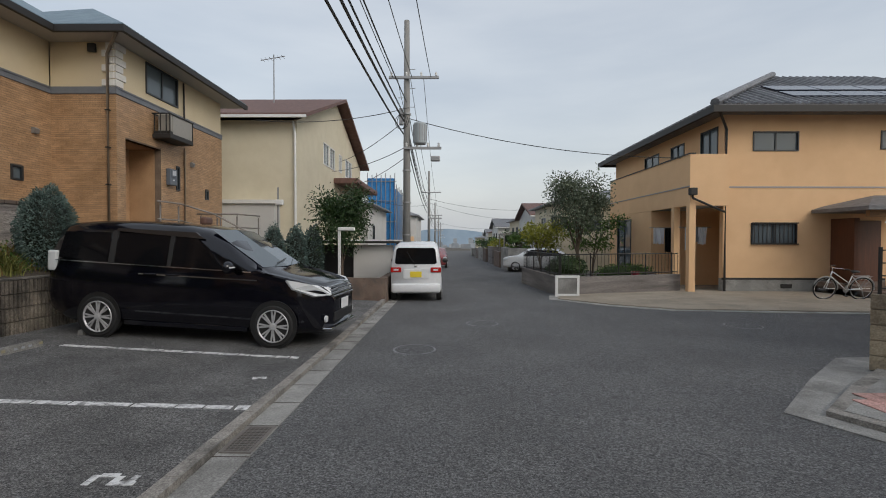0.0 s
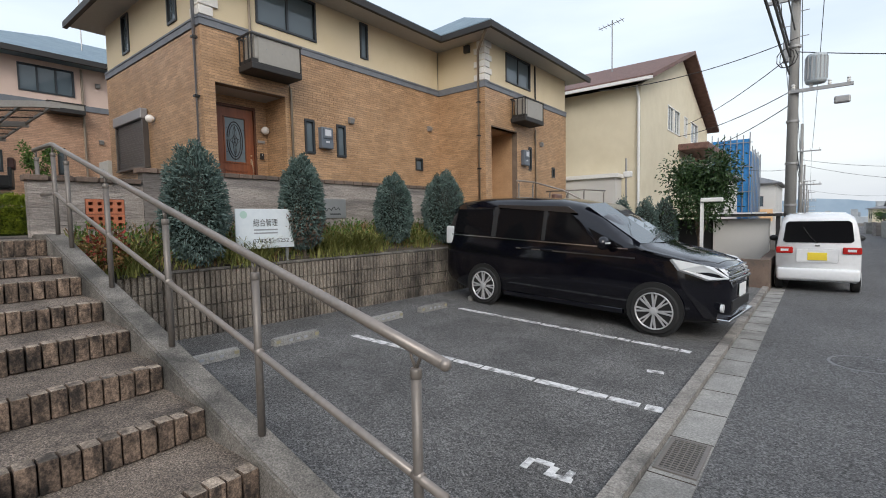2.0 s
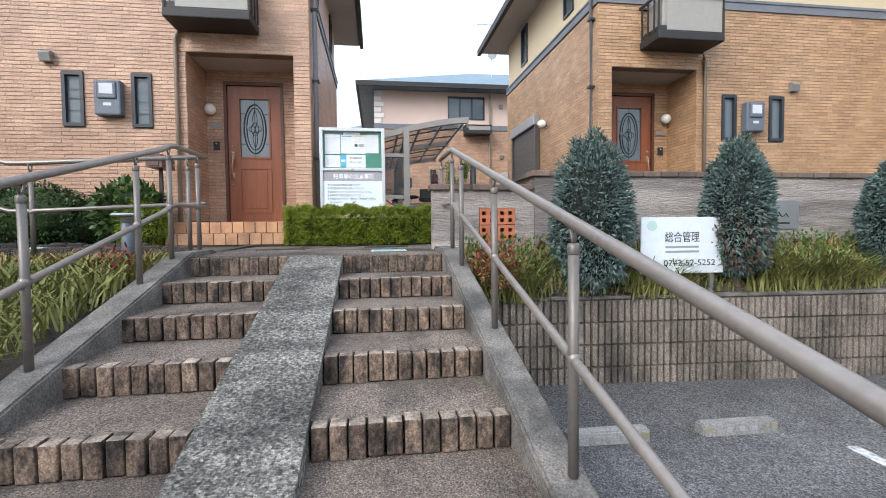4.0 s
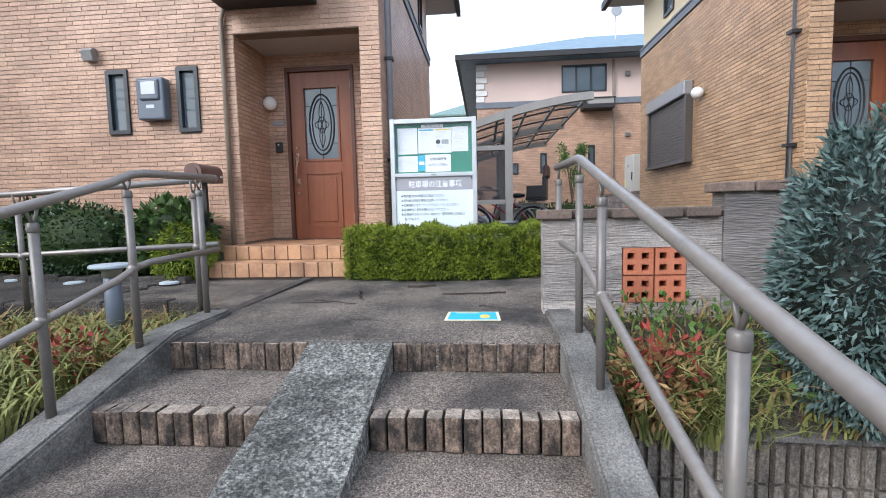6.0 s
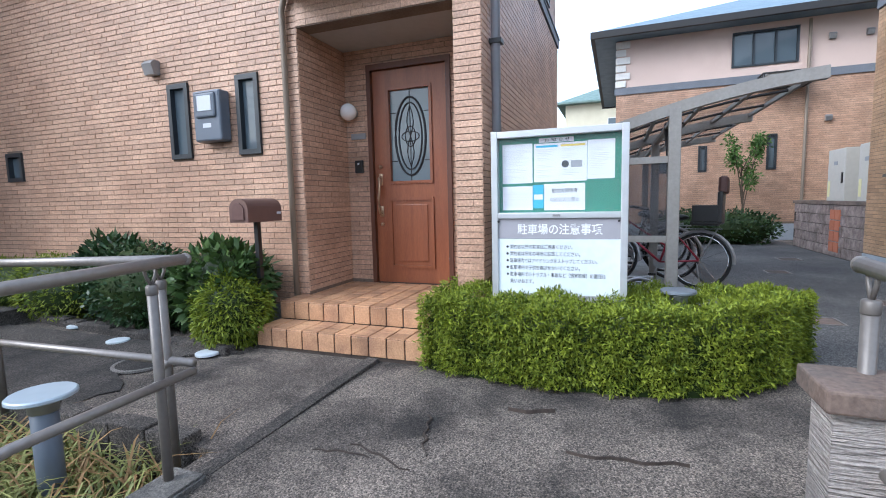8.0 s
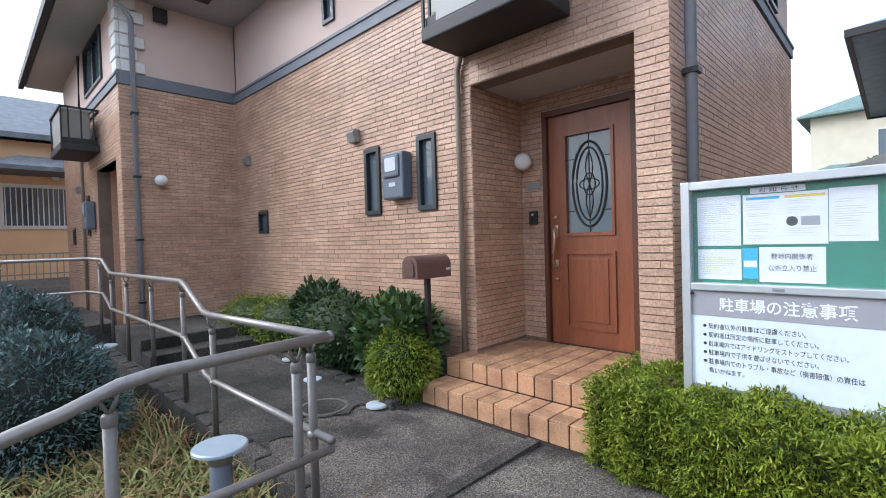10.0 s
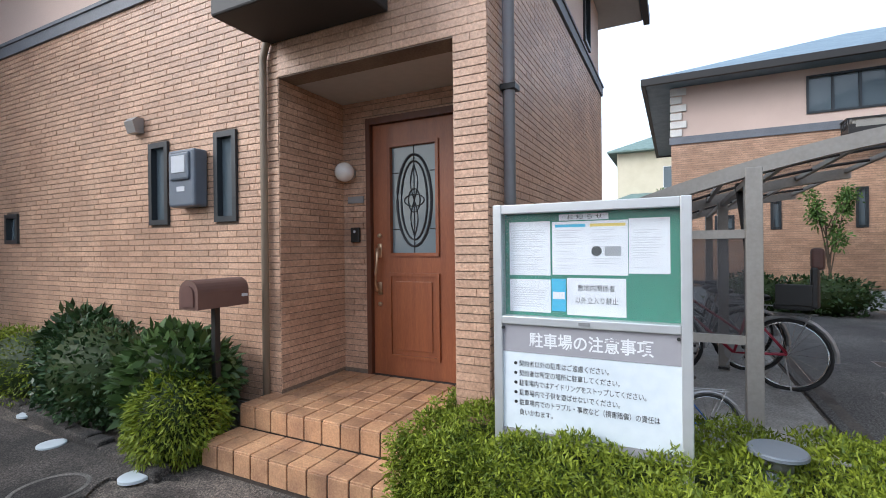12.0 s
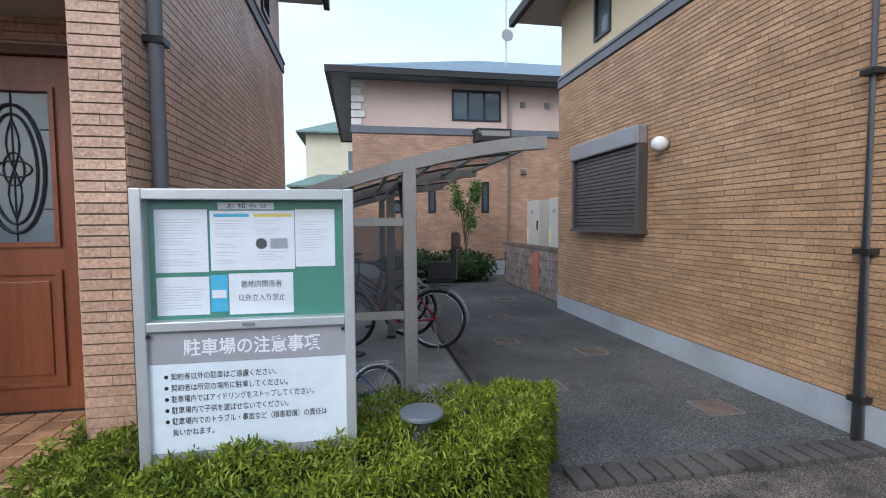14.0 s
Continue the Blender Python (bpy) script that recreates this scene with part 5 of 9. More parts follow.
ACMETAL2 = plain("ac_case", (0.30, 0.285, 0.255), 0.5)
for (bld, Y, xf, xw, s1) in (A, B):
    sg = 1 if Y(1) > Y(0) else -1
    globe_lamp((xf - 0.745, Y(1.59), 3.43), "x", 1)
    meter(xf + 0.012, Y(2.63), 3.355 - (0.05 if sg > 0 else 0))
    vent(xf + 0.012, Y(3.40), 3.90 - (0.08 if sg > 0 else 0))
    vent(xf + 0.012, Y(6.29), 4.02)
    ac_balcony(xf + 0.01, Y(0.68), Y(1.76), 4.31, 4.93)
    ac_balcony(xw + 0.01, Y(s1 + 1.35), Y(s1 + 2.5), 4.25, 4.90)
    meter(xw + 0.012, Y(s1 + 2.11), 3.28)
    vent(xw + 0.012, Y(s1 + 3.25), 3.82)
    dv = thing("wall_vent", (xw - 0.55, Y(s1) - sg * 0.012, 6.12), "small dark square vent high on the return wall", "vent", "wall vents", world_coords=False)
    part("hood", boxed(-0.09, 0.09, -0.01 if sg < 0 else -0.07, 0.07 if sg < 0 else 0.01, -0.1, 0.1, bevel=0.01), FASCIA, dv)
    ip = thing("intercom", (xf - 0.745, Y(1.53), 2.88), "black plastic door intercom beside a front door", "intercom", "intercoms", world_coords=False)
    part("body", boxed(0, 0.03, -0.045, 0.045, -0.065, 0.065, bevel=0.006), BLACK, ip)
    part("lens", lathe(bmesh.new(), [(0.012, 0.03), (0.012, 0.034), (0.004, 0.035)], (0, 0, 0.03), 12, "x"), METERLIGHT, ip)
    np_ = thing("nameplate", (xf - 0.745, Y(1.53), 3.19), "small metal nameplate beside a front door", "nameplate", "nameplates", world_coords=False)
    part("plate", boxed(0, 0.012, -0.085, 0.085, -0.03, 0.03, bevel=0.003), METAL, np_)
    part("lettering", boxed(0.012, 0.0135, -0.05, 0.05, -0.008, 0.008), INKGREY, np_)
globe_lamp((A[2] + 1.15, A[1](A[4]) + 0.012, 3.68), "y", 1)
globe_lamp((-11.95, 4.49, 3.66), "y", -1)

# roller shutter on the ochre building's side
sh = thing("roller_shutter_window", (-13.1, 4.5, 2.74), "window with a closed dark roller shutter", "shutter")
part("box_cover", boxed(-14.0, -12.28, 4.34, 4.49, 3.72, 3.94, bevel=0.02), SHUTBOX, sh)
part("side_rail", boxed(-14.0, -13.93, 4.38, 4.49, 2.72, 3.72), SHUTTER, sh)
part("side_rail", boxed(-12.35, -12.28, 4.38, 4.49, 2.72, 3.72), SHUTTER, sh)
part("sill", boxed(-14.03, -12.25, 4.36, 4.49, 2.68, 2.72), SHUTTER, sh)
for k in range(20):
    z = 2.722 + 0.0498 * k
    part("slat", extrude_xz(bmesh.new(), [(-13.93, z), (-12.35, z), (-12.35, z + 0.041), (-13.93, z + 0.041)], 4.418, 4.47), SHUTTER, sh)

# mailbox
mb = thing("mailbox", (-9.39, -1.755, 1.36), "brown metal mailbox with a rounded top on a black post", "mailbox", world_coords=False)
bm = bmesh.new()
prof = [(-0.095, 0), (0.095, 0)] + [(0.095 * math.cos(i * math.pi / 12), 0.11 + 0.085 * math.sin(i * math.pi / 12)) for i in range(13)]
extrude_xz(bm, prof, -0.20, 0.20)
bmesh.ops.translate(bm, verts=bm.verts, vec=(0, 0, 1.01))
part("box", bm, plain("mailbox_brown", (0.135, 0.075, 0.06), 0.45), mb)
bm = bmesh.new()
extrude_xz(bm, [(x * 0.62, z * 0.72 + 0.02) for x, z in prof], -0.212, -0.199)
bmesh.ops.translate(bm, verts=bm.verts, vec=(0, 0, 1.01))
part("door", bm, plain("mailbox_door", (0.115, 0.06, 0.05), 0.4), mb)
part("post", boxed(-0.02, 0.02, -0.02, 0.02, 0, 1.01), BLACK, mb)
part("badge", boxed(0.094, 0.098, 0.14, 0.19, 1.07, 1.09), METERLIGHT, mb)
mb.rotation_euler = (0, 0, math.pi / 2)


def path_lamp(x, y, z, h, label="low bollard lamp with a pale disc top", top=None):
    p = thing("bollard_lamp", (x, y, z), label, "lamp", "bollard lamps", world_coords=False)
    part("pole", lathe(bmesh.new(), [(0.052, 0), (0.052, h - 0.09), (0.044, h - 0.085)], n=16), METERBOX, p, smooth=True)
    part("head", lathe(bmesh.new(), [(0.058, h - 0.085), (0.058, h - 0.05), (0.075, h - 0.028)], n=16), METAL, p, smooth=True)
    k = 0.86 if top else 1.0
    part("disc", lathe(bmesh.new(), [(0.115 * k, h - 0.026), (0.13 * k, h - 0.018), (0.129 * k, h - 0.006), (0.122 * k, h), (0.01, h + 0.001)], n=28), top or DISC, p)


DISC = plain("lamp_disc", (0.38, 0.44, 0.48), 0.4, 0.2)
path_lamp(-7.46, -1.245, 1.10, 0.615)
path_lamp(-7.55, -4.6, 1.10, 0.62)
path_lamp(-9.60, 1.49, 1.40, 0.49, "low bollard lamp with a disc top inside the hedge", plain("dull_lamp_disc", (0.16, 0.18, 0.20), 0.45, 0.2))
for x, y in ((-8.92, -1.90), (-8.95, -2.96), (-9.2, -3.9)):
    solo("ground_light", lathe(bmesh.new(), [(0.09, 1.35), (0.09, 1.368), (0.075, 1.373)], (x, y, 0), 20), plain("ground_light_cover", (0.55, 0.60, 0.62), 0.4), "flat pale round ground light cover", "ground light", "ground lights", smooth=False)


# ---------------------------------------------------------------- lettering
def words(parent, name, text, size, at, axis, mat, label="", bold=0.0, width=0.0, align="LEFT"):
    """Flat lettering on a face. axis 'x': on a face that looks towards +x, reading along +y."""
    c = bpy.data.curves.new(name, "FONT")
    c.body, c.size, c.align_x, c.extrude, c.offset = text, size, align, 0.0006, bold
    tmp = bpy.data.objects.new(name, c)
    scene.collection.objects.link(tmp)
    bpy.context.view_layer.update()
    me = bpy.data.meshes.new_from_object(tmp.evaluated_get(bpy.context.evaluated_depsgraph_get()))
    bpy.data.objects.remove(tmp)
    k = 1.0
    if width:
        xs = [v.co.x for v in me.vertices]
        k = width / (max(xs) - min(xs))
    rot = Matrix(((0, 0, 1, 0), (1, 0, 0, 0), (0, 1, 0, 0), (0, 0, 0, 1)))
    me.transform(Matrix.Translation(Vector(at) - base_of(parent)) @ rot @ Matrix.Diagonal((k, 1, 1, 1)))
    me.materials.clear()
    me.materials.append(mat)
    o = new(name, me)
    o.parent = parent
    return tagged(o, label)


# ---------------------------------------------------------------- notice board
nb = thing("notice_board", (-9.5, 0.72, 1.36), "aluminium-framed parking notice board with a glazed green pinboard", "notice board")
BX, Y0, Y1 = -9.46, 0.275, 1.175
for y in (Y0, Y1 - 0.045):
    part("post", boxed(BX - 0.07, BX + 0.012, y, y + 0.045, 1.2, 2.972, bevel=0.004), BOARDFRAME, nb)
part("top_bar", boxed(BX - 0.068, BX + 0.010, Y0 + 0.045, Y1 - 0.045, 2.925, 2.970, bevel=0.004), BOARDFRAME, nb)
part("bottom_bar", boxed(BX - 0.068, BX + 0.014, Y0 + 0.045, Y1 - 0.045, 2.372, 2.412, bevel=0.004), BOARDFRAME, nb)
part("pinboard", boxed(BX - 0.06, BX - 0.05, Y0 + 0.045, Y1 - 0.045, 2.412, 2.925), BOARDGREEN, nb)
part("glass_pane", boxed(BX - 0.012, BX - 0.008, Y0 + 0.046, Y1 - 0.046, 2.413, 2.924), glass("board_glass", (0.5, 0.55, 0.55), 0.02, 0.93), nb).visible_shadow = False
part("lock", boxed(BX + 0.012, BX + 0.020, 0.70, 0.75, 2.385, 2.40), METAL, nb)
for y in (Y0 + 0.05, Y1 - 0.055):
    part("latch", lathe(bmesh.new(), [(0.008, 0), (0.008, 0.012)], (BX + 0.0, y, 2.352), 10, "x"), BLACK, nb)
part("title_panel", boxed(BX - 0.05, BX - 0.004, Y0 + 0.045, Y1 - 0.045, 2.232, 2.370), SIGNGREY, nb)
part("notice_panel", boxed(BX - 0.05, BX - 0.004, Y0 + 0.045, Y1 - 0.045, 1.845, 2.230), SIGNWHITE, nb)
part("foot_panel", boxed(BX - 0.05, BX - 0.004, Y0 + 0.045, Y1 - 0.045, 1.80, 1.843), SIGNGREY, nb)
part("header_plate", boxed(BX - 0.049, BX - 0.044, 0.60, 0.83, 2.885, 2.915), PAPER, nb)
words(nb, "header_lettering", "お 知 ら せ", 0.026, (BX - 0.043, 0.635, 2.891), "x", INK, width=0.165)
PX = BX - 0.049
papers = ((0.345, 0.555, 2.615, 2.885), (0.565, 0.735, 2.62, 2.88), (0.735, 0.915, 2.62, 2.88), (0.918, 1.09, 2.63, 2.885), (0.345, 0.555, 2.43, 2.595), (0.635, 0.905, 2.425, 2.605))
PAPERS = []
for i, (a, b, c, d) in enumerate(papers):
    PAPERS.append(part("paper", boxed(PX, PX + 0.002, a, b, c, d), PAPER, nb, "white printed notice pinned up"))
part("paper", boxed(PX, PX + 0.0022, 0.560, 0.630, 2.44, 2.60), CYAN, nb, "blue and cyan printed flyer")
part("print_bar", boxed(PX + 0.0022, PX + 0.003, 0.566, 0.624, 2.50, 2.535), PAPER, nb)
part("print_bar", boxed(PX + 0.002, PX + 0.0028, 0.58, 0.725, 2.852, 2.866), CYAN, nb)
part("print_bar", boxed(PX + 0.002, PX + 0.0028, 0.745, 0.905, 2.852, 2.866), YELLOW, nb)
prng = random.Random(7)
for (a, b, c, d) in papers[:5]:
    lines = bmesh.new()
    z = d - 0.045
    while z > c + 0.02:
        if prng.random() < 0.72:
            e = b - 0.02 - prng.random() * (b - a) * 0.4
            box(lines, PX + 0.0021, PX + 0.0026, a + 0.02, e, z, z + 0.0028)
        z -= 0.0115
    part("print_lines", lines, FAINTPRINT, nb, "rows of small grey print", kind="stuff")
part("picture", lathe(bmesh.new(), [(0.024, 0.0022), (0.024, 0.0032), (0.018, 0.0033)], (PX, 0.775, 2.735), 20, "x"), INK, nb, "printed round diagram")
part("picture", boxed(PX + 0.002, PX + 0.003, 0.812, 0.885, 2.712, 2.757), INKGREY, nb, "printed grey photograph")
words(nb, "paper_lettering", "敷地内関係者", 0.034, (PX + 0.0025, 0.685, 2.545), "x", INK, width=0.17)
words(nb, "paper_lettering", "以外立入り禁止", 0.034, (PX + 0.0025, 0.672, 2.485), "x", INK, width=0.195)
words(nb, "title_lettering", "駐車場の注意事項", 0.078, (BX - 0.0034, 0.455, 2.268), "x", SIGNTEXT, "white title lettering", bold=0.0012, width=0.565)
for k, t in enumerate(("契約者以外の駐車はご遠慮ください。", "契約者は所定の場所に駐車してください。", "駐車場内ではアイドリングをストップしてください。", "駐車場内で子供を遊ばせないでください。", "駐車場内でのトラブル・事故など（損害賠償）の責任は", "負いかねます。")):
    z = 2.163 - 0.0485 * k
    if k < 5:
        part("bullet", lathe(bmesh.new(), [(0.0085, 0), (0.0085, 0.0008)], (BX - 0.0036, 0.385, z + 0.012), 12, "x"), INK, nb)
    words(nb, "notice_lettering", t, 0.0335, (BX - 0.0034, 0.402, z), "x", INK, width=(0.428, 0.475, 0.585, 0.475, 0.64, 0.165)[k])

# ---------------------------------------------------------------- management sign in the planter
sg = thing("management_sign", (-6.86, 3.95, 0.95), "white property management sign with black lettering", "sign", world_coords=True)
part("panel", boxed(-6.88, -6.86, 3.52, 4.38, 1.09, 1.63, bevel=0.004), SIGNWHITE, sg)
for y in (3.62, 4.28):
    part("stake", boxed(-6.91, -6.885, y - 0.02, y + 0.02, 0.75, 1.60), METAL, sg)
words(sg, "lettering", "総合管理", 0.11, (-6.858, 3.76, 1.40), "x", INK, width=0.36)
words(sg, "lettering", "0742-52-5252", 0.082, (-6.858, 3.75, 1.165), "x", INK, width=0.54)
for z in (1.335, 1.29):
    part("lettering_bar", boxed(-6.86, -6.8585, 3.77, 4.12, z, z + 0.02), INKGREY, sg)
part("badge", lathe(bmesh.new(), [(0.05, 0.0), (0.05, 0.002), (0.042, 0.002)], (-6.86, 3.63, 1.55), 20, "x"), plain("pale_green_print", (0.45, 0.62, 0.55), 0.5), sg)
# name plate on the garden wall
npl = thing("wall_nameplate", (-7.62, 5.3, 1.5), "grey metal building nameplate on the garden wall", "sign")
part("plate", boxed(-7.638, -7.622, 5.25, 5.98, 1.50, 1.84, bevel=0.004), plain("nameplate_metal", (0.36, 0.375, 0.375), 0.35, 0.5), npl)
sw = sweep(bmesh.new(), [(-7.618, 5.36 + 0.032 * i, 1.66 + 0.03 * math.sin(i * 1.9) + 0.015 * math.sin(i * 0.7)) for i in range(16)], 0.006, 5)
part("script_mark", sw, INK, npl, "dark cursive mark")
part("lettering_bar", boxed(-7.622, -7.6205, 5.62, 5.86, 1.56, 1.58), INK, npl)

# ground poster (a mat with a plain sea and a yellow shape)
mat_ = thing("floor_picture", (-7.6, 1.18, 1.32), "small laminated blue picture with a yellow shape lying on the terrace", "picture")
tz = lambda x, y: terrace_z(x, y) + 0.004
part("border", prism(bmesh.new(), [(-7.48, 0.985), (-7.48, 1.345), (-7.70, 1.335), (-7.70, 0.995)], lambda x, y: terrace_z(x, y) - 0.01, tz), plain("cream_print", (0.72, 0.66, 0.45), 0.4), mat_)
part("sea", prism(bmesh.new(), [(-7.495, 1.005), (-7.495, 1.325), (-7.685, 1.315), (-7.685, 1.015)], tz, lambda x, y: tz(x, y) + 0.001), CYAN, mat_)
part("yellow_shape", prism(bmesh.new(), [(-7.51 - 0.06 + 0.05 * math.cos(a * math.tau / 10), 1.245 + 0.035 * math.sin(a * math.tau / 10)) for a in range(10)], tz, lambda x, y: tz(x, y) + 0.002), YELLOW, mat_)
part("yellow_bar", prism(bmesh.new(), [(-7.655, 1.05), (-7.655, 1.20), (-7.67, 1.20), (-7.67, 1.05)], tz, lambda x, y: tz(x, y) + 0.002), YELLOW, mat_)

# ---------------------------------------------------------------- bicycle shelter in the alley
SHELTER = surf("bronze_aluminium", (0.26, 0.24, 0.215), (0.32, 0.30, 0.27), 4, 0.45, 0.1, 40, metal=0.3)
SMOKE = glass("smoke_polycarbonate", (0.05, 0.05, 0.055), 0.08, 0.55)
cs = thing("bicycle_shelter", (-12.5, 1.4, 1.36), "bronze aluminium bicycle shelter with a curved smoke-tinted roof", "shelter")


def roof_z(y):
    """Height of the curved roof across the shelter."""
    t = (y - 0.25) / 2.4
    return 2.86 + 0.62 * math.sin(min(1, max(0, t)) * 1.35) / math.sin(1.35)


RXA, RXB = -10.9, -15.6
for x in (-10.94, -13.2, -15.55):
    part("post", boxed(x - 0.05, x + 0.05, 1.53, 1.63, 1.2, roof_z(1.58) - 0.02, bevel=0.006), SHELTER, cs)
    arm = bmesh.new()
    n = 14
    ys = span(0.22, 2.68, n)
    for a, b in zip(ys, ys[1:]):
        vs = [arm.verts.new(v) for v in ((x - 0.045, a, roof_z(a) - 0.07), (x + 0.045, a, roof_z(a) - 0.07), (x + 0.045, a, roof_z(a) + 0.03), (x - 0.045, a, roof_z(a) + 0.03),
                                         (x - 0.045, b, roof_z(b) - 0.07), (x + 0.045, b, roof_z(b) - 0.07), (x + 0.045, b, roof_z(b) + 0.03), (x - 0.045, b, roof_z(b) + 0.03))]
        for q in ((0, 1, 2, 3), (7, 6, 5, 4), (0, 4, 5, 1), (1, 5, 6, 2), (2, 6, 7, 3), (3, 7, 4, 0)):
            arm.faces.new([vs[i] for i in q])
    bmesh.ops.remove_doubles(arm, verts=arm.verts, dist=0.0005)
    part("arm", arm, SHELTER, cs)
for k, y in enumerate(span(0.24, 2.64, 6)):
    part("purlin", boxed(RXB - 0.05, RXA - 0.045, y - 0.018, y + 0.018, roof_z(y) - 0.02, roof_z(y) + 0.018), SHELTER, cs)
for x in span(RXB, RXA, 6)[1:-1]:
    part("rafter", sweep(bmesh.new(), [(x, y, roof_z(y) + 0.0) for y in span(0.26, 2.62, 10)], 0.014, 6), FASCIA, cs)
for i, (xa, xb) in enumerate(zip(span(RXB, RXA, 3), span(RXB, RXA, 3)[1:])):
    sh_ = bmesh.new()
    ys = span(0.24, 2.66, 12)
    for a, b in zip(ys, ys[1:]):
        vs = [sh_.verts.new(v) for v in ((xa, a, roof_z(a) + 0.022), (xb - 0.01, a, roof_z(a) + 0.022), (xb - 0.01, b, roof_z(b) + 0.022), (xa, b, roof_z(b) + 0.022))]
        sh_.faces.new(vs)
    bmesh.ops.remove_doubles(sh_, verts=sh_.verts, dist=0.0005)
    part("roof_panel", sh_, SMOKE, cs)
part("end_rail", boxed(-10.965, -10.915, 0.30, 1.53, 2.80, 2.86), SHELTER, cs)
part("end_rail", boxed(-10.965, -10.915, 0.30, 1.53, 2.08, 2.14), SHELTER, cs)
part("end_rail", boxed(-10.965, -10.915, 0.30, 0.345, 1.4, 2.80), SHELTER, cs)
part("end_panel", boxed(-10.942, -10.936, 0.345, 1.53, 2.14, 2.80), SMOKE, cs)
part("knee_brace", sweep(bmesh.new(), [(-10.98, 1.58, 2.55), (-11.7, 1.58, roof_z(1.58) - 0.05)], 0.03, 8), FASCIA, cs)
part("side_beam", boxed(-15.5, -10.99, 1.555, 1.605, roof_z(1.58) - 0.11, roof_z(1.58) - 0.07), SHELTER, cs)
solo("shelter_slab", boxed(-15.7, -10.95, 0.2, 2.15, 1.2, 1.372, bevel=0.005), CONCRETE, "pale concrete slab under the bicycle shelter", "slab", kind="structure")


# ---------------------------------------------------------------- bicycles
def bicycle(at, turn, frame_mat, label, basket=False, child_seat=False, scale=1.0, lean=6):
    """A city bicycle along its own x axis, standing on its wheels."""
    b = thing("bicycle", (0, 0, 0), label, "bicycle", world_coords=False)
    R = 0.33
    for name, x in (("wheel", -0.52), ("wheel", 0.54)):
        t = bmesh.new()
        sweep(t, [(x + R * math.cos(a * math.tau / 28), 0, R + R * math.sin(a * math.tau / 28)) for a in range(29)], 0.018, 8)
        w = part(name, t, TYRE, b, smooth=True)
        rm = sweep(bmesh.new(), [(x + 0.305 * math.cos(a * math.tau / 28), 0, R + 0.305 * math.sin(a * math.tau / 28)) for a in range(29)], 0.009, 6)
        part("rim", rm, CHROME, w, smooth=True)
        sp = bmesh.new()
        for a in range(14):
            sweep(sp, [(x, 0.02 * (-1) ** a, R), (x + 0.3 * math.cos(a * math.tau / 14), 0, R + 0.3 * math.sin(a * math.tau / 14))], 0.0016, 4)
        part("spokes", sp, CHROME, w)
        fd = sweep(bmesh.new(), [(x + 0.365 * math.cos(a), 0, R + 0.365 * math.sin(a)) for a in [math.radians(d) for d in range(20, 200, 15)]], 0.022, 6)
        part("mudguard", fd, METAL, b)
    fr = bmesh.new()
    bb, head_t, head_b, seat_t = (-0.08, 0, 0.29), (0.40, 0, 0.86), (0.43, 0, 0.72), (-0.20, 0, 0.72)
    for p, q, r in ((bb, head_b, 0.017), (seat_t, bb, 0.015), ((-0.14, 0, 0.50), head_t, 0.013), (bb, (-0.52, 0.05, R), 0.010), (bb, (-0.52, -0.05, R), 0.010), (seat_t, (-0.52, 0.05, R), 0.008), (seat_t, (-0.52, -0.05, R), 0.008), (head_t, head_b, 0.019), (head_b, (0.54, 0.05, R), 0.011), (head_b, (0.54, -0.05, R), 0.011)):
        sweep(fr, [p, q], r, 8)
    part("frame", fr, frame_mat, b, smooth=True)
    part("seat_post", sweep(bmesh.new(), [seat_t, (-0.23, 0, 0.84)], 0.012, 8), CHROME, b)
    sd = bmesh.new()
    sphere(sd, (-0.26, 0, 0.86), 0.13, (1.05, 0.75, 0.33), 12)
    part("saddle", sd, BLACK, b, smooth=True)
    hb = sweep(bmesh.new(), [(0.18, -0.27, 0.98), (0.34, -0.2, 1.0), (0.40, -0.06, 0.98), (0.40, 0.06, 0.98), (0.34, 0.2, 1.0), (0.18, 0.27, 0.98)], 0.011, 8)
    sweep(hb, [head_t, (0.40, 0, 0.98)], 0.012, 8)
    part("handlebar", hb, CHROME, b, smooth=True)
    for y in (-0.27, 0.27):
        part("grip", sweep(bmesh.new(), [(0.24, y * 0.93, 0.99), (0.13, y * 1.02, 0.975)], 0.017, 8), BLACK, b)
    ck = bmesh.new()
    lathe(ck, [(0.085, -0.005), (0.085, 0.005)], bb, 18, "y")
    sweep(ck, [(-0.08, 0.06, 0.29), (-0.02, 0.07, 0.14)], 0.008, 6)
    sweep(ck, [(-0.08, -0.06, 0.29), (-0.14, -0.07, 0.44)], 0.008, 6)
    part("crank", ck, METAL, b)
    part("pedal", boxed(-0.06, 0.03, 0.07, 0.15, 0.125, 0.15), BLACK, b)
    part("pedal", boxed(-0.18, -0.09, -0.15, -0.07, 0.43, 0.455), BLACK, b)
    part("kickstand", sweep(bmesh.new(), [(-0.5, 0.05, 0.30), (-0.56, 0.13, 0.01), (-0.48, 0.14, 0.008)], 0.008, 6), METAL, b)
    rk = bmesh.new()
    sweep(rk, [(-0.22, 0.05, 0.72), (-0.75, 0.06, 0.72)], 0.006, 6)
    sweep(rk, [(-0.22, -0.05, 0.72), (-0.75, -0.06, 0.72)], 0.006, 6)
    sweep(rk, [(-0.70, 0.06, 0.72), (-0.53, 0.06, 0.34)], 0.006, 6)
    sweep(rk, [(-0.70, -0.06, 0.72), (-0.53, -0.06, 0.34)], 0.006, 6)
    part("rack", rk, METAL, b)
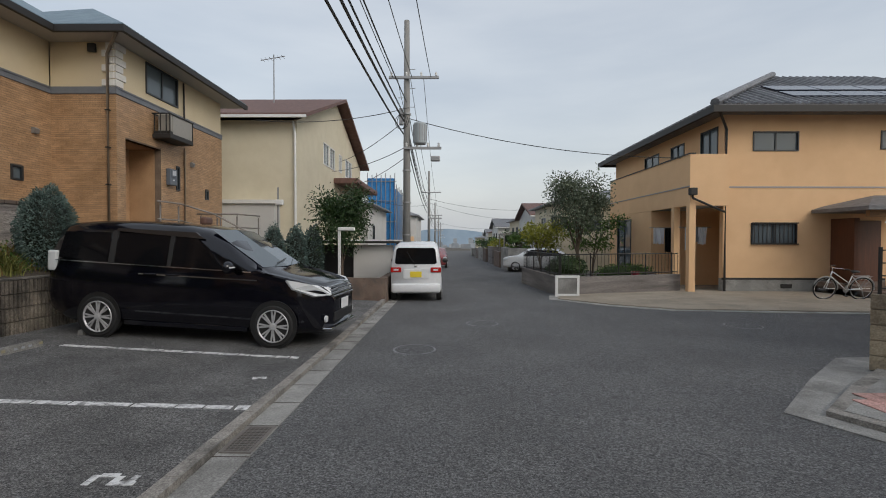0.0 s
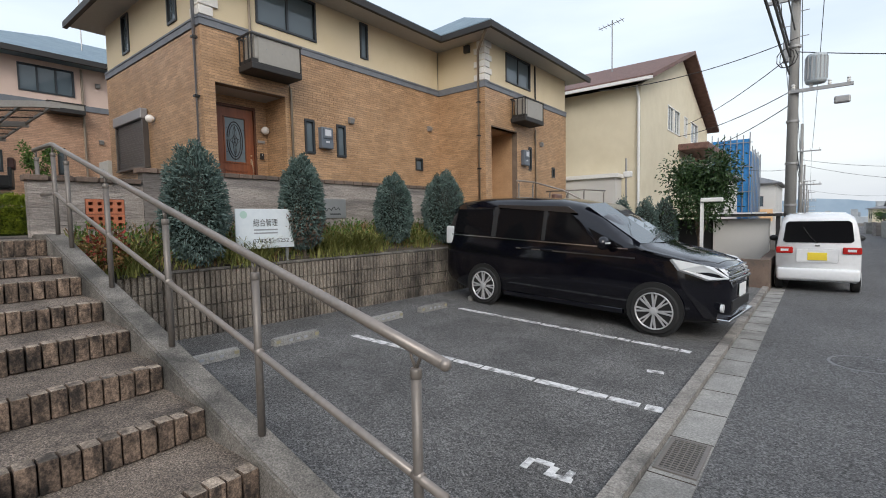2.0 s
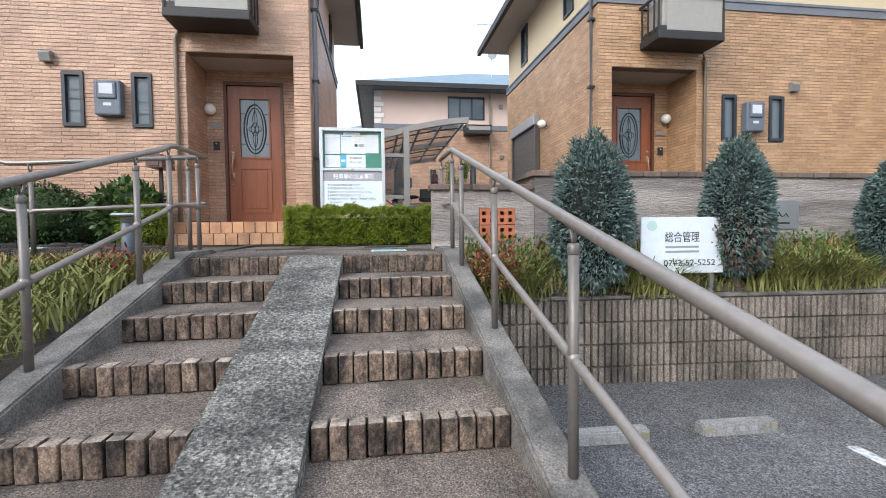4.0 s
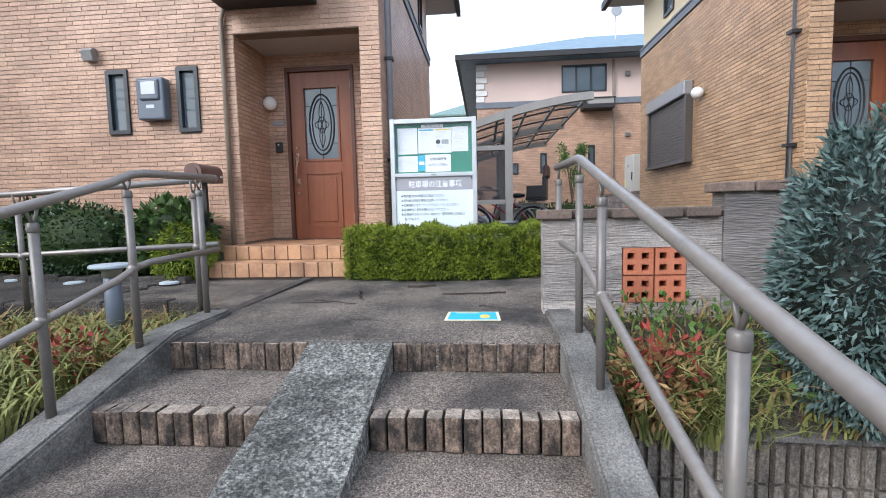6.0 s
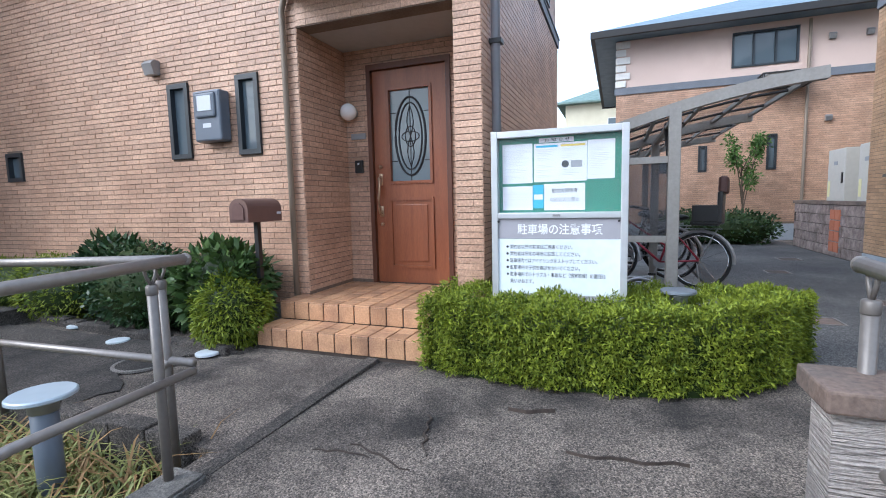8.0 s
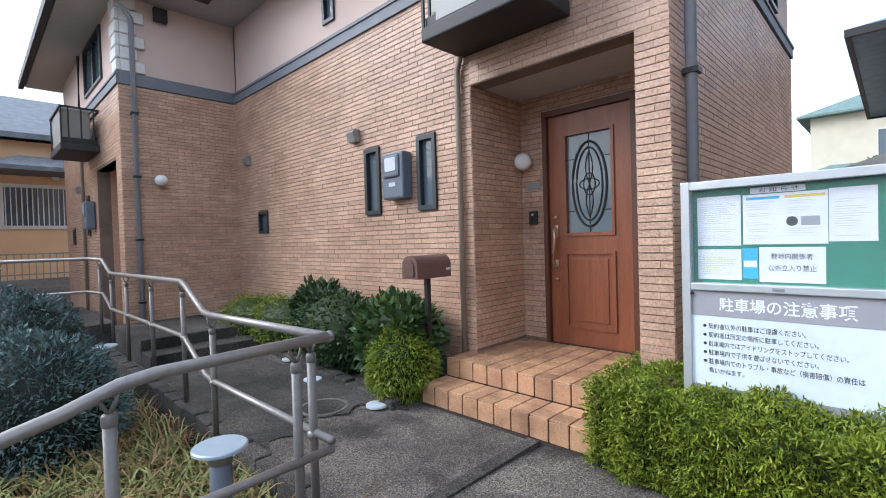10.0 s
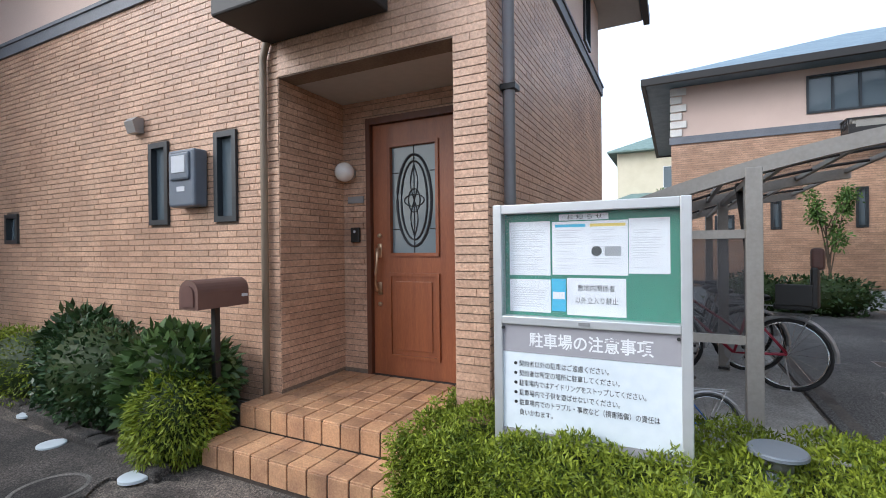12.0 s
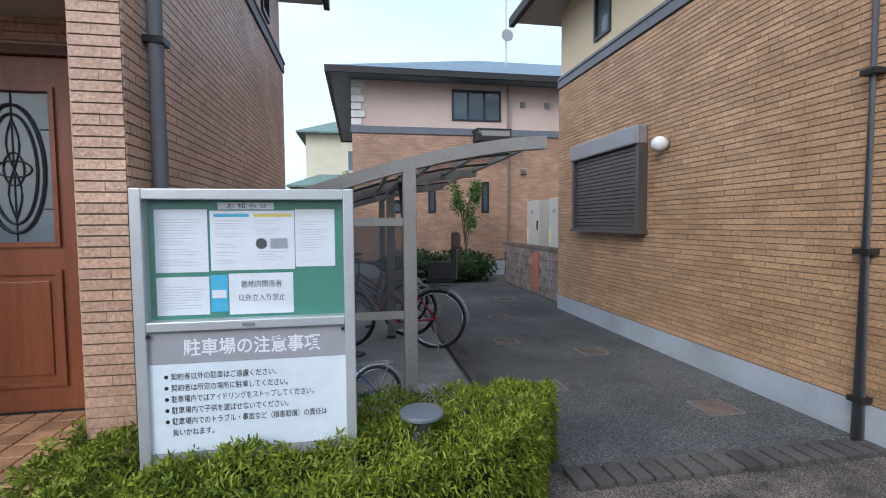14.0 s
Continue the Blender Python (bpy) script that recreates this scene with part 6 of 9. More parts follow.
    if basket:
        k = bmesh.new()
        for z in (0.78, 0.86, 0.94, 1.02):
            sweep(k, [(0.48, -0.17, z), (0.78, -0.17, z), (0.78, 0.17, z), (0.48, 0.17, z), (0.48, -0.17, z)], 0.005, 5)
        for i in range(7):
            for y in (-0.17, 0.17):
                sweep(k, [(0.48 + 0.05 * i, y, 0.78), (0.48 + 0.05 * i, y, 1.02)], 0.004, 4)
            sweep(k, [(0.78, -0.17 + 0.057 * i, 0.78), (0.78, -0.17 + 0.057 * i, 1.02)], 0.004, 4)
        part("basket", k, BLACK, b)
    if child_seat:
        c = bmesh.new()
        box(c, -0.72, -0.42, -0.16, 0.16, 0.76, 0.82, bevel=0.02)
        box(c, -0.76, -0.70, -0.17, 0.17, 0.78, 1.16, bevel=0.02)
        box(c, -0.72, -0.44, -0.18, -0.15, 0.80, 1.0, bevel=0.01)
        box(c, -0.72, -0.44, 0.15, 0.18, 0.80, 1.0, bevel=0.01)
        part("child_seat", c, BLACK, b, "black plastic child seat")
        part("head_rest", boxed(-0.80, -0.70, -0.14, 0.14, 1.14, 1.34, bevel=0.03), plain("brown_vinyl", (0.11, 0.055, 0.045), 0.5), b, "brown padded head rest")
    b.matrix_world = Matrix.Translation(at) @ Matrix.Rotation(radians(turn), 4, "Z") @ Matrix.Rotation(radians(lean), 4, "X") @ Matrix.Diagonal((scale, scale, scale, 1))
    return b


RED = plain("red_bike_paint", (0.28, 0.02, 0.04), 0.35, 0.2)
BLUE = plain("blue_bike_paint", (0.02, 0.10, 0.35), 0.35, 0.2)
SILVER = plain("silver_bike_paint", (0.42, 0.43, 0.44), 0.3, 0.6)
bicycle((-12.75, 1.55, 1.375), 255, RED, "red city bicycle with a black child seat", child_seat=True, lean=4)
bicycle((-10.78, 1.02, 1.365), 280, BLUE, "small blue bicycle standing behind the hedge", scale=0.56, lean=4)
bicycle((-13.35, 1.30, 1.375), 262, SILVER, "silver city bicycle with a front basket", basket=True, lean=5)
bicycle((-13.95, 1.28, 1.375), 266, plain("black_bike_paint", (0.02, 0.02, 0.02), 0.35), "black city bicycle with a front basket", basket=True, lean=-4)
bicycle((-14.6, 1.3, 1.375), 262, SILVER, "silver city bicycle with a front basket", basket=True, lean=5)

# ---------------------------------------------------------------- alley: covers, brick strip, block wall with cabinets
for x, y, wx, wy in ((-10.49, 3.92, 0.30, 0.30), (-11.2, 2.85, 0.28, 0.24), (-12.15, 3.75, 0.32, 0.30), (-12.75, 2.95, 0.30, 0.28), (-15.8, 3.9, 0.34, 0.34), (-14.2, 3.3, 0.3, 0.3)):
    c = thing("inspection_cover", (x, y, 1.36), "square drain inspection cover with a worn metal rim", "drain cover", "inspection covers", world_coords=False)
    part("rim", ring_box(bmesh.new(), -wx / 2, wx / 2, -wy / 2, wy / 2, -0.02, 0.008, 0.02), POSTMETAL, c)
    part("lid", boxed(-wx / 2 + 0.022, wx / 2 - 0.022, -wy / 2 + 0.022, wy / 2 - 0.022, -0.02, 0.006), CAPBRICK, c)
strip = thing("brick_strip", (-11, 2.3, 1.36), "flush row of dark bricks set in the alley paving", "paving", kind="structure")
DARKPAVER = surf("dark_paver", (0.05, 0.045, 0.04), (0.13, 0.115, 0.10), 6, 0.9, 0.8, 60, (0.03, 0.028, 0.025), 3, 0.7, piece=0.2)
brick_me = finish("brick", boxed(-0.05, 0.05, -0.105, 0.105, -0.03, 0.005, bevel=0.004), DARKPAVER)


def lay_brick(parent, me, x, y, z, rz=0.0):
    o = new("brick", me)
    o.parent = parent
    o.location = Vector((x, y, z)) - base_of(parent)
    o.rotation_euler = (0, 0, rz)


for k in range(22):
    lay_brick(strip, brick_me, -10.0 - 0.22 * k, 2.32, 1.36, math.pi / 2)
for k in range(18):
    lay_brick(strip, brick_me, -9.78, 2.42 + 0.12 * k, 1.36, math.pi / 2)
bw = thing("block_wall", (-17, 5.2, 1.36), "low concrete block wall with orange pierced blocks", "wall", kind="structure")
part("wall_body", boxed(-18.4, -14.75, 4.72, 4.86, 1.2, 2.28), TILEJOINT, bw)
SPLITBLOCK = surf("split_face_block", (0.17, 0.13, 0.115), (0.40, 0.32, 0.28), 9, 0.95, 1.2, 45, (0.09, 0.07, 0.062), 3.0, 0.6, piece=0.16, depth=0.02)
sb_rng = random.Random(31)
sb_me = [finish("block", boxed(0.004, 0.386, -0.018 - 0.004 * q, 0.0, 0.004, 0.178, bevel=0.008), SPLITBLOCK) for q in range(3)]
for j in range(5):
    for k in range(9):
        x_b = -18.36 + 0.39 * k + (0.1 if j % 2 else 0)
        o = new("block", sb_rng.choice(sb_me))
        o.parent = bw
        o.location = Vector((x_b, 4.722, 1.365 + 0.182 * j)) - base_of(bw)
part("coping", boxed(-18.45, -14.76, 4.69, 4.89, 2.28, 2.34), CAPBRICK, bw)
for k in range(2):
    for j in range(4):
        part("pierced_block", boxed(-16.3 - k * 0.2, -16.12 - k * 0.2, 4.685, 4.719, 1.45 + j * 0.19, 1.62 + j * 0.19, bevel=0.005), AIRBRICK, bw)
for k, (x, w) in enumerate(((-16.1, 0.62), (-17.3, 0.75))):
    cb = thing("utility_cabinet", (x, 5.3, 1.36), "pale beige outdoor utility cabinet behind the block wall", "cabinet", "utility cabinets", world_coords=False)
    part("body", boxed(-w / 2, w / 2, -0.28, 0.2, 0, 1.95, bevel=0.015), plain("cabinet_beige", (0.50, 0.48, 0.43), 0.5), cb)
    part("handle", boxed(w / 2 - 0.10, w / 2 - 0.06, -0.30, -0.28, 1.3, 1.5), BLACK, cb)
    part("vent_plate", boxed(-0.1, 0.05, -0.285, -0.28, 1.65, 1.72), INKGREY, cb)
    part("warning_label", boxed(-w / 2 + 0.05, -w / 2 + 0.14, -0.285, -0.28, 1.05, 1.35), plain("yellow_label", (0.70, 0.66, 0.35), 0.5), cb)

# house behind the alley
bh = thing("apartment_building", (-20, 5, 1.35), "two-storey brick-clad building with a pink upper wall behind the alley", "building")
up_holes = [(3.73, 5.12, 5.62, 6.46)]
lo_holes = [(3.05, 3.25, 3.1, 3.75), (4.55, 4.76, 3.1, 3.95), (1.95, 2.35, 3.1, 3.45)]
part("wall", wall(bmesh.new(), "x", -20.0, -0.2, 1.04, 14, 1.2, 5.22, lo_holes), JOINT_A, bh)
part("upper_wall", wall(bmesh.new(), "x", -20.03, -0.17, 1.04, 14, 5.22, 6.62, up_holes), RENDER_A, bh)
part("side_wall", wall(bmesh.new(), "y", 1.04, 0.2, -29, -20.2, 1.2, 6.62), RENDER_A, bh)
part("end_wall", boxed(-29, -28.8, 1.24, 14, 1.2, 6.62), RENDER_A, bh)
part("band", boxed(-20.0, -19.96, 1.0, 14, 5.22, 5.40), BAND, bh)
frng = random.Random(77)
v, f = brick_mesh(brick_rows(frng, 1.04, 8.2, 1.8, 5.22, lo_holes), "x", -20.0, 1, frng)
raw("brick_cladding", v, f, BRICK_A, bh, kind="stuff")
part("foundation", boxed(-20.1, -19.98, 1.02, 14, 1.2, 1.75), SKIRT, bh)
for h in lo_holes:
    window(bh, "x", -20.0, 1, *h)
window(bh, "x", -20.03, 1, *up_holes[0], sashes=3, curtain=True)
part("roof", hip_roof(bmesh.new(), -29, -20, 1.04, 14, 6.63, 2.2, 0.6), SLATE, bh)
part("gutter", ring_box(bmesh.new(), -29.62, -19.34, 0.40, 14.64, 6.58, 6.74, 0.1), FASCIA, bh)
part("rain_pipe", sweep(bmesh.new(), [(-19.93, 5.3, 1.4), (-19.93, 5.3, 6.55)], 0.035, 8), PIPE_T, bh)
for k in range(6):
    part("quoin", boxed(-20.03, -19.985, 1.02, 1.28 + 0.1 * (k % 2), 5.42 + 0.2 * k, 5.59 + 0.2 * k, bevel=0.01), QUOIN, bh)
for y in (5.75, 6.45):
    vent(-20.02, y, 6.12)
vent(-19.99, 5.75, 4.25)
ac_balcony(-19.98, 4.3, 5.25, 5.0, 5.3)
dish = thing("antenna_mast", (-22, 5.9, 8), "roof antenna mast with a satellite dish", "antenna")
part("mast", sweep(bmesh.new(), [(-22, 5.9, 7.5), (-22, 5.9, 10.2)], 0.02, 6), METAL, dish)
part("dish", lathe(bmesh.new(), [(0.02, 0.0), (0.14, 0.04), (0.19, 0.09), (0.18, 0.10)], (-21.95, 5.9, 8.75), 18, "x"), METAL, dish)
an = bmesh.new()
sweep(an, [(-22, 5.3, 10.0), (-22, 6.5, 10.05)], 0.012, 5)
for k in range(7):
    sweep(an, [(-22.0, 5.35 + 0.17 * k, 9.85), (-22.0, 5.35 + 0.17 * k, 10.2)], 0.008, 4)
part("aerial", an, METAL, dish)
bush("azalea_bush", (-18.7, 3.2, 1.36), [((0, -0.7, 0.35), (0.5, 0.8, 0.45)), ((0, 0.5, 0.35), (0.5, 0.9, 0.42))], DARKLEAF, HEDGECORE, 3000, 0.09, 0.05, "dark green shrubs at the end of the alley", 81)


def tree(name, at, height, crown, trunk_r, leaf_mat, n, size, label, seed, branches=7, clump=0.35, category="tree"):
    """A tapered trunk with limbs; leaves gather in clumps at the limb ends."""
    rng = np.random.default_rng(seed)
    t = thing(name, at, label, category, world_coords=False)
    tr = bmesh.new()
    lean = rng.normal(0, 0.05 * height, 2)
    top = Vector((lean[0], lean[1], height * 0.72))
    sweep(tr, [(0, 0, -0.2), (lean[0] * 0.3, lean[1] * 0.3, height * 0.35), top], trunk_r, 8, trunk_r * 0.45)
    centres = []
    for k in range(branches):
        f = 0.35 + 0.6 * k / branches
        s = Vector((lean[0] * f, lean[1] * f, height * 0.72 * f))
        a = k * 2.4 + rng.random()
        e = Vector((math.cos(a) * crown[0] * rng.uniform(0.45, 0.85), math.sin(a) * crown[1] * rng.uniform(0.45, 0.85), height * rng.uniform(0.55, 0.95) if k % 3 else height * 0.9))
        m = (s + e) / 2 + Vector((0, 0, height * 0.05))
        sweep(tr, [s, m, e], trunk_r * 0.45, 6, trunk_r * 0.12)
        centres += [e, (e + m) / 2]
    part("trunk", tr, BARK, t)
    P, N = [], []
    for c in centres:
        k = n // len(centres)
        r = clump * rng.uniform(0.7, 1.3) * np.array((crown[0], crown[1], height * 0.3))
        p, d = shell(rng, k, c, r, thick=0.9, lumps=0.25)
        P.append(p)
        N.append(d)
    v, f = leaf_quads(np.concatenate(P), np.concatenate(N), rng, size, size * 0.45, 0.2, 0.8)
    raw("crown", v, f, leaf_mat, t, kind="stuff")
    return t


tree("small_tree", (-19.0, 3.9, 1.36), 2.6, (0.55, 0.55), 0.03, MIDLEAF, 1500, 0.09, "slender cloud-pruned tree before the brick wall", 83, branches=9, clump=0.24)
# cream house glimpsed past the alley
ch = thing("house", (-42, -2, 1), "cream house with a green hipped tile roof", "house")
part("wall", wall(bmesh.new(), "x", -42.0, -0.2, -2.5, 2.6, 1, 9.2, [(0.4, 1.1, 6.6, 8.1)]), CREAMWALL, ch)
part("side_wall", wall(bmesh.new(), "y", 2.6, -0.2, -50, -42.2, 1, 9.2), CREAMWALL, ch)
window(ch, "x", -42.0, 1, 0.4, 1.1, 6.6, 8.1, FRAME_W)
GREENTILE = surf("green_roof_tile", (0.10, 0.16, 0.14), (0.2, 0.28, 0.25), 3, 0.6, 0.4, 30)
part("roof", hip_roof(bmesh.new(), -50, -42, -2.5, 2.6, 9.2, 1.6, 0.6), GREENTILE, ch)
part("porch_roof", hip_roof(bmesh.new(), -42, -39, -3, 1.6, 5.2, 1.0, 0.4), GREENTILE, ch)
part("porch", boxed(-42, -39.2, -2.8, 1.4, 1, 5.2), CREAMWALL, ch)
tree("garden_tree", (-36.5, 0.0, 1.3), 4.6, (1.3, 1.3), 0.1, MIDLEAF, 1500, 0.22, "round green tree in front of a cream house", 84)


# ---------------------------------------------------------------- vehicles
def loft(bm, stations):
    """Closed skin through cross-sections of equal point counts: each station is (x, [(y, z), ...]) for one side, mirrored."""
    rings = []
    for x, half in stations:
        pts = [(y, z) for y, z in half] + [(-y, z) for y, z in half[::-1]]
        rings.append([bm.verts.new((x if not isinstance(x, (list, tuple)) else x[i], y, z)) for i, (y, z) in enumerate(pts)])
    n = len(rings[0])
    for a, b in zip(rings, rings[1:]):
        for k in range(n):
            bm.faces.new((a[k], a[(k + 1) % n], b[(k + 1) % n], b[k]))
    bm.faces.new(rings[0][::-1])
    bm.faces.new(rings[-1])
    bmesh.ops.recalc_face_normals(bm, faces=bm.faces)
    return bm


def wheel_parts(parent, x, y, r, width, spokes, out):
    t = bmesh.new()
    prof = [(r * 0.79, -width / 2), (r * 0.93, -width / 2), (r, -width * 0.36), (r, width * 0.36), (r * 0.93, width / 2), (r * 0.79, width / 2)]
    lathe(t, prof, (x, y, r), 32, "y", cap=False)
    w = part("wheel", t, TYRE, parent, smooth=False)
    rim = bmesh.new()
    f = y + out * width * 0.42
    lathe(rim, [(r * 0.775, 0), (r * 0.775, out * 0.02), (r * 0.735, out * 0.024), (r * 0.725, -out * 0.03)], (x, f, r), 32, "y", cap=False)
    part("rim", rim, ALLOY, w, smooth=True)
    # Black disc behind the spokes; the shade of their gaps is its colour.
    part("brake", lathe(bmesh.new(), [(r * 0.72, 0), (r * 0.72, out * 0.01)], (x, f - out * 0.06, r), 24, "y"), BLACK, w)
    sp = bmesh.new()
    for k in range(spokes):
        a = k * math.tau / spokes
        u, v = Vector((math.cos(a), 0, math.sin(a))), Vector((-math.sin(a), 0, math.cos(a)))
        for d in (-1, 1):
            c0 = Vector((x, f + out * 0.02, r)) + u * r * 0.12
            c1 = Vector((x, f + out * 0.012, r)) + u * r * 0.72 + v * d * r * 0.085
            s = v * r * 0.034
            q = [c0 - s, c0 + s, c1 + s, c1 - s]
            lo = [sp.verts.new(p - Vector((0, out * 0.02, 0))) for p in q]
            hi = [sp.verts.new(p) for p in q]
            sp.faces.new(hi if out < 0 else hi[::-1])
            for i in range(4):
                sp.faces.new((lo[i], lo[(i + 1) % 4], hi[(i + 1) % 4], hi[i]))
    lathe(sp, [(r * 0.17, -out * 0.01), (r * 0.17, out * 0.022), (r * 0.10, out * 0.03)], (x, f, r), 16, "y")
    part("spokes", sp, ALLOY, w)


def side_panel(bm, pts, y_of, out, thick=0.006):
    """A thin pane on the body's side: outline in x and z, y taken from the body's lean."""
    a = [bm.verts.new((x, y_of(z) + out * thick, z)) for x, z in pts]
    b = [bm.verts.new((x, y_of(z) - out * 0.01, z)) for x, z in pts]
    n = len(pts)
    bm.faces.new(a if out < 0 else a[::-1])
    for i in range(n):
        bm.faces.new((a[i], a[(i + 1) % n], b[(i + 1) % n], b[i]))
    bmesh.ops.recalc_face_normals(bm, faces=bm.faces)
    return bm


def lerp_table(table, x):
    for (x0, a), (x1, b) in zip(table, table[1:]):
        if x <= x1:
            t = (x - x0) / (x1 - x0) if x1 > x0 else 0
            return a + (b - a) * max(0, t)
    return table[-1][1]


PILLAR = plain("grey_pillar", (0.03, 0.03, 0.03), 0.25)
# black minivan: its own x runs from nose (0) to tail (4.68)
van = thing("minivan", (0, 0, 0), "glossy black minivan parked nose to the street", "car", world_coords=False)
V_TOP = [(0, 0.70), (0.03, 0.82), (0.12, 0.93), (0.5, 1.03), (0.95, 1.12), (1.2, 1.27), (1.6, 1.53), (1.95, 1.70), (2.3, 1.77), (3.0, 1.805), (3.8, 1.80), (4.25, 1.76), (4.42, 1.70), (4.49, 1.45), (4.53, 1.0)]
V_W = [(0, 0.46), (0.08, 0.60), (0.25, 0.74), (0.6, 0.83), (1.2, 0.845), (4.1, 0.845), (4.37, 0.82), (4.53, 0.77)]
V_LO = [(0, 0.30), (0.1, 0.22), (0.5, 0.20), (4.1, 0.22), (4.37, 0.28), (4.53, 0.38)]


def van_section(x):
    top, w, lo = lerp_table(V_TOP, x), lerp_table(V_W, x), lerp_table(V_LO, x)
    belt = min(1.06 + 0.02 * (x > 3), top - 0.05)
    lean = 0.13 * max(0, min(1, (top - 1.06) / 0.74))
    return [(w * 0.90, lo), (w * 0.985, lo + 0.08), (w, 0.58 if top > 0.8 else lo + 0.15), (w * 0.99, belt - 0.06), (w * 0.97, belt),
            (w - lean * 0.6, belt + (top - belt) * 0.55), (w - lean - 0.02, top - 0.09 * min(1, (top - lo))), (w - lean - 0.14, top - 0.02), (w * 0.45, top), (0.02, top + 0.012)]


xs = sorted({*[t[0] for t in V_TOP], 0.2, 0.35, 0.7, 2.6, 3.4, 4.1})
part("body", loft(bmesh.new(), [(x, van_section(x)) for x in xs]), VANPAINT, van, smooth=True)


def van_y(out):
    def g(z):
        return out * (0.845 - 0.13 * 0.6 * max(0, (z - 1.06)) / 0.40 if z < 1.46 else 0.845 - 0.078 - 0.055 * (z - 1.46) / 0.25)
    return g


for out in (-1, 1):
    for nm, pts in (("side_window", [(1.62, 1.12), (2.42, 1.13), (2.42, 1.60), (2.12, 1.60), (1.86, 1.42)]), ("side_window", [(2.52, 1.13), (3.36, 1.15), (3.36, 1.61), (2.52, 1.61)]),
                    ("side_window", [(3.50, 1.16), (4.32, 1.20), (4.28, 1.60), (3.50, 1.61)]), ("quarter_window", [(1.22, 1.12), (1.56, 1.12), (1.76, 1.36)])):
        part(nm, side_panel(bmesh.new(), pts, van_y(out), out), CARGLASS, van)
    part("window_trim", side_panel(bmesh.new(), [(1.15, 1.085), (4.36, 1.15), (4.36, 1.165), (1.15, 1.10)], van_y(out), out, 0.009), CHROME, van)
    part("side_moulding", side_panel(bmesh.new(), [(1.05, 0.965), (2.95, 0.99), (2.95, 1.005), (1.05, 0.985)], lambda z, o=out: o * 0.842, out, 0.009), CHROME, van)
    part("rain_visor", side_panel(bmesh.new(), [(1.95, 1.56), (3.40, 1.635), (3.40, 1.68), (2.1, 1.655)], van_y(out), out, 0.02), plain("smoked_visor", (0.03, 0.025, 0.022), 0.15), van)
    part("pillar", side_panel(bmesh.new(), [(3.38, 1.14), (3.47, 1.14), (3.47, 1.64), (3.38, 1.64)], van_y(out), out, 0.012), PILLAR, van)
    part("pillar", side_panel(bmesh.new(), [(2.44, 1.13), (2.50, 1.13), (2.50, 1.63), (2.44, 1.63)], van_y(out), out, 0.012), PILLAR, van)
    for x in (2.30, 2.66):
        part("door_handle", boxed(x, x + 0.20, out * 0.835, out * 0.868, 0.985, 1.015, bevel=0.008), VANPAINT, van)
    m = bmesh.new()
    sphere(m, (1.44, out * 0.97, 1.16), 0.11, (0.75, 1.0, 0.85), 12)
    mir = part("mirror", m, VANPAINT, van, smooth=True)
    part("indicator", boxed(1.355, 1.375, out * 0.93, out * 1.05, 1.155, 1.175), LAMPWHITE, mir)
    hl = bmesh.new()
    hv = [hl.verts.new(v) for v in ((0.09, out * 0.44, 0.86), (0.27, out * 0.785, 0.93), (0.62, out * 0.842, 0.985), (0.52, out * 0.842, 0.86), (0.20, out * 0.785, 0.76), (0.055, out * 0.50, 0.755))]
    hl.faces.new(hv)
    ex = bmesh.ops.extrude_face_region(hl, geom=list(hl.faces))
    bmesh.ops.translate(hl, verts=[g for g in ex["geom"] if isinstance(g, bmesh.types.BMVert)], vec=(-0.03, out * 0.022, 0.02))
    bmesh.ops.recalc_face_normals(hl, faces=hl.faces)
    part("headlight", hl, LAMPWHITE, van)
    part("tail_light", boxed(4.37, 4.54, out * 0.66, out * 0.805, 0.98, 1.30, bevel=0.03), LAMPWHITE, van, "clear-lens tail light")
    part("fog_light", lathe(bmesh.new(), [(0.05, 0), (0.05, -0.03)], (0.075, out * 0.62, 0.42), 16, "x"), LAMPWHITE, van)
    part("sill", boxed(1.2, 3.2, out * 0.76, out * 0.832, 0.20, 0.28, bevel=0.015), VANPAINT, van)
    for x in (0.78, 3.60):
        # Black disc on the uncut body side, painting the wheel well's shade.
        part("wheel_arch", lathe(bmesh.new(), [(0.36, -0.012), (0.36, 0.012)], (x, out * 0.840, 0.33), 32, "y"), BLACK, van)
        wheel_parts(van, x, out * 0.778, 0.312, 0.19, 8, out)
ws = bmesh.new()
wv = [ws.verts.new(v) for v in ((1.05, -0.68, 1.165), (1.05, 0.68, 1.165), (1.90, 0.62, 1.695), (1.90, -0.62, 1.695), (0.97, 0.0, 1.155), (1.88, 0.0, 1.722))]
ws.faces.new((wv[0], wv[4], wv[5], wv[3]))
ws.faces.new((wv[4], wv[1], wv[2], wv[5]))
part("windscreen", ws, plain("screen_glass", (0.10, 0.12, 0.13), 0.03, 0.2), van)
gr = bmesh.new()
for k in range(4):
    box(gr, -0.012 + 0.02 * k, 0.08 + 0.02 * k, -0.50, 0.50, 0.735 + 0.048 * k, 0.762 + 0.048 * k, bevel=0.006)
part("grille", gr, CHROME, van, "chrome slatted grille")
part("lower_grille", boxed(-0.012, 0.06, -0.46, 0.46, 0.36, 0.50, bevel=0.015), BLACK, van)
part("splitter", boxed(-0.03, 0.12, -0.62, 0.62, 0.245, 0.285, bevel=0.012), CHROME, van)
part("number_plate", boxed(-0.025, -0.012, -0.165, 0.165, 0.52, 0.685, bevel=0.004), PLATEW, van)
part("wiper", sweep(bmesh.new(), [(1.03, 0.25, 1.21), (1.12, -0.25, 1.262)], 0.008, 6), BLACK, van)
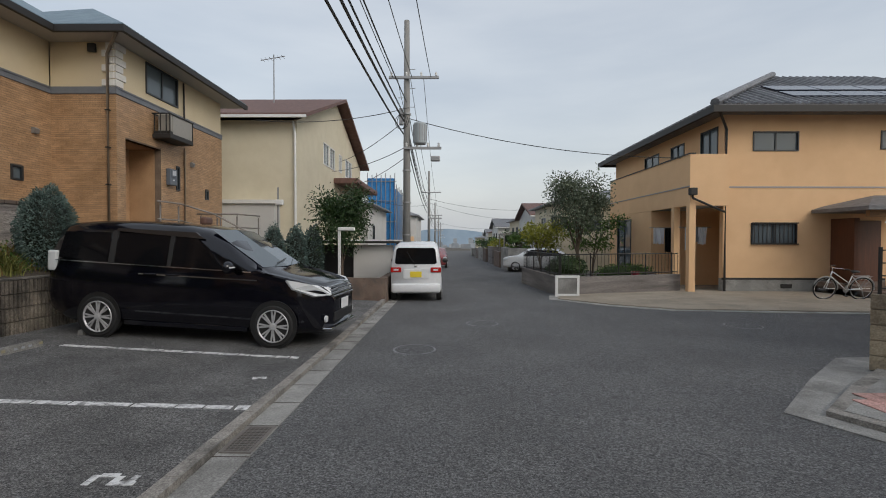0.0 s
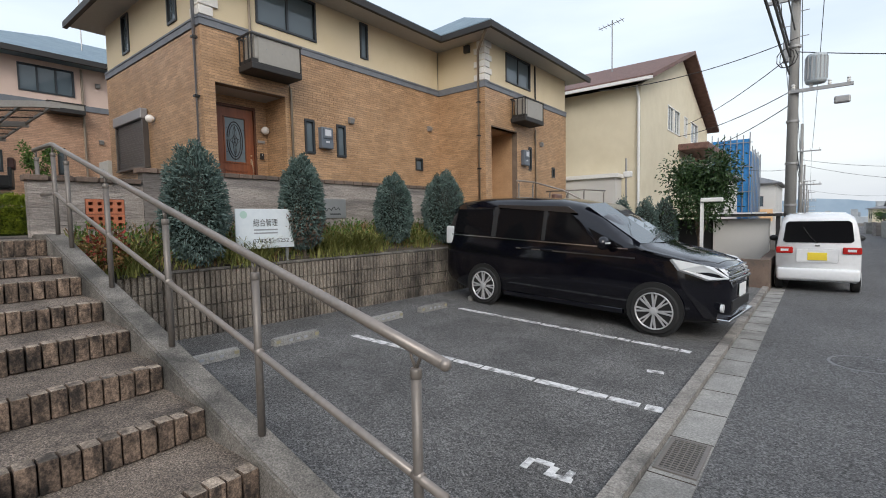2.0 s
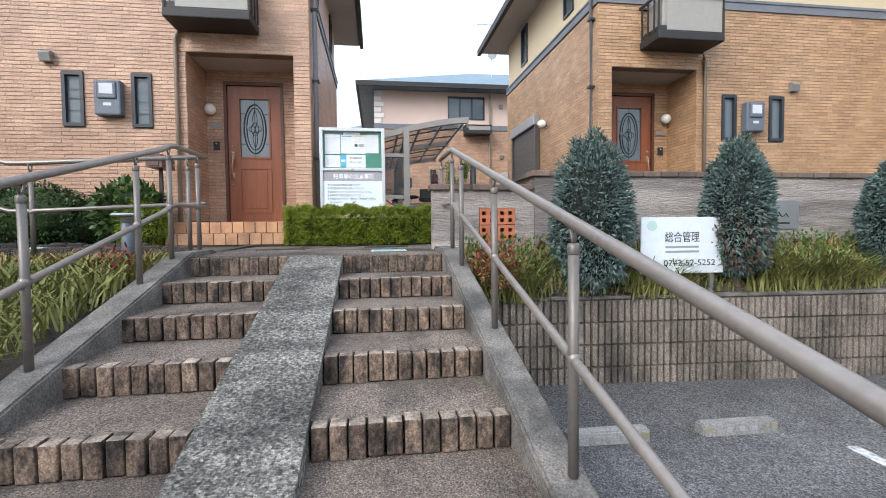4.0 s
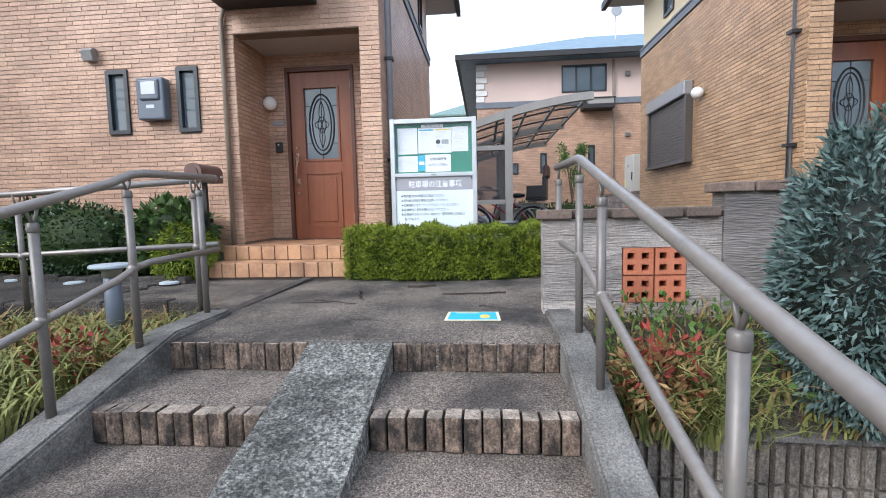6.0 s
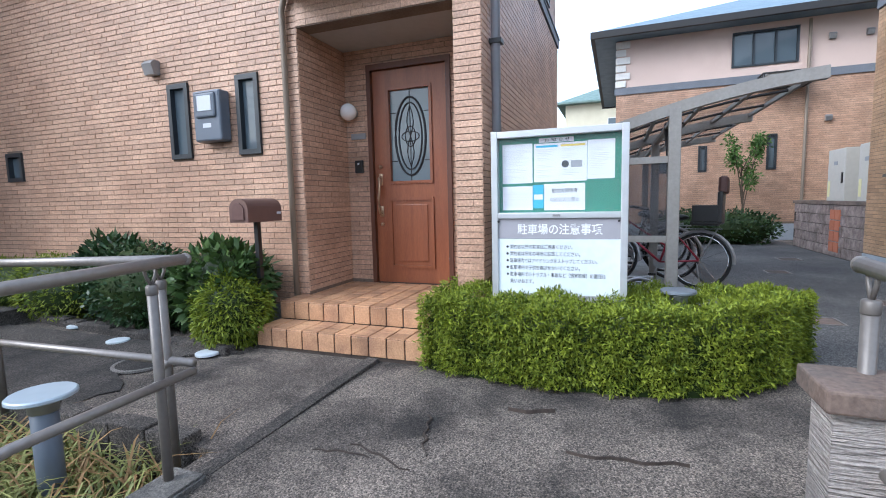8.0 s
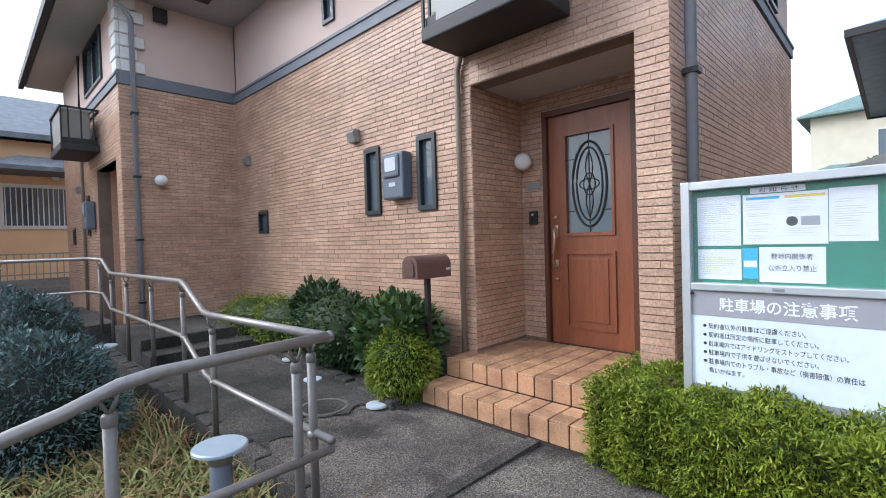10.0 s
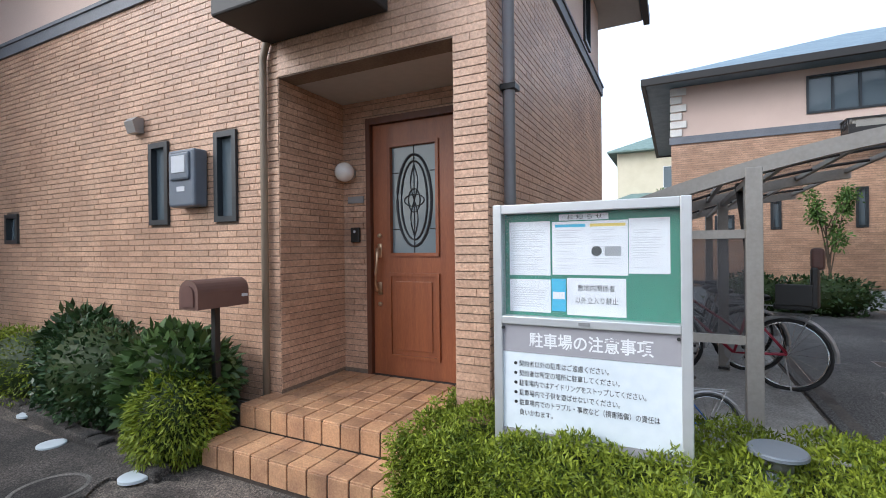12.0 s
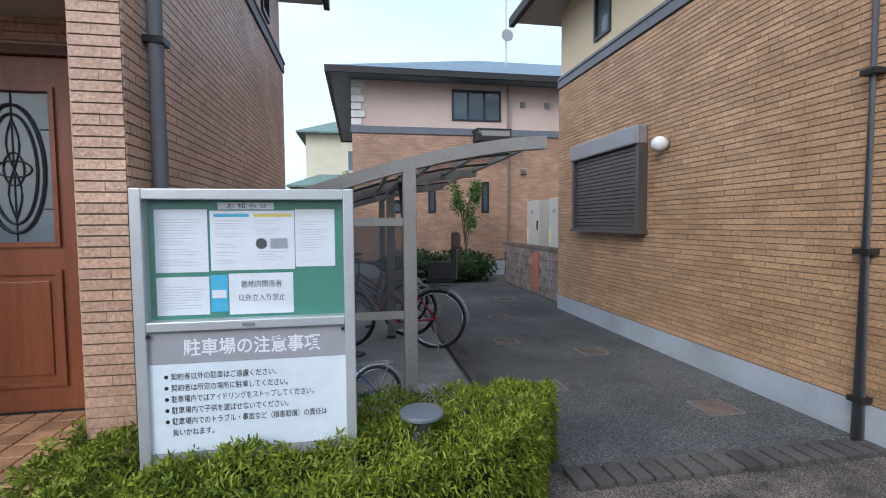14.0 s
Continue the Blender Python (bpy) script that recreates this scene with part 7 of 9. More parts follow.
front, rear = Vector((-2.55, 6.87)), Vector((-5.32, 7.13))
ang = math.degrees(math.atan2(rear.y - front.y, rear.x - front.x))
dirv = (rear - front).normalized()
side = Vector((-dirv.y, dirv.x))
# the near wheels stand on the line from front to rear; the body's middle lies beyond it
mid = front - dirv * 0.74 - side * 0.79
van.matrix_world = Matrix.Translation((mid.x, mid.y, lot_z(mid.x - 0.6, mid.y))) @ Matrix.Rotation(radians(ang), 4, "Z") @ Matrix.Rotation(radians(-1.9), 4, "Y")

# white kei van, seen from behind: its own x runs from tail (0) forward
kei = thing("kei_van", (0, 0, 0), "small white kei van parked at the kerb", "car", world_coords=False)
K_TOP = [(0, 1.45), (0.05, 1.60), (0.25, 1.70), (1.2, 1.74), (2.1, 1.69), (2.5, 1.5), (2.85, 1.1), (3.25, 0.98), (3.4, 0.75)]


def kei_section(x):
    top = lerp_table(K_TOP, x)
    w = lerp_table([(0, 0.70), (0.08, 0.735), (3.0, 0.735), (3.4, 0.6)], x)
    belt = min(1.0, top - 0.05)
    lean = 0.12 * max(0, min(1, (top - 1.0) / 0.7))
    return [(w * 0.93, 0.24), (w, 0.36), (w, belt - 0.05), (w * 0.985, belt), (w - lean * 0.6, belt + (top - belt) * 0.6), (w - lean - 0.01, top - 0.08), (w - lean - 0.12, top - 0.015), (0.02, top)]


part("body", loft(bmesh.new(), [(x, kei_section(x)) for x in sorted({*[t[0] for t in K_TOP], 0.12, 0.6, 3.0})]), CARWHITE, kei, smooth=True)
rw = bmesh.new()
prism(rw, [(-0.55, 1.08), (0.55, 1.08), (0.60, 1.12), (0.555, 1.50), (0.50, 1.545), (-0.50, 1.545), (-0.555, 1.50), (-0.60, 1.12)], 0, 0.02)
rw.transform(Matrix.Translation((-0.012, 0, 0)) @ Matrix(((0, 0, 1, 0), (1, 0, 0, 0), (0, 1, 0, 0), (0, 0, 0, 1))))
part("rear_window", rw, CARGLASS, kei)
part("bumper", boxed(-0.08, 0.1, -0.71, 0.71, 0.26, 0.52, bevel=0.05), CARWHITE, kei, smooth=True)
part("number_plate", boxed(-0.03, 0.0, -0.165, 0.165, 0.70, 0.865, bevel=0.004), PLATEY, kei, "yellow kei number plate")
part("plate_recess", boxed(-0.016, 0.0, -0.36, 0.36, 0.66, 0.94, bevel=0.02), CARWHITE, kei)
for y in (-1, 1):
    part("tail_light", boxed(-0.03, 0.10, y * 0.42, y * 0.725, 0.84, 0.985, bevel=0.02), LAMPRED, kei)
    part("lens", boxed(-0.034, -0.028, y * 0.50, y * 0.64, 0.89, 0.94), LAMPWHITE, kei)
    part("side_window", side_panel(bmesh.new(), [(0.35, 1.08), (2.3, 1.06), (2.1, 1.52), (0.35, 1.55)], lambda z, o=y: o * (0.735 - 0.11 * max(0, z - 1.0) / 0.5), y, 0.012), CARGLASS, kei)
    m = bmesh.new()
    sphere(m, (2.35, y * 0.86, 1.08), 0.1, (0.6, 1, 0.8), 10)
    part("mirror", m, BLACK, kei, smooth=True)
    for x in (0.45, 2.85):
        wheel_parts(kei, x, y * 0.665, 0.27, 0.15, 6, y)
part("wiper", sweep(bmesh.new(), [(-0.02, 0.0, 1.07), (-0.035, 0.12, 1.2), (-0.03, 0.25, 1.42)], 0.008, 5), BLACK, kei)
part("emblem", boxed(-0.02, 0.0, -0.04, 0.04, 1.0, 1.03), CHROME, kei)
kei.matrix_world = Matrix.Translation((-0.94, 13.35, road_z(0, 13.4))) @ Matrix.Rotation(radians(91), 4, "Z")


def far_car(at, turn, mat, label):
    """A plainer saloon for the far street."""
    c = thing("parked_car", (0, 0, 0), label, "car", world_coords=False)
    top = [(0, 0.75), (0.1, 0.88), (0.9, 1.0), (1.6, 1.42), (2.6, 1.48), (3.5, 1.40), (3.95, 1.05), (4.15, 0.8)]

    def sec(x):
        t = lerp_table(top, x)
        w = lerp_table([(0, 0.65), (0.3, 0.80), (3.8, 0.80), (4.15, 0.7)], x)
        b = min(0.93, t - 0.04)
        return [(w * 0.95, 0.24), (w, 0.4), (w, b - 0.04), (w * 0.98, b), (w - 0.2 * max(0, min(1, (t - 0.93) / 0.5)), t - 0.05), (0.4, t), (0.02, t + 0.01)]
    part("body", loft(bmesh.new(), [(x, sec(x)) for x in [t[0] for t in top]]), mat, c, smooth=True)
    for y in (-1, 1):
        part("side_window", side_panel(bmesh.new(), [(1.25, 0.97), (3.6, 0.97), (3.3, 1.33), (1.75, 1.36)], lambda z, o=y: o * (0.79 - 0.2 * (z - 0.93) / 0.5), y, 0.012), CARGLASS, c)
        part("headlight", boxed(0.02, 0.35, y * 0.5, y * 0.76, 0.70, 0.82, bevel=0.02), LAMPWHITE, c)
        for x in (0.8, 3.35):
            wheel_parts(c, x, y * 0.72, 0.30, 0.18, 5, y)
    c.matrix_world = Matrix.Translation(at) @ Matrix.Rotation(radians(turn), 4, "Z")


far_car((3.6, 30.3, road_z(0, 26)), -12, CARWHITE, "white hatchback nosing out of a driveway")
far_car((-0.9, 34.0, road_z(0, 34)), 90, plain("maroon_car_paint", (0.22, 0.05, 0.05), 0.25, 0, 0.6), "dark red car parked far along the street")

# ---------------------------------------------------------------- parking lot details
WORNYELLOW = plain("worn_reflector", (0.27, 0.24, 0.15), 0.5)


def whole_of(p):
    return abs(p.x) + abs(p.y)


def stripe(name, a, b, w, zf, mat, label, lift=0.004, group=""):
    a, b = Vector(a), Vector(b)
    d = (b - a).normalized()
    n = Vector((-d.y, d.x)) * w / 2
    bm = bmesh.new()
    s, whole, wear = 0.0, (b - a).length, random.Random(int(100 * whole_of(a)))
    while s < whole:
        e = min(whole, s + (wear.uniform(0.16, 0.42) if whole > 1 else whole))
        p, q = a + d * s, a + d * (e - (wear.uniform(0.012, 0.03) if whole > 1 else 0))
        k0, k1 = (n * wear.uniform(0.82, 1.05) for _ in range(2))
        prism(bm, [tuple(p - k0), tuple(q - k1), tuple(q + k0), tuple(p + k1)], lambda x, y: zf(x, y) - 0.01, lambda x, y: zf(x, y) + lift)
        s = e
    return solo(name, bm, mat, label, "road marking", group, kind="structure")


stripe("bay_line", (-5.47, 6.49), (-2.03, 6.32), 0.10, lot_z, WHITELINE, "worn white parking bay line")
stripe("bay_line", (-5.50, 4.27), (-2.05, 4.40), 0.10, lot_z, WHITELINE, "worn white parking bay line")
stripe("bay_mark", (-2.27, 5.33), (-2.12, 5.37), 0.09, lot_z, WHITELINE, "short white bay mark", group="bay marks")
stripe("bay_mark", (-2.03, 4.40), (-1.90, 4.41), 0.12, lot_z, WHITELINE, "short white bay mark", group="bay marks")
for k, (a, b) in enumerate((((-2.36, 2.95), (-2.36, 3.08)), ((-2.34, 3.08), (-2.22, 3.09)), ((-2.20, 2.96), (-2.20, 3.08)), ((-2.18, 2.98), (-2.06, 3.00)), ((-2.10, 3.02), (-2.10, 3.10)))):
    stripe("bay_number_mark", a, b, 0.05, lot_z, WHITELINE, "worn white painted bay number", group="bay number marks")
for x, y, rz in ((-5.82, 2.64, 1), (-5.82, 3.66, 1), (-5.78, 5.12, 2), (-5.74, 6.12, 3), (-5.72, 7.45, 3), (-5.72, 8.5, 3)):
    w = thing("wheel_stop", (0, 0, 0), "pale concrete wheel stop with yellow reflectors", "wheel stop", "wheel stops", world_coords=False)
    bm = bmesh.new()
    extrude_xz(bm, [(-0.065, -0.03), (0.065, -0.03), (0.05, 0.085), (-0.05, 0.085)], -0.30, 0.30)
    bmesh.ops.bevel(bm, geom=list(bm.edges), offset=0.012, segments=2, affect="EDGES")
    part("block", bm, CONCRETE, w)
    for yy in (-0.26, 0.26):
        part("reflector", boxed(0.03, 0.060, yy - 0.025, yy + 0.025, 0.03, 0.065), WORNYELLOW, w)
    for yy in (-0.1, 0.0, 0.1):
        part("recess", boxed(0.03, 0.0615, yy - 0.022, yy + 0.022, 0.028, 0.056), INKGREY, w)
    w.matrix_world = Matrix.Translation((x, y, lot_z(x, y))) @ Matrix.Rotation(radians(-rz), 4, "Z")
# grate in the gutter
gr = thing("drain_grate", (-1.55, 3.72, road_z(0, 3.7)), "steel drain grate in the concrete gutter", "grate")
gz = road_z(0, 3.72)
part("frame", ring_box(bmesh.new(), -1.735, -1.49, 3.46, 3.98, gz - 0.03, gz + 0.014, 0.025), POSTMETAL, gr)
# Solid black slab between the bars: the drain's shade as colour.
part("pit", boxed(-1.715, -1.51, 3.48, 3.96, gz - 0.02, gz + 0.008), BLACK, gr)
for k in range(15):
    part("bar", boxed(-1.712, -1.513, 3.50 + 0.0315 * k, 3.512 + 0.0315 * k, gz, gz + 0.012), POSTMETAL, gr)
for k in range(5):
    part("bar", boxed(-1.69 + 0.038 * k, -1.683 + 0.038 * k, 3.495, 3.955, gz, gz + 0.0115), POSTMETAL, gr)
gr.rotation_euler = (-0.016, 0, 0)
gr.location.z += 0.004
gj = bmesh.new()
for k in range(60):
    y = -5.0 + 0.6 * k
    prism(gj, [(-1.75, y), (-1.75, y + 0.008), (-1.482, y + 0.008), (-1.482, y)], lambda x, y: road_z(x, y) - 0.1, lambda x, y: road_z(x, y) + 0.011)
part("joint", gj, TILEJOINT, gutter_strip, kind="stuff")
for x, y, r in ((-0.52, 7.08, 0.33), (0.69, 9.53, 0.33), (5.93, 9.4, 0.35), (3.95, 3.95, 0.18)):
    z = road_z(x, y)
    m = thing("manhole_cover", (x, y, z), "round worn iron manhole cover in the asphalt", "manhole cover", "manhole covers", world_coords=False)
    part("ring", lathe(bmesh.new(), [(r, -0.01), (r, 0.005), (r - 0.03, 0.006), (r - 0.03, -0.01)], n=32), GREYTILE, m)
    part("lid", lathe(bmesh.new(), [(r - 0.035, -0.01), (r - 0.035, 0.004), (0.01, 0.005)], n=32), ASPHALT, m)

# ---------------------------------------------------------------- pavement corner across the street
isl = thing("pavement", (4.5, 4.5, -0.15), "raised pavement corner with kerb stones and pink pavers", "pavement", kind="structure")


def isl_z(x, y):
    return road_z(x, y) + 0.014


part("slab", prism(bmesh.new(), [(3.18, 4.42), (3.62, 3.55), (4.6, 2.2), (6.5, 0.8), (30, 0.8), (30, 6.9), (6.6, 6.75), (5.5, 6.64), (4.3, 5.55)], lambda x, y: road_z(x, y) - 0.1, isl_z), CONCRETE, isl)
corner = [(3.50, 4.32), (3.85, 3.62), (4.75, 2.4), (6.6, 1.1), (30, 1.1), (30, 6.2), (5.75, 6.15), (4.5, 5.2)]
part("edge_course", prism(bmesh.new(), corner, isl_z, lambda x, y: isl_z(x, y) + 0.05), KERB, isl)
inner_edge = [(3.66, 4.31), (3.97, 3.70), (4.84, 2.52), (6.66, 1.24), (30, 1.24), (30, 6.06), (5.80, 6.01), (4.58, 5.07)]
part("inner_slab", prism(bmesh.new(), inner_edge, isl_z, lambda x, y: isl_z(x, y) + 0.056), CONCRETE, isl)
rngp = random.Random(3)
pv = bmesh.new()
for i in range(34):
    for j in range(16):
        x, y = 3.8 + 0.2 * i * 0.9, 2.3 + 0.21 * j
        if x - 3.80 > abs(y - 4.25) * 0.80 and y < 4.75:
            part_z = isl_z(x, y) + 0.054
            box(pv, x, x + 0.172, y, y + 0.202, part_z, part_z + 0.010)
part("paver", pv, PINKPAVE, isl, "pink concrete pavers", kind="stuff")
cw = thing("block_wall", (5.9, 5.4, -0.1), "stained concrete block wall at the pavement corner", "wall", kind="structure")
cd = Vector((0.69, -0.724)).normalized()
CBLOCK = surf("stained_block", (0.22, 0.175, 0.11), (0.46, 0.39, 0.28), 5, 0.93, 1.0, 50, (0.075, 0.062, 0.05), 2.2, 0.8, piece=0.15, depth=0.01)
cb_me = finish("block", boxed(0.004, 0.392, -0.06, 0.06, 0.004, 0.19, bevel=0.008), CBLOCK)
for row in range(5):
    for i in range(7):
        p = Vector((5.36, 5.96)) + cd * (0.396 * i + (0.198 if row % 2 else 0))
        o = new("block", cb_me)
        o.parent = cw
        o.location = Vector((p.x, p.y, -0.14 + 0.194 * row)) - base_of(cw)
        o.rotation_euler = (0, 0, math.atan2(cd.y, cd.x))
half_me = finish("block", boxed(0.004, 0.192, -0.06, 0.06, 0.004, 0.19, bevel=0.008), CBLOCK)
for row in (1, 3):
    o = new("block", half_me)
    o.parent = cw
    o.location = Vector((5.36, 5.96, -0.14 + 0.194 * row)) - base_of(cw)
    o.rotation_euler = (0, 0, math.atan2(cd.y, cd.x))
mf = thing("fence", (6.2, 5.1, 0.83), "black wire mesh fence on the block wall", "fence")
for i in range(29):
    p = Vector((5.42, 5.90)) + cd * 0.09 * i
    part("bar", sweep(bmesh.new(), [(p.x, p.y, 0.81), (p.x, p.y, 1.42)], 0.022 if i % 10 == 0 else 0.006, 5), BLACK, mf)
for z in (0.90, 1.06, 1.22, 1.38):
    a_, b_ = Vector((5.42, 5.90)), Vector((5.42, 5.90)) + cd * 2.52
    part("rail", sweep(bmesh.new(), [(a_.x, a_.y, z), (b_.x, b_.y, z)], 0.008, 5), BLACK, mf)
cc = thing("sheet_canopy", (7.6, 6.4, 0), "white sheet canopy with hanging side sheets behind the fence", "canopy")
part("top_sheet", prism(bmesh.new(), [(6.25, 6.75), (9.2, 4.2), (10.2, 5.6), (7.4, 7.9)], lambda x, y: 1.74 + 0.18 * (x - 6.2), lambda x, y: 1.75 + 0.18 * (x - 6.2)), PAPER, cc)
for i in range(5):
    a_, b_ = Vector((6.3 + 0.58 * i, 6.7 - 0.5 * i)), Vector((6.82 + 0.58 * i, 6.25 - 0.5 * i))
    part("side_sheet", prism(bmesh.new(), [tuple(a_), tuple(b_), (b_.x + 0.01, b_.y + 0.01), (a_.x + 0.01, a_.y + 0.01)], 1.38, lambda x, y: 1.74 + 0.18 * (x - 6.2)), PAPER, cc)
    part("post", sweep(bmesh.new(), [(a_.x, a_.y, -0.1), (a_.x, a_.y, 1.74 + 0.18 * (a_.x - 6.2))], 0.025, 6), METAL, cc)

# ---------------------------------------------------------------- peach house across the junction
def roof_courses(parent, bm_roof, mat):
    return part("roof", bm_roof, mat, parent)


HX, HY, HB = 9.7, 16.6, -0.36
ph = thing("house", (HX + 4, HY + 4, HB), "two-storey peach rendered house with grey tiled roof and solar panels", "house")
ph_low = [(10.69, 12.30, 1.37, 2.11)]
ph_up = [(10.71, 12.31, 4.64, 5.33), (15.16, 15.86, 4.70, 5.36), (17.0, 17.7, 4.70, 5.36)]
part("wall", wall(bmesh.new(), "y", HY, 0.2, HX, 24, 0.16, 5.92, ph_low + ph_up), ORANGEWALL, ph)
part("foundation", boxed(HX - 0.01, 24, HY - 0.012, HY + 0.2, HB - 0.1, 0.14), CONCRETE, ph)
part("string_course", boxed(HX - 0.02, 24, HY - 0.02, HY, 3.35, 3.40), plain("grey_string", (0.35, 0.33, 0.33), 0.6), ph)
part("base_course", boxed(HX - 0.02, 24, HY - 0.02, HY, 0.10, 0.17), FASCIA, ph)
w_up = [(16.95, 18.1, 4.55, 5.6), (19.35, 20.5, 4.7, 5.5), (21.65, 23.2, 4.75, 5.5)]
part("side_wall", wall(bmesh.new(), "x", HX, 0.2, HY + 0.2, 27, 3.0, 5.92, w_up), ORANGEWALL, ph)
part("side_wall", wall(bmesh.new(), "x", HX - 1.35, 0.2, 19.3, 24.2, HB, 2.69, [(21.4, 23.1, 0.25, 2.45)]), ORANGEWALL, ph)
part("side_wall", boxed(HX, HX + 0.2, 24.2, 27, HB, 3.0), ORANGEWALL, ph)
part("recess_wall", boxed(HX + 1.6, HX + 1.8, HY + 0.2, 19.5, HB, 3.0), ORANGEWALL, ph)
part("recess_wall", boxed(HX - 1.15, HX + 1.6, 19.3, 19.5, HB, 2.69), ORANGEWALL, ph)
part("back_wall", boxed(HX, 24, 27, 27.2, HB, 5.92), ORANGEWALL, ph)
bal = bmesh.new()
box(bal, HX - 1.35, HX - 1.2, HY - 0.35, 24.2, 2.70, 4.48)
box(bal, HX - 1.2, HX - 0.001, HY - 0.35, HY - 0.2, 2.70, 4.48)
box(bal, HX - 1.2, HX - 0.001, 24.05, 24.2, 2.70, 4.48)
part("balcony", bal, ORANGEWALL, ph, "rendered solid balcony")
part("balcony_floor", boxed(HX - 1.2, HX, HY - 0.2, 24.05, 2.70, 2.85), SOFFIT, ph)
part("balcony_cap", boxed(HX - 1.38, HX - 1.17, HY - 0.38, 24.22, 4.48, 4.52), FASCIA, ph)
part("balcony_line", boxed(HX - 1.37, HX - 1.352, HY - 0.37, 24.2, 3.35, 3.39), plain("grey_string", (0.35, 0.33, 0.33), 0.6), ph)
for x, y in ((HX - 1.24, HY - 0.24), (HX - 1.24, HY + 0.86)):
    part("column", boxed(x - 0.11, x + 0.11, y - 0.10, y + 0.12, HB, 2.70), ORANGEWALL, ph)
for h in ph_low + ph_up:
    window(ph, "y", HY, -1, *h, sashes=2, curtain=True)
for h in w_up:
    window(ph, "x", HX, -1, *h, sashes=2)
window(ph, "x", HX - 1.35, -1, 21.4, 23.1, 0.25, 2.45, sashes=2)
gl = bmesh.new()
for k in range(11):
    box(gl, 10.75 + k * 0.148, 10.77 + k * 0.148, HY - 0.09, HY - 0.07, 1.37, 2.11)
box(gl, 10.68, 12.31, HY - 0.095, HY - 0.065, 1.35, 1.39)
box(gl, 10.68, 12.31, HY - 0.095, HY - 0.065, 2.09, 2.13)
part("window_grille", gl, FASCIA, ph)
part("roof", hip_roof(bmesh.new(), HX, 24, HY, 27, 5.92, 3.1, 0.75), GREYTILE, ph)
# roof tile courses
rt = bmesh.new()
for k in range(26):
    t = k / 26
    z = 6.05 + 2.95 * t
    ins = (5.2 + 0.75) * t
    box(rt, HX - 0.75 + ins, 24.75 - ins, HY - 0.76 + ins * 1.0, HY - 0.72 + ins, z, z + 0.035)
    box(rt, HX - 0.76 + ins, HX - 0.72 + ins, HY - 0.72 + ins, 27.7 - ins, z, z + 0.035)
part("tile_course", rt, GREYTILE, ph, kind="stuff")
rolls = bmesh.new()
for k in range(50):
    x = HX - 0.6 + 0.305 * k
    up = min(5.7, x - HX + 0.75, 24.75 - x)
    if up > 0.4:
        sweep(rolls, [(x, HY - 0.76, 6.075), (x, HY - 0.75 + up, 6.075 + up * 2.98 / 5.95)], 0.062, 6)
for k in range(36):
    y = HY - 0.6 + 0.305 * k
    up = min(5.7, y - HY + 0.75, 27.75 - y)
    if up > 0.4:
        sweep(rolls, [(HX - 0.76, y, 6.075), (HX - 0.75 + up, y, 6.075 + up * 2.98 / 5.95)], 0.062, 6)
part("tile_roll", rolls, GREYTILE, ph, "rows of grey roll tiles", kind="stuff")
part("hip_ridge", sweep(bmesh.new(), [(HX - 0.78, HY - 0.78, 6.12), (HX + 5.2, HY + 5.2, 9.12)], 0.15, 8), GREYTILE, ph, "mortared hip ridge")
part("gutter", ring_box(bmesh.new(), HX - 0.85, 24.85, HY - 0.85, 27.85, 5.80, 6.03, 0.12), FASCIA, ph)
SOLAR = plain("solar_panel", (0.02, 0.025, 0.045), 0.12, 0.3)
for i in range(5):
    for j in range(2):
        q = boxed(-0.86, 0.86, -0.46, 0.46, 0.06, 0.10, bevel=0.004)
        q.transform(Matrix.Translation((13.2 + i * 1.78, HY + 0.75 + j * 0.98, 6.80 + j * 0.52)) @ Matrix.Rotation(math.atan2(2.98, 5.95), 4, "X"))
        part("solar_panel", q, SOLAR, ph)
pp = sweep(bmesh.new(), [(HX + 0.05, HY - 0.06, HB), (HX + 0.05, HY - 0.06, 5.4), (HX - 0.3, HY - 0.4, 5.7), (HX - 0.6, HY - 0.75, 5.88)], 0.045, 8)
part("rain_pipe", pp, FASCIA, ph)
pp = sweep(bmesh.new(), [(HX - 1.3, HY - 0.45, 3.1), (HX - 1.3, HY - 0.45, 2.95), (HX - 0.6, HY - 0.42, 2.65), (HX, HY - 0.1, 2.5)], 0.04, 8)
part("rain_pipe", pp, FASCIA, ph)
part("hopper", boxed(HX - 1.42, HX - 1.18, HY - 0.55, HY - 0.36, 3.05, 3.3, bevel=0.02), FASCIA, ph)
# entrance canopy
part("porch_roof", hip_roof(bmesh.new(), 13.25, 15.5, HY - 1.8, HY - 0.05, 2.45, 0.55, 0.45), GREYTILE, ph)
part("porch_beam", boxed(13.1, 15.65, HY - 1.95, HY - 1.8, 2.25, 2.45), plain("porch_wood", (0.30, 0.17, 0.085), 0.7), ph)
part("porch_post", boxed(13.9, 14.15, HY - 1.9, HY - 1.65, HB, 2.25), ORANGEWALL, ph)
part("porch_door", boxed(14.3, 15.2, HY - 0.06, HY - 0.01, HB + 0.35, 2.2, bevel=0.01), DOORDARK, ph)
part("porch_panel", boxed(13.45, 13.62, HY - 1.0, HY - 0.05, HB, 2.25), DOORDARK, ph)
for k in range(3):
    part("porch_step", boxed(12.9, 18, HY - 2.6 + 0.35 * k, HY - 0.05, HB, HB + 0.14 * (k + 1), bevel=0.01), CAPBRICK, ph)
part("air_vent", boxed(12.0 - 0.25, 12.0 + 0.15, HY - 0.02, HY - 0.005, -0.2, -0.05), FASCIA, ph)
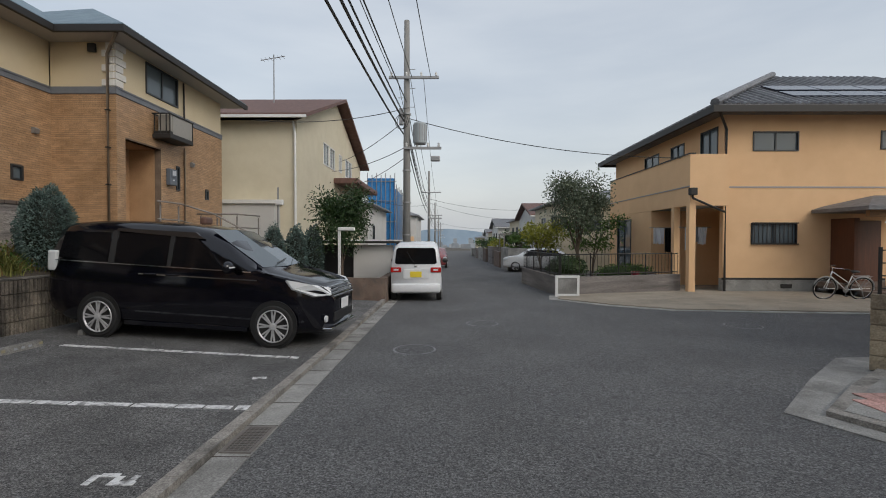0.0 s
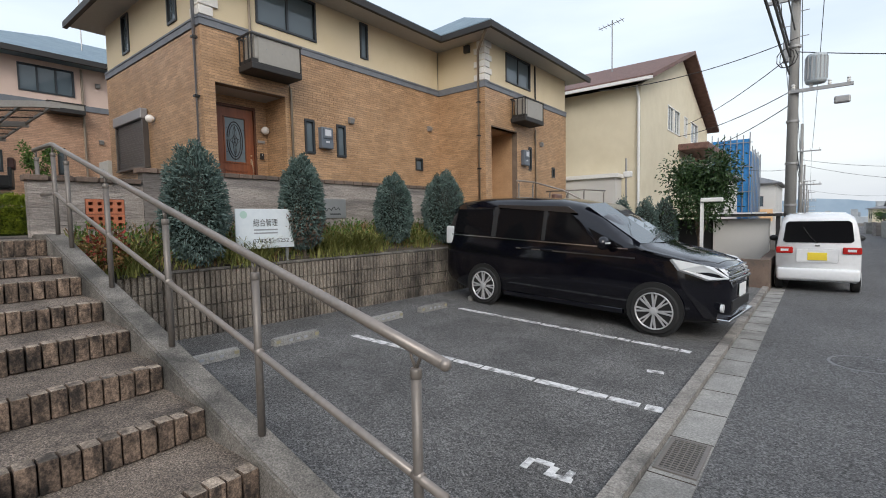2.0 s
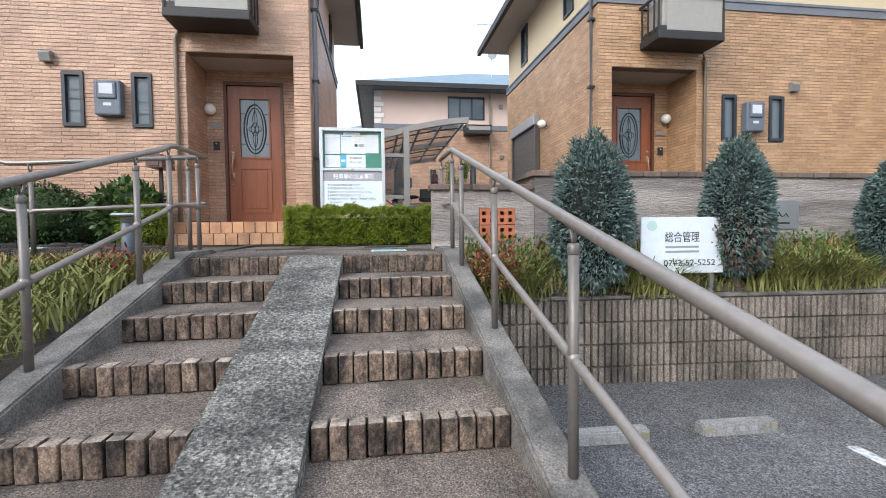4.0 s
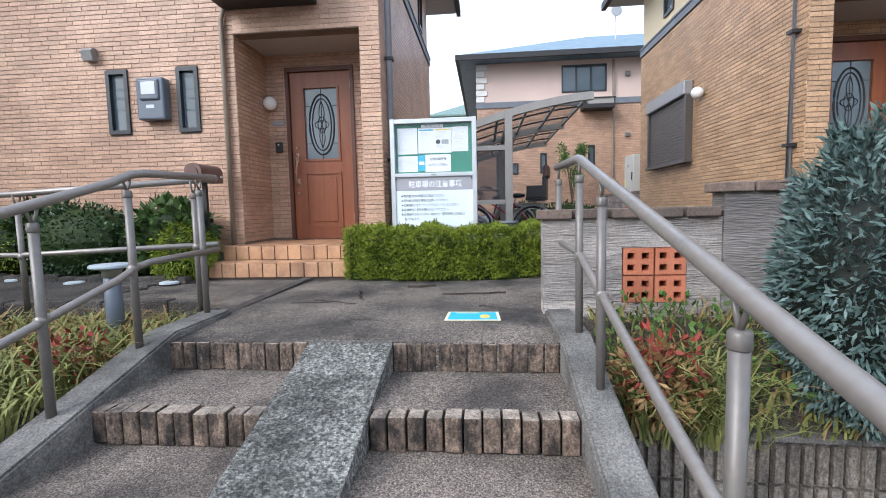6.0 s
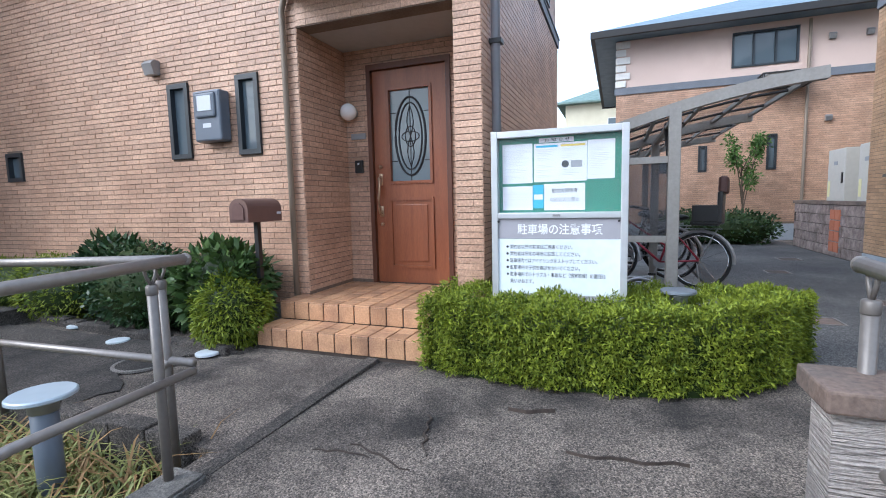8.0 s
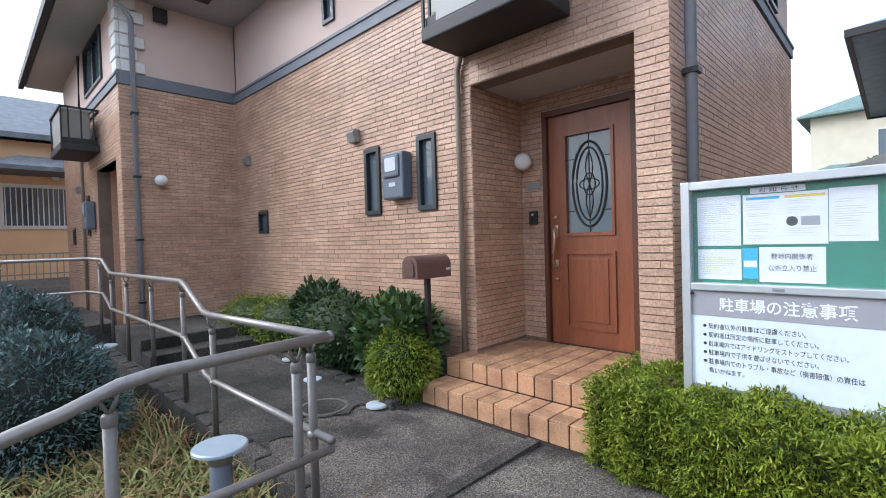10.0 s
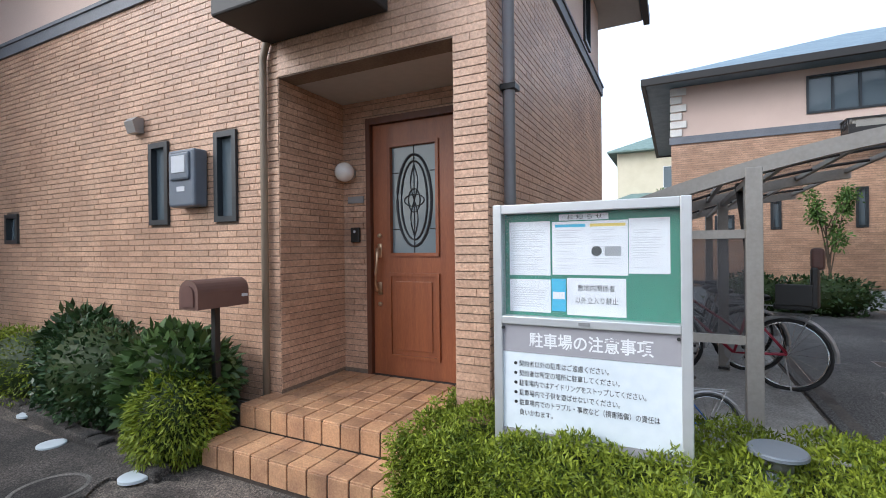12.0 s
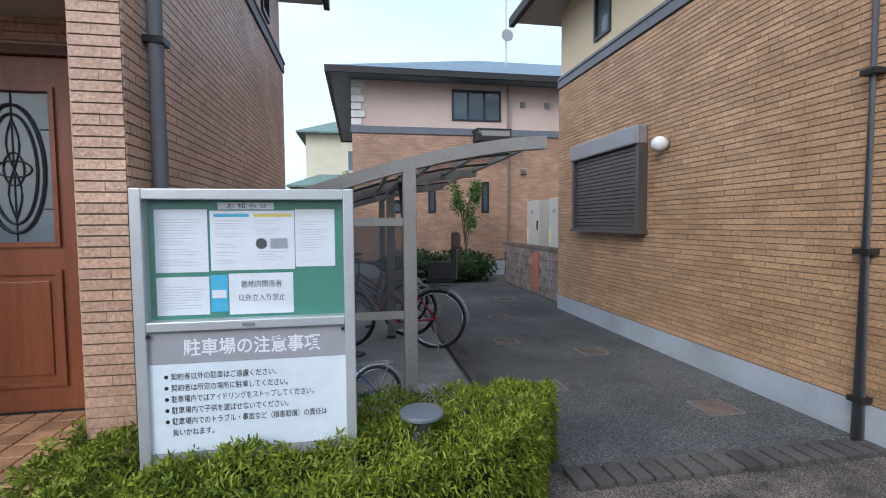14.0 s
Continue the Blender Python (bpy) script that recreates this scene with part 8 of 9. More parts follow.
FORECOURT = surf("forecourt_concrete", (0.27, 0.23, 0.175), (0.38, 0.33, 0.26), 1.2, 0.9, 0.5, 90, (0.17, 0.15, 0.12), 0.7, 0.6, grain=0.25)
apron = prism(bmesh.new(), [(3.3, 14.0), (4.4, 12.7), (5.72, 11.75), (10.05, 11.35), (30, 11.2), (30, 27), (8.3, 27), (8.3, 16.9), (3.6, 15.2)], lambda x, y: road_z(x, y) - 0.1, lambda x, y: road_z(x, y) + 0.035)
solo("forecourt", apron, FORECOURT, "pale concrete forecourt of the peach house", "paving", kind="structure")
fg = thing("forecourt_gutter", (6, 12, -0.3), "narrow pale concrete gutter along the forecourt edge", "gutter", kind="structure")
rim = [(3.6, 15.2), (3.3, 14.0), (4.4, 12.7), (5.72, 11.75), (10.05, 11.35), (30, 11.2)]
rim_out = [(3.32, 15.3), (3.0, 13.9), (4.2, 12.46), (5.63, 11.46), (10.02, 11.05), (30, 10.9)]
for (p, q, p2, q2) in zip(rim, rim[1:], rim_out, rim_out[1:]):
    part("gutter_stone", prism(bmesh.new(), [p2, q2, q, p], lambda x, y: road_z(x, y) - 0.1, lambda x, y: road_z(x, y) + 0.012), CONCRETE, fg)
# laundry on the balcony's underside
for k, (x, y, w, h, m_) in enumerate(((8.72, 17.3, 0.34, 0.85, PAPER), (9.02, 17.35, 0.24, 0.55, INKGREY), (9.22, 17.3, 0.30, 0.62, PAPER), (8.05, 18.4, 0.42, 0.62, PAPER), (8.50, 18.45, 0.26, 0.95, BLACK))):
    bm = bmesh.new()
    n = 7
    top = [bm.verts.new((x + w * i / n, y + 0.03 * math.sin(i * 2.1 + k), 1.97)) for i in range(n + 1)]
    bot = [bm.verts.new((x + w * i / n, y + 0.06 * math.sin(i * 1.7 + k), 1.97 - h + 0.03 * math.sin(i * 2.7))) for i in range(n + 1)]
    for i in range(n):
        bm.faces.new((top[i], top[i + 1], bot[i + 1], bot[i]))
    bmesh.ops.solidify(bm, geom=list(bm.faces), thickness=0.01)
    solo("hanging_laundry", bm, m_, "piece of laundry hanging under the balcony", "laundry", "laundry")
for y, xa, xb in ((17.32, 8.5, 9.69), (18.42, 7.9, 9.69)):
    solo("laundry_pole", sweep(bmesh.new(), [(xa, y, 1.98), (xb, y, 1.98)], 0.015, 6), METAL, "steel laundry pole under the balcony", "pole", "laundry poles")
# garden wall, fence and lattice vent box
gw = thing("garden_wall", (4, 17, -0.3), "low grey concrete block garden wall", "wall", kind="structure")
rz0 = road_z(0, 15)
part("wall_body", prism(bmesh.new(), [(3.55, 15.1), (3.2, 20.4), (3.4, 20.4), (3.75, 15.3), (8.25, 16.95), (8.3, 16.75)], rz0 - 0.3, 0.28), GREYWALL, gw)
fn = thing("fence", (5, 16.5, 0.28), "dark bronze metal bar fence on the garden wall", "fence")
line = [((3.62, 15.2), (3.28, 20.3)), ((3.65, 15.18), (8.25, 16.85))]
for a, b in line:
    a, b = Vector(a), Vector(b)
    n = int((b - a).length / 0.14)
    for z in (0.36, 1.02):
        part("rail", sweep(bmesh.new(), [(a.x, a.y, z), (b.x, b.y, z)], 0.02, 6), FASCIA, fn)
    for i in range(n + 1):
        p = a + (b - a) * i / n
        part("bar", sweep(bmesh.new(), [(p.x, p.y, 0.28), (p.x, p.y, 1.06 if i % 8 == 0 else 1.02)], 0.022 if i % 8 == 0 else 0.008, 5), FASCIA, fn)
lb = thing("lattice_box", (3.75, 14.75, road_z(0, 14.7)), "white framed lattice panel standing at the wall's corner", "panel", world_coords=False)
part("frame", wall(bmesh.new(), "y", 0, -0.06, -0.38, 0.38, 0.0, 0.68, [(-0.30, 0.30, 0.10, 0.60)]), FRAME_W, lb)
part("lattice", boxed(-0.30, 0.30, -0.035, -0.02, 0.10, 0.60), CONCRETE, lb)
tree("olive_tree", (5.25, 19.0, road_z(0, 19)), 4.45, (1.45, 1.4), 0.09, OLIVELEAF, 9500, 0.12, "grey-green olive tree in a fenced garden", 91, branches=13, clump=0.42)
tree("garden_tree", (4.6, 23.0, road_z(0, 23)), 2.9, (1.4, 1.5), 0.05, YELLOWLEAF, 2600, 0.14, "yellow-green leafy garden tree behind the fence", 92, branches=9)
tree("garden_tree", (6.6, 21.5, road_z(0, 21)), 3.0, (1.5, 1.3), 0.05, MIDLEAF, 2400, 0.14, "green leafy garden tree behind the fence", 93)
bush("garden_shrub", (4.6, 18.2, 0.0), [((0, 0, 0.4), (0.7, 1.2, 0.5))], DARKLEAF, HEDGECORE, 1500, 0.1, 0.05, "dark shrubs behind the garden fence", 94)
bush("garden_shrub", (7.0, 18.6, -0.1), [((0, 0, 0.3), (1.2, 0.6, 0.35))], MIDLEAF, HEDGECORE, 1500, 0.08, 0.04, "low green plants behind the garden fence", 95)
for x, m_ in ((6.9, RED), (7.5, CAPBRICK)):
    solo("flower_pot", lathe(bmesh.new(), [(0.10, 0), (0.16, 0.28), (0.14, 0.28), (0.10, 0.1)], (x, 17.25, 0.05), 14), m_, "terracotta flower pot by the house wall", "flower pot", "flower pots")
bicycle((11.9, 14.2, road_z(0, 14.9) + 0.035), 178, CARWHITE, "white bicycle leaning outside the peach house", lean=-10)


# ---------------------------------------------------------------- houses further along the street
def street_house(x0, x1, y0, y1, z0, eave, rise, wall_mat, roof_mat, label, kind="hip", wins=(), over=0.5, frame_mat=None):
    """wins: (face, u0, u1, z0, z1) with face 's' (towards the viewer), 'e' or 'w'."""
    h = thing("house", ((x0 + x1) / 2, (y0 + y1) / 2, z0), label, "house")
    hs = [w[1:] for w in wins if w[0] == "s"]
    he = [w[1:] for w in wins if w[0] == "e"]
    hw_ = [w[1:] for w in wins if w[0] == "w"]
    part("wall", wall(bmesh.new(), "y", y0, 0.2, x0, x1, z0, eave, hs), wall_mat, h)
    part("wall", wall(bmesh.new(), "x", x1, -0.2, y0 + 0.2, y1, z0, eave, he), wall_mat, h)
    part("wall", wall(bmesh.new(), "x", x0, 0.2, y0 + 0.2, y1, z0, eave, hw_), wall_mat, h)
    part("wall", boxed(x0 + 0.2, x1 - 0.2, y1 - 0.2, y1, z0, eave), wall_mat, h)
    for w in hs:
        window(h, "y", y0, -1, *w, frame_mat=frame_mat, sashes=2)
    for w in he:
        window(h, "x", x1, 1, *w, frame_mat=frame_mat, sashes=2)
    for w in hw_:
        window(h, "x", x0, -1, *w, frame_mat=frame_mat, sashes=2)
    if kind == "hip":
        part("roof", hip_roof(bmesh.new(), x0, x1, y0, y1, eave, rise, over), roof_mat, h)
    else:
        ym = (y0 + y1) / 2
        r = bmesh.new()
        a0, a1, b0, b1 = x0 - over, x1 + over, y0 - over, y1 + over
        k = rise / (ym - b0)
        for (ya, za), (yb, zb) in (((b0, eave), (ym, eave + rise)), ((ym, eave + rise), (b1, eave))):
            vs = [r.verts.new(v) for v in ((a0, ya, za), (a1, ya, za), (a1, yb, zb), (a0, yb, zb), (a0, ya, za + 0.16), (a1, ya, za + 0.16), (a1, yb, zb + 0.16), (a0, yb, zb + 0.16))]
            for q in ((0, 3, 2, 1), (4, 5, 6, 7), (0, 1, 5, 4), (1, 2, 6, 5), (2, 3, 7, 6), (3, 0, 4, 7)):
                r.faces.new([vs[i] for i in q])
        part("roof", r, roof_mat, h)
        for xg in (x1 - 0.2, x0):
            g = bmesh.new()
            vs = [g.verts.new(v) for v in ((xg, y0, eave), (xg, y1, eave), (xg, ym, eave + rise - 0.15), (xg + 0.2, y0, eave), (xg + 0.2, y1, eave), (xg + 0.2, ym, eave + rise - 0.15))]
            for q in ((0, 2, 1), (3, 4, 5), (0, 1, 4, 3), (1, 2, 5, 4), (2, 0, 3, 5)):
                g.faces.new([vs[i] for i in q])
            part("gable", g, wall_mat, h)
        part("gutter", boxed(a0, a1, b0 - 0.08, b0 + 0.02, eave - 0.03, eave + 0.08), FRAME_W, h)
    return h


CORR = surf("grey_white_cladding", (0.55, 0.54, 0.52), (0.66, 0.65, 0.62), 2, 0.8, 0.3, 60, (0.42, 0.41, 0.4), 0.5, 0.4)
dh = street_house(-15.5, -6.2, 19.0, 32.5, -0.6, 6.35, 2.7, CREAMWALL, BROWNTILE, "cream two-storey house with a brown tiled gable roof", "gable",
                  (("e", 22.97, 24.04, 5.2, 6.3), ("e", 24.2, 25.25, 5.2, 6.3), ("e", 26.2, 26.9, 5.3, 6.3), ("e", 27.8, 29.6, 5.2, 6.3)), 0.55, FRAME_W)
part("rain_pipe", sweep(bmesh.new(), [(-6.35, 18.93, 6.3), (-6.25, 18.9, 5.8), (-6.25, 18.93, -0.4)], 0.05, 8), FRAME_W, dh)
part("side_box", boxed(-9.2, -6.9, 18.3, 18.99, -0.4, 2.9), CORR, dh)
part("side_box_roof", boxed(-9.3, -6.8, 18.2, 18.99, 2.9, 3.05), FRAME_W, dh)
part("door_canopy", boxed(-6.2, -4.9, 25.0, 32.0, 4.5, 4.8, bevel=0.05), BROWNTILE, dh)
an = thing("roof_aerial", (-10, 24, 9), "thin television aerial on the brown roof", "antenna")
part("mast", sweep(bmesh.new(), [(-8.75, 23.3, 8.3), (-8.75, 23.3, 10.7)], 0.03, 6), METAL, an)
ar = bmesh.new()
sweep(ar, [(-9.4, 23.3, 10.42), (-8.2, 23.3, 10.62)], 0.02, 5)
for k in range(6):
    sweep(ar, [(-9.3 + 0.2 * k, 23.05, 10.43 + 0.033 * k), (-9.3 + 0.2 * k, 23.55, 10.43 + 0.033 * k)], 0.012, 4)
part("aerial", ar, METAL, an)
street_house(-12, -5.9, 34, 44, -0.9, 4.0, 1.0, CORR, GREYTILE, "white modern house beside the cream house", "hip", (("e", 36, 37, 1.5, 2.6),))
# house under blue scaffold sheeting
bs = thing("scaffold", (-6, 50, -1), "building wrapped in blue scaffold mesh sheeting", "scaffold")
part("sheet", boxed(-7.9, -5.2, 45, 45.05, -1, 7.4), BLUESHEET, bs)
part("sheet", boxed(-5.2, -5.15, 45.05, 52, -1, 6.4), BLUESHEET, bs)
for k in range(7):
    part("pole", sweep(bmesh.new(), [(-7.85 + 0.44 * k, 44.9, -1), (-7.85 + 0.44 * k, 44.9, 7.9 - 0.2 * (k % 2))], 0.04, 6), METAL, bs)
for k in range(7):
    part("pole", sweep(bmesh.new(), [(-5.05, 45 + 1.15 * k, -1), (-5.05, 45 + 1.15 * k, 6.8 - 0.2 * (k % 2))], 0.04, 6), METAL, bs)
for z in (1.2, 3.2, 5.2, 7.1):
    part("ledger", sweep(bmesh.new(), [(-7.95, 44.9, z), (-5.05, 44.9, z)], 0.035, 6), METAL, bs)
street_house(-12, -4.4, 62, 74, -1.3, 4.6, 1.7, CORR, GREYTILE, "white and orange house far along the street", "hip", (("s", -9.5, -8, 2.2, 3.3), ("s", -7, -5.5, 2.2, 3.3)))
solo("balcony_panel", boxed(-10, -4.6, 61.2, 61.5, 0.6, 1.9), ORANGEWALL, "orange balcony front of a far house", "balcony")
for k, (y, z, wm, rm, lab) in enumerate(((31, 4.0, CREAMWALL, GREYTILE, "beige house with a grey hipped roof along the street"), (44, 3.7, CORR, BROWNTILE, "white house with a brown roof along the street"), (57, 3.9, CREAMWALL, GREYTILE, "cream house with a grey roof along the street"),
                                  (71, 3.3, CORR, GREYTILE, "pale house with a grey roof along the street"), (86, 2.8, CREAMWALL, BROWNTILE, "beige house with a brown roof far off"), (102, 2.3, CORR, GREYTILE, "pale house with a grey roof far off"), (122, 1.9, CREAMWALL, GREYTILE, "far beige house on the downhill street"))):
    x0 = 7.5 + (k % 3) * 0.6
    zz = road_z(0, y)
    street_house(x0, x0 + 9, y, y + 9.5, zz - 0.3, z, 1.3 + 0.15 * (k % 2), wm, rm, lab, "hip" if k % 2 == 0 else "gable", (("w", y + 1.5, y + 3, z - 1.9, z - 0.8), ("w", y + 5, y + 6.6, z - 1.9, z - 0.8), ("w", y + 2, y + 3.6, z - 4.2, z - 2.8), ("s", x0 + 1, x0 + 2.6, z - 1.9, z - 0.8)))
for k, (y, h_, m_) in enumerate(((30.5, 1.5, CONCRETE), (36, 1.2, CAPBRICK), (42, 1.6, GREYWALL), (49, 1.4, CAPBRICK), (57, 1.5, CONCRETE), (66, 1.4, GREYWALL), (78, 1.4, CONCRETE))):
    zz = road_z(0, y)
    fw = thing("boundary_wall", (4.2, y, zz), "low boundary wall along the street", "wall", "boundary walls", kind="structure")
    part("wall_body", boxed(3.9, 4.15, y, y + 4.2, zz - 0.3, zz + h_), m_, fw)
    part("wall_body", boxed(4.15, 7.2, y, y + 0.25, zz - 0.3, zz + h_), m_, fw)
for k, (x, y, h_, m_) in enumerate(((5.2, 33.5, 2.6, MIDLEAF), (5.6, 40, 3.0, DARKLEAF), (5.0, 47, 2.4, YELLOWLEAF), (5.6, 55, 2.8, MIDLEAF), (5.2, 64, 2.6, DARKLEAF), (5.4, 76, 2.8, MIDLEAF))):
    tree("garden_tree", (x, y, road_z(0, y)), h_, (1.2, 1.2), 0.06, m_, 900, 0.2, "garden tree beside the street", 200 + k)
cp = thing("carport", (5.5, 38, -0.7), "flat-roofed carport beside the street", "carport", "carports")
part("roof", boxed(4.3, 7.3, 36.8, 40.4, 1.9, 2.0), SHELTER, cp)
for x, y in ((4.4, 36.9), (4.4, 40.2), (7.2, 36.9), (7.2, 40.2)):
    part("post", boxed(x - 0.05, x + 0.05, y - 0.05, y + 0.05, -0.9, 1.9), SHELTER, cp)

# left side of the street, past the parking lot
pw_ = thing("boundary_wall", (-4, 12.7, -0.2), "low brown brick boundary wall past the parking lot", "wall", kind="structure")
part("wall_body", boxed(-7.2, -1.75, 12.9, 13.1, -0.5, 0.42), CAPBRICK, pw_)
part("wall_body", boxed(-1.95, -1.75, 13.1, 16.5, -0.5, 0.42), CAPBRICK, pw_)
gp = thing("gate_shelter", (-3, 16, -0.3), "white gate wall with a dark louvred carport roof", "gate")
part("gate_wall", boxed(-3.4, -2.0, 16.6, 16.85, -0.4, 1.30), CORR, gp)
part("gate_wall", boxed(-5.6, -4.9, 16.6, 16.85, -0.4, 1.30), CORR, gp)
part("gate_leaf", boxed(-4.88, -3.42, 16.7, 16.76, -0.35, 1.3), BLACK, gp)
part("canopy", boxed(-6.0, -1.7, 16.3, 21, 1.36, 1.44), FASCIA, gp)
for k in range(9):
    part("canopy_rib", boxed(-5.9 + 0.5 * k, -5.86 + 0.5 * k, 16.25, 21, 1.44, 1.485), FRAME_W, gp)
for x in (-5.9, -1.8):
    part("post", boxed(x - 0.05, x + 0.05, 16.4, 16.5, -0.4, 1.36), FASCIA, gp)
tree("garden_tree", (-3.55, 15.5, -0.3), 3.3, (0.95, 0.95), 0.07, DARKLEAF, 8500, 0.11, "round green garden tree before the cream house", 96, branches=12, clump=0.5)
lp = thing("garden_lamp", (-3.2, 13.6, -0.2), "slim white garden lamp post", "lamp post")
part("post", boxed(-3.235, -3.165, 13.55, 13.62, -0.3, 1.75), FRAME_W, lp)
part("head", boxed(-3.23, -2.75, 13.5, 13.66, 1.75, 1.85, bevel=0.02), FRAME_W, lp)
ant = thing("flag_pole", (-5.3, 14.4, -0.2), "thin grey service pole with a white security lamp", "pole")
part("pole", sweep(bmesh.new(), [(-5.3, 14.4, -0.3), (-5.3, 14.4, 3.1)], 0.03, 8), METAL, ant)
part("lamp", boxed(-5.36, -5.12, 14.3, 14.42, 2.55, 2.72, bevel=0.03), FRAME_W, ant)
for k, (x, y) in enumerate(((-5.30, 14.0), (-4.78, 14.5), (-4.40, 15.0))):
    bush("conifer_shrub", (x, y, 0.0), [((0, 0, 1.0), (0.36, 0.36, 0.92))], CONIFER, CONIFERCORE, 3500, 0.08, 0.03, "clipped round conifer past the parking lot", 300 + k, egg=0.15, group="round conifers")
tw = solo("side_terrace", boxed(-7.9, -6.7, 12.0, 17.0, -0.5, 1.2), OLDCONC, "raised concrete landing before the far porch", "terrace", kind="structure")
# stair railing at the ochre building's wing
railing("handrail", "taupe steel handrail at the far porch stairs", [(-7.3, 11.6, 2.45), (-7.3, 12.6, 2.45), (-6.6, 13.0, 2.2), (-4.9, 13.0, 1.3)], 0.45, [(-7.3, 11.7, 1.2, 2.46), (-7.3, 12.5, 1.2, 2.46), (-6.5, 13.0, 0.9, 2.15), (-5.1, 13.0, 0.1, 1.4)], (-6, 12.5, 1))
railing("handrail", "taupe steel handrail at the far porch landing", [(-7.6, 14.0, 2.25), (-6.4, 14.0, 2.25), (-6.2, 15.2, 2.25)], 0.4, [(-7.5, 14.0, 1.1, 2.26), (-6.9, 14.0, 1.1, 2.26), (-6.4, 14.0, 1.1, 2.26), (-6.2, 15.1, 1.1, 2.26)], (-6.5, 14, 1.1))
mb2 = thing("mailbox", (-6.75, 12.9, 0.9), "brown mailbox on a black post at the far porch", "mailbox", world_coords=False)
part("box", boxed(-0.09, 0.09, -0.2, 0.2, 1.0, 1.2, bevel=0.05), plain("mailbox_brown_far", (0.135, 0.075, 0.06), 0.45), mb2)
part("post", boxed(-0.02, 0.02, -0.02, 0.02, -0.3, 1.0), BLACK, mb2)

# neighbour south of the tan building
nh = street_house(-13.5, -6.9, -24.5, -17.0, 0.8, 5.9, 2.0, ORANGEWALL, GREYTILE, "ochre rendered neighbour house with grey tiled roof", "gable")
part("window", wall(bmesh.new(), "y", -16.99, 0.05, -9.1, -7.3, 3.35, 4.65, [(-9.0, -7.4, 3.45, 4.55)]), FRAME_W, nh)
part("pane", boxed(-9.0, -7.4, -16.99, -16.98, 3.45, 4.55), PANE, nh)
for k in range(14):
    part("window_bar", boxed(-8.98 + 0.118 * k, -8.955 + 0.118 * k, -16.93, -16.90, 3.4, 4.6), FRAME_W, nh)
part("porch_roof", hip_roof(bmesh.new(), -13, -7.2, -17, -15.9, 4.9, 0.5, 0.3), GREYTILE, nh)
bwall = thing("boundary_wall", (-6, -13.2, 1), "dark weathered block boundary wall with a metal fence", "wall", kind="structure")
part("wall_body", boxed(-9.5, -2.5, -13.3, -13.1, -0.3, 2.05), GREYWALL, bwall)
sf = thing("fence", (-6, -13.2, 2.05), "bronze bar fence on the boundary wall", "fence")
for z in (2.15, 2.62):
    part("rail", boxed(-9.4, -2.6, -13.22, -13.18, z, z + 0.03), SHELTER, sf)
for k in range(54):
    part("bar", boxed(-9.38 + 0.125 * k, -9.36 + 0.125 * k, -13.21, -13.19, 2.05, 2.62), SHELTER, sf)
sc = thing("security_lamp", (-8.55, -16.9, 4.85), "small white wall lamp under the eaves", "lamp", world_coords=False)
part("lamp", boxed(-0.1, 0.1, -0.05, 0.1, -0.05, 0.05, bevel=0.03), FRAME_W, sc)
# Added out of view: blocks sky that the black van would mirror.
street_house(-6.0, -2.2, -24, -11.5, -0.2, 6.0, 1.2, ORANGEWALL, GREYTILE, "unseen house added south of the stairs to darken reflections", "hip")
# Its north eave shows; the length southward is added unseen and blocks sky.
street_house(9.9, 19, -12, 8.3, -0.2, 4.25, 2.4, CORR, BROWNTILE, "pale rendered house east of the street", "hip", (), 0.75)
# added walls, out of view, that close the place behind the walk
street_house(3.5, 16, -34, -20, 0.2, 6.0, 2.0, CREAMWALL, BROWNTILE, "unseen cream house added up the street", "hip")

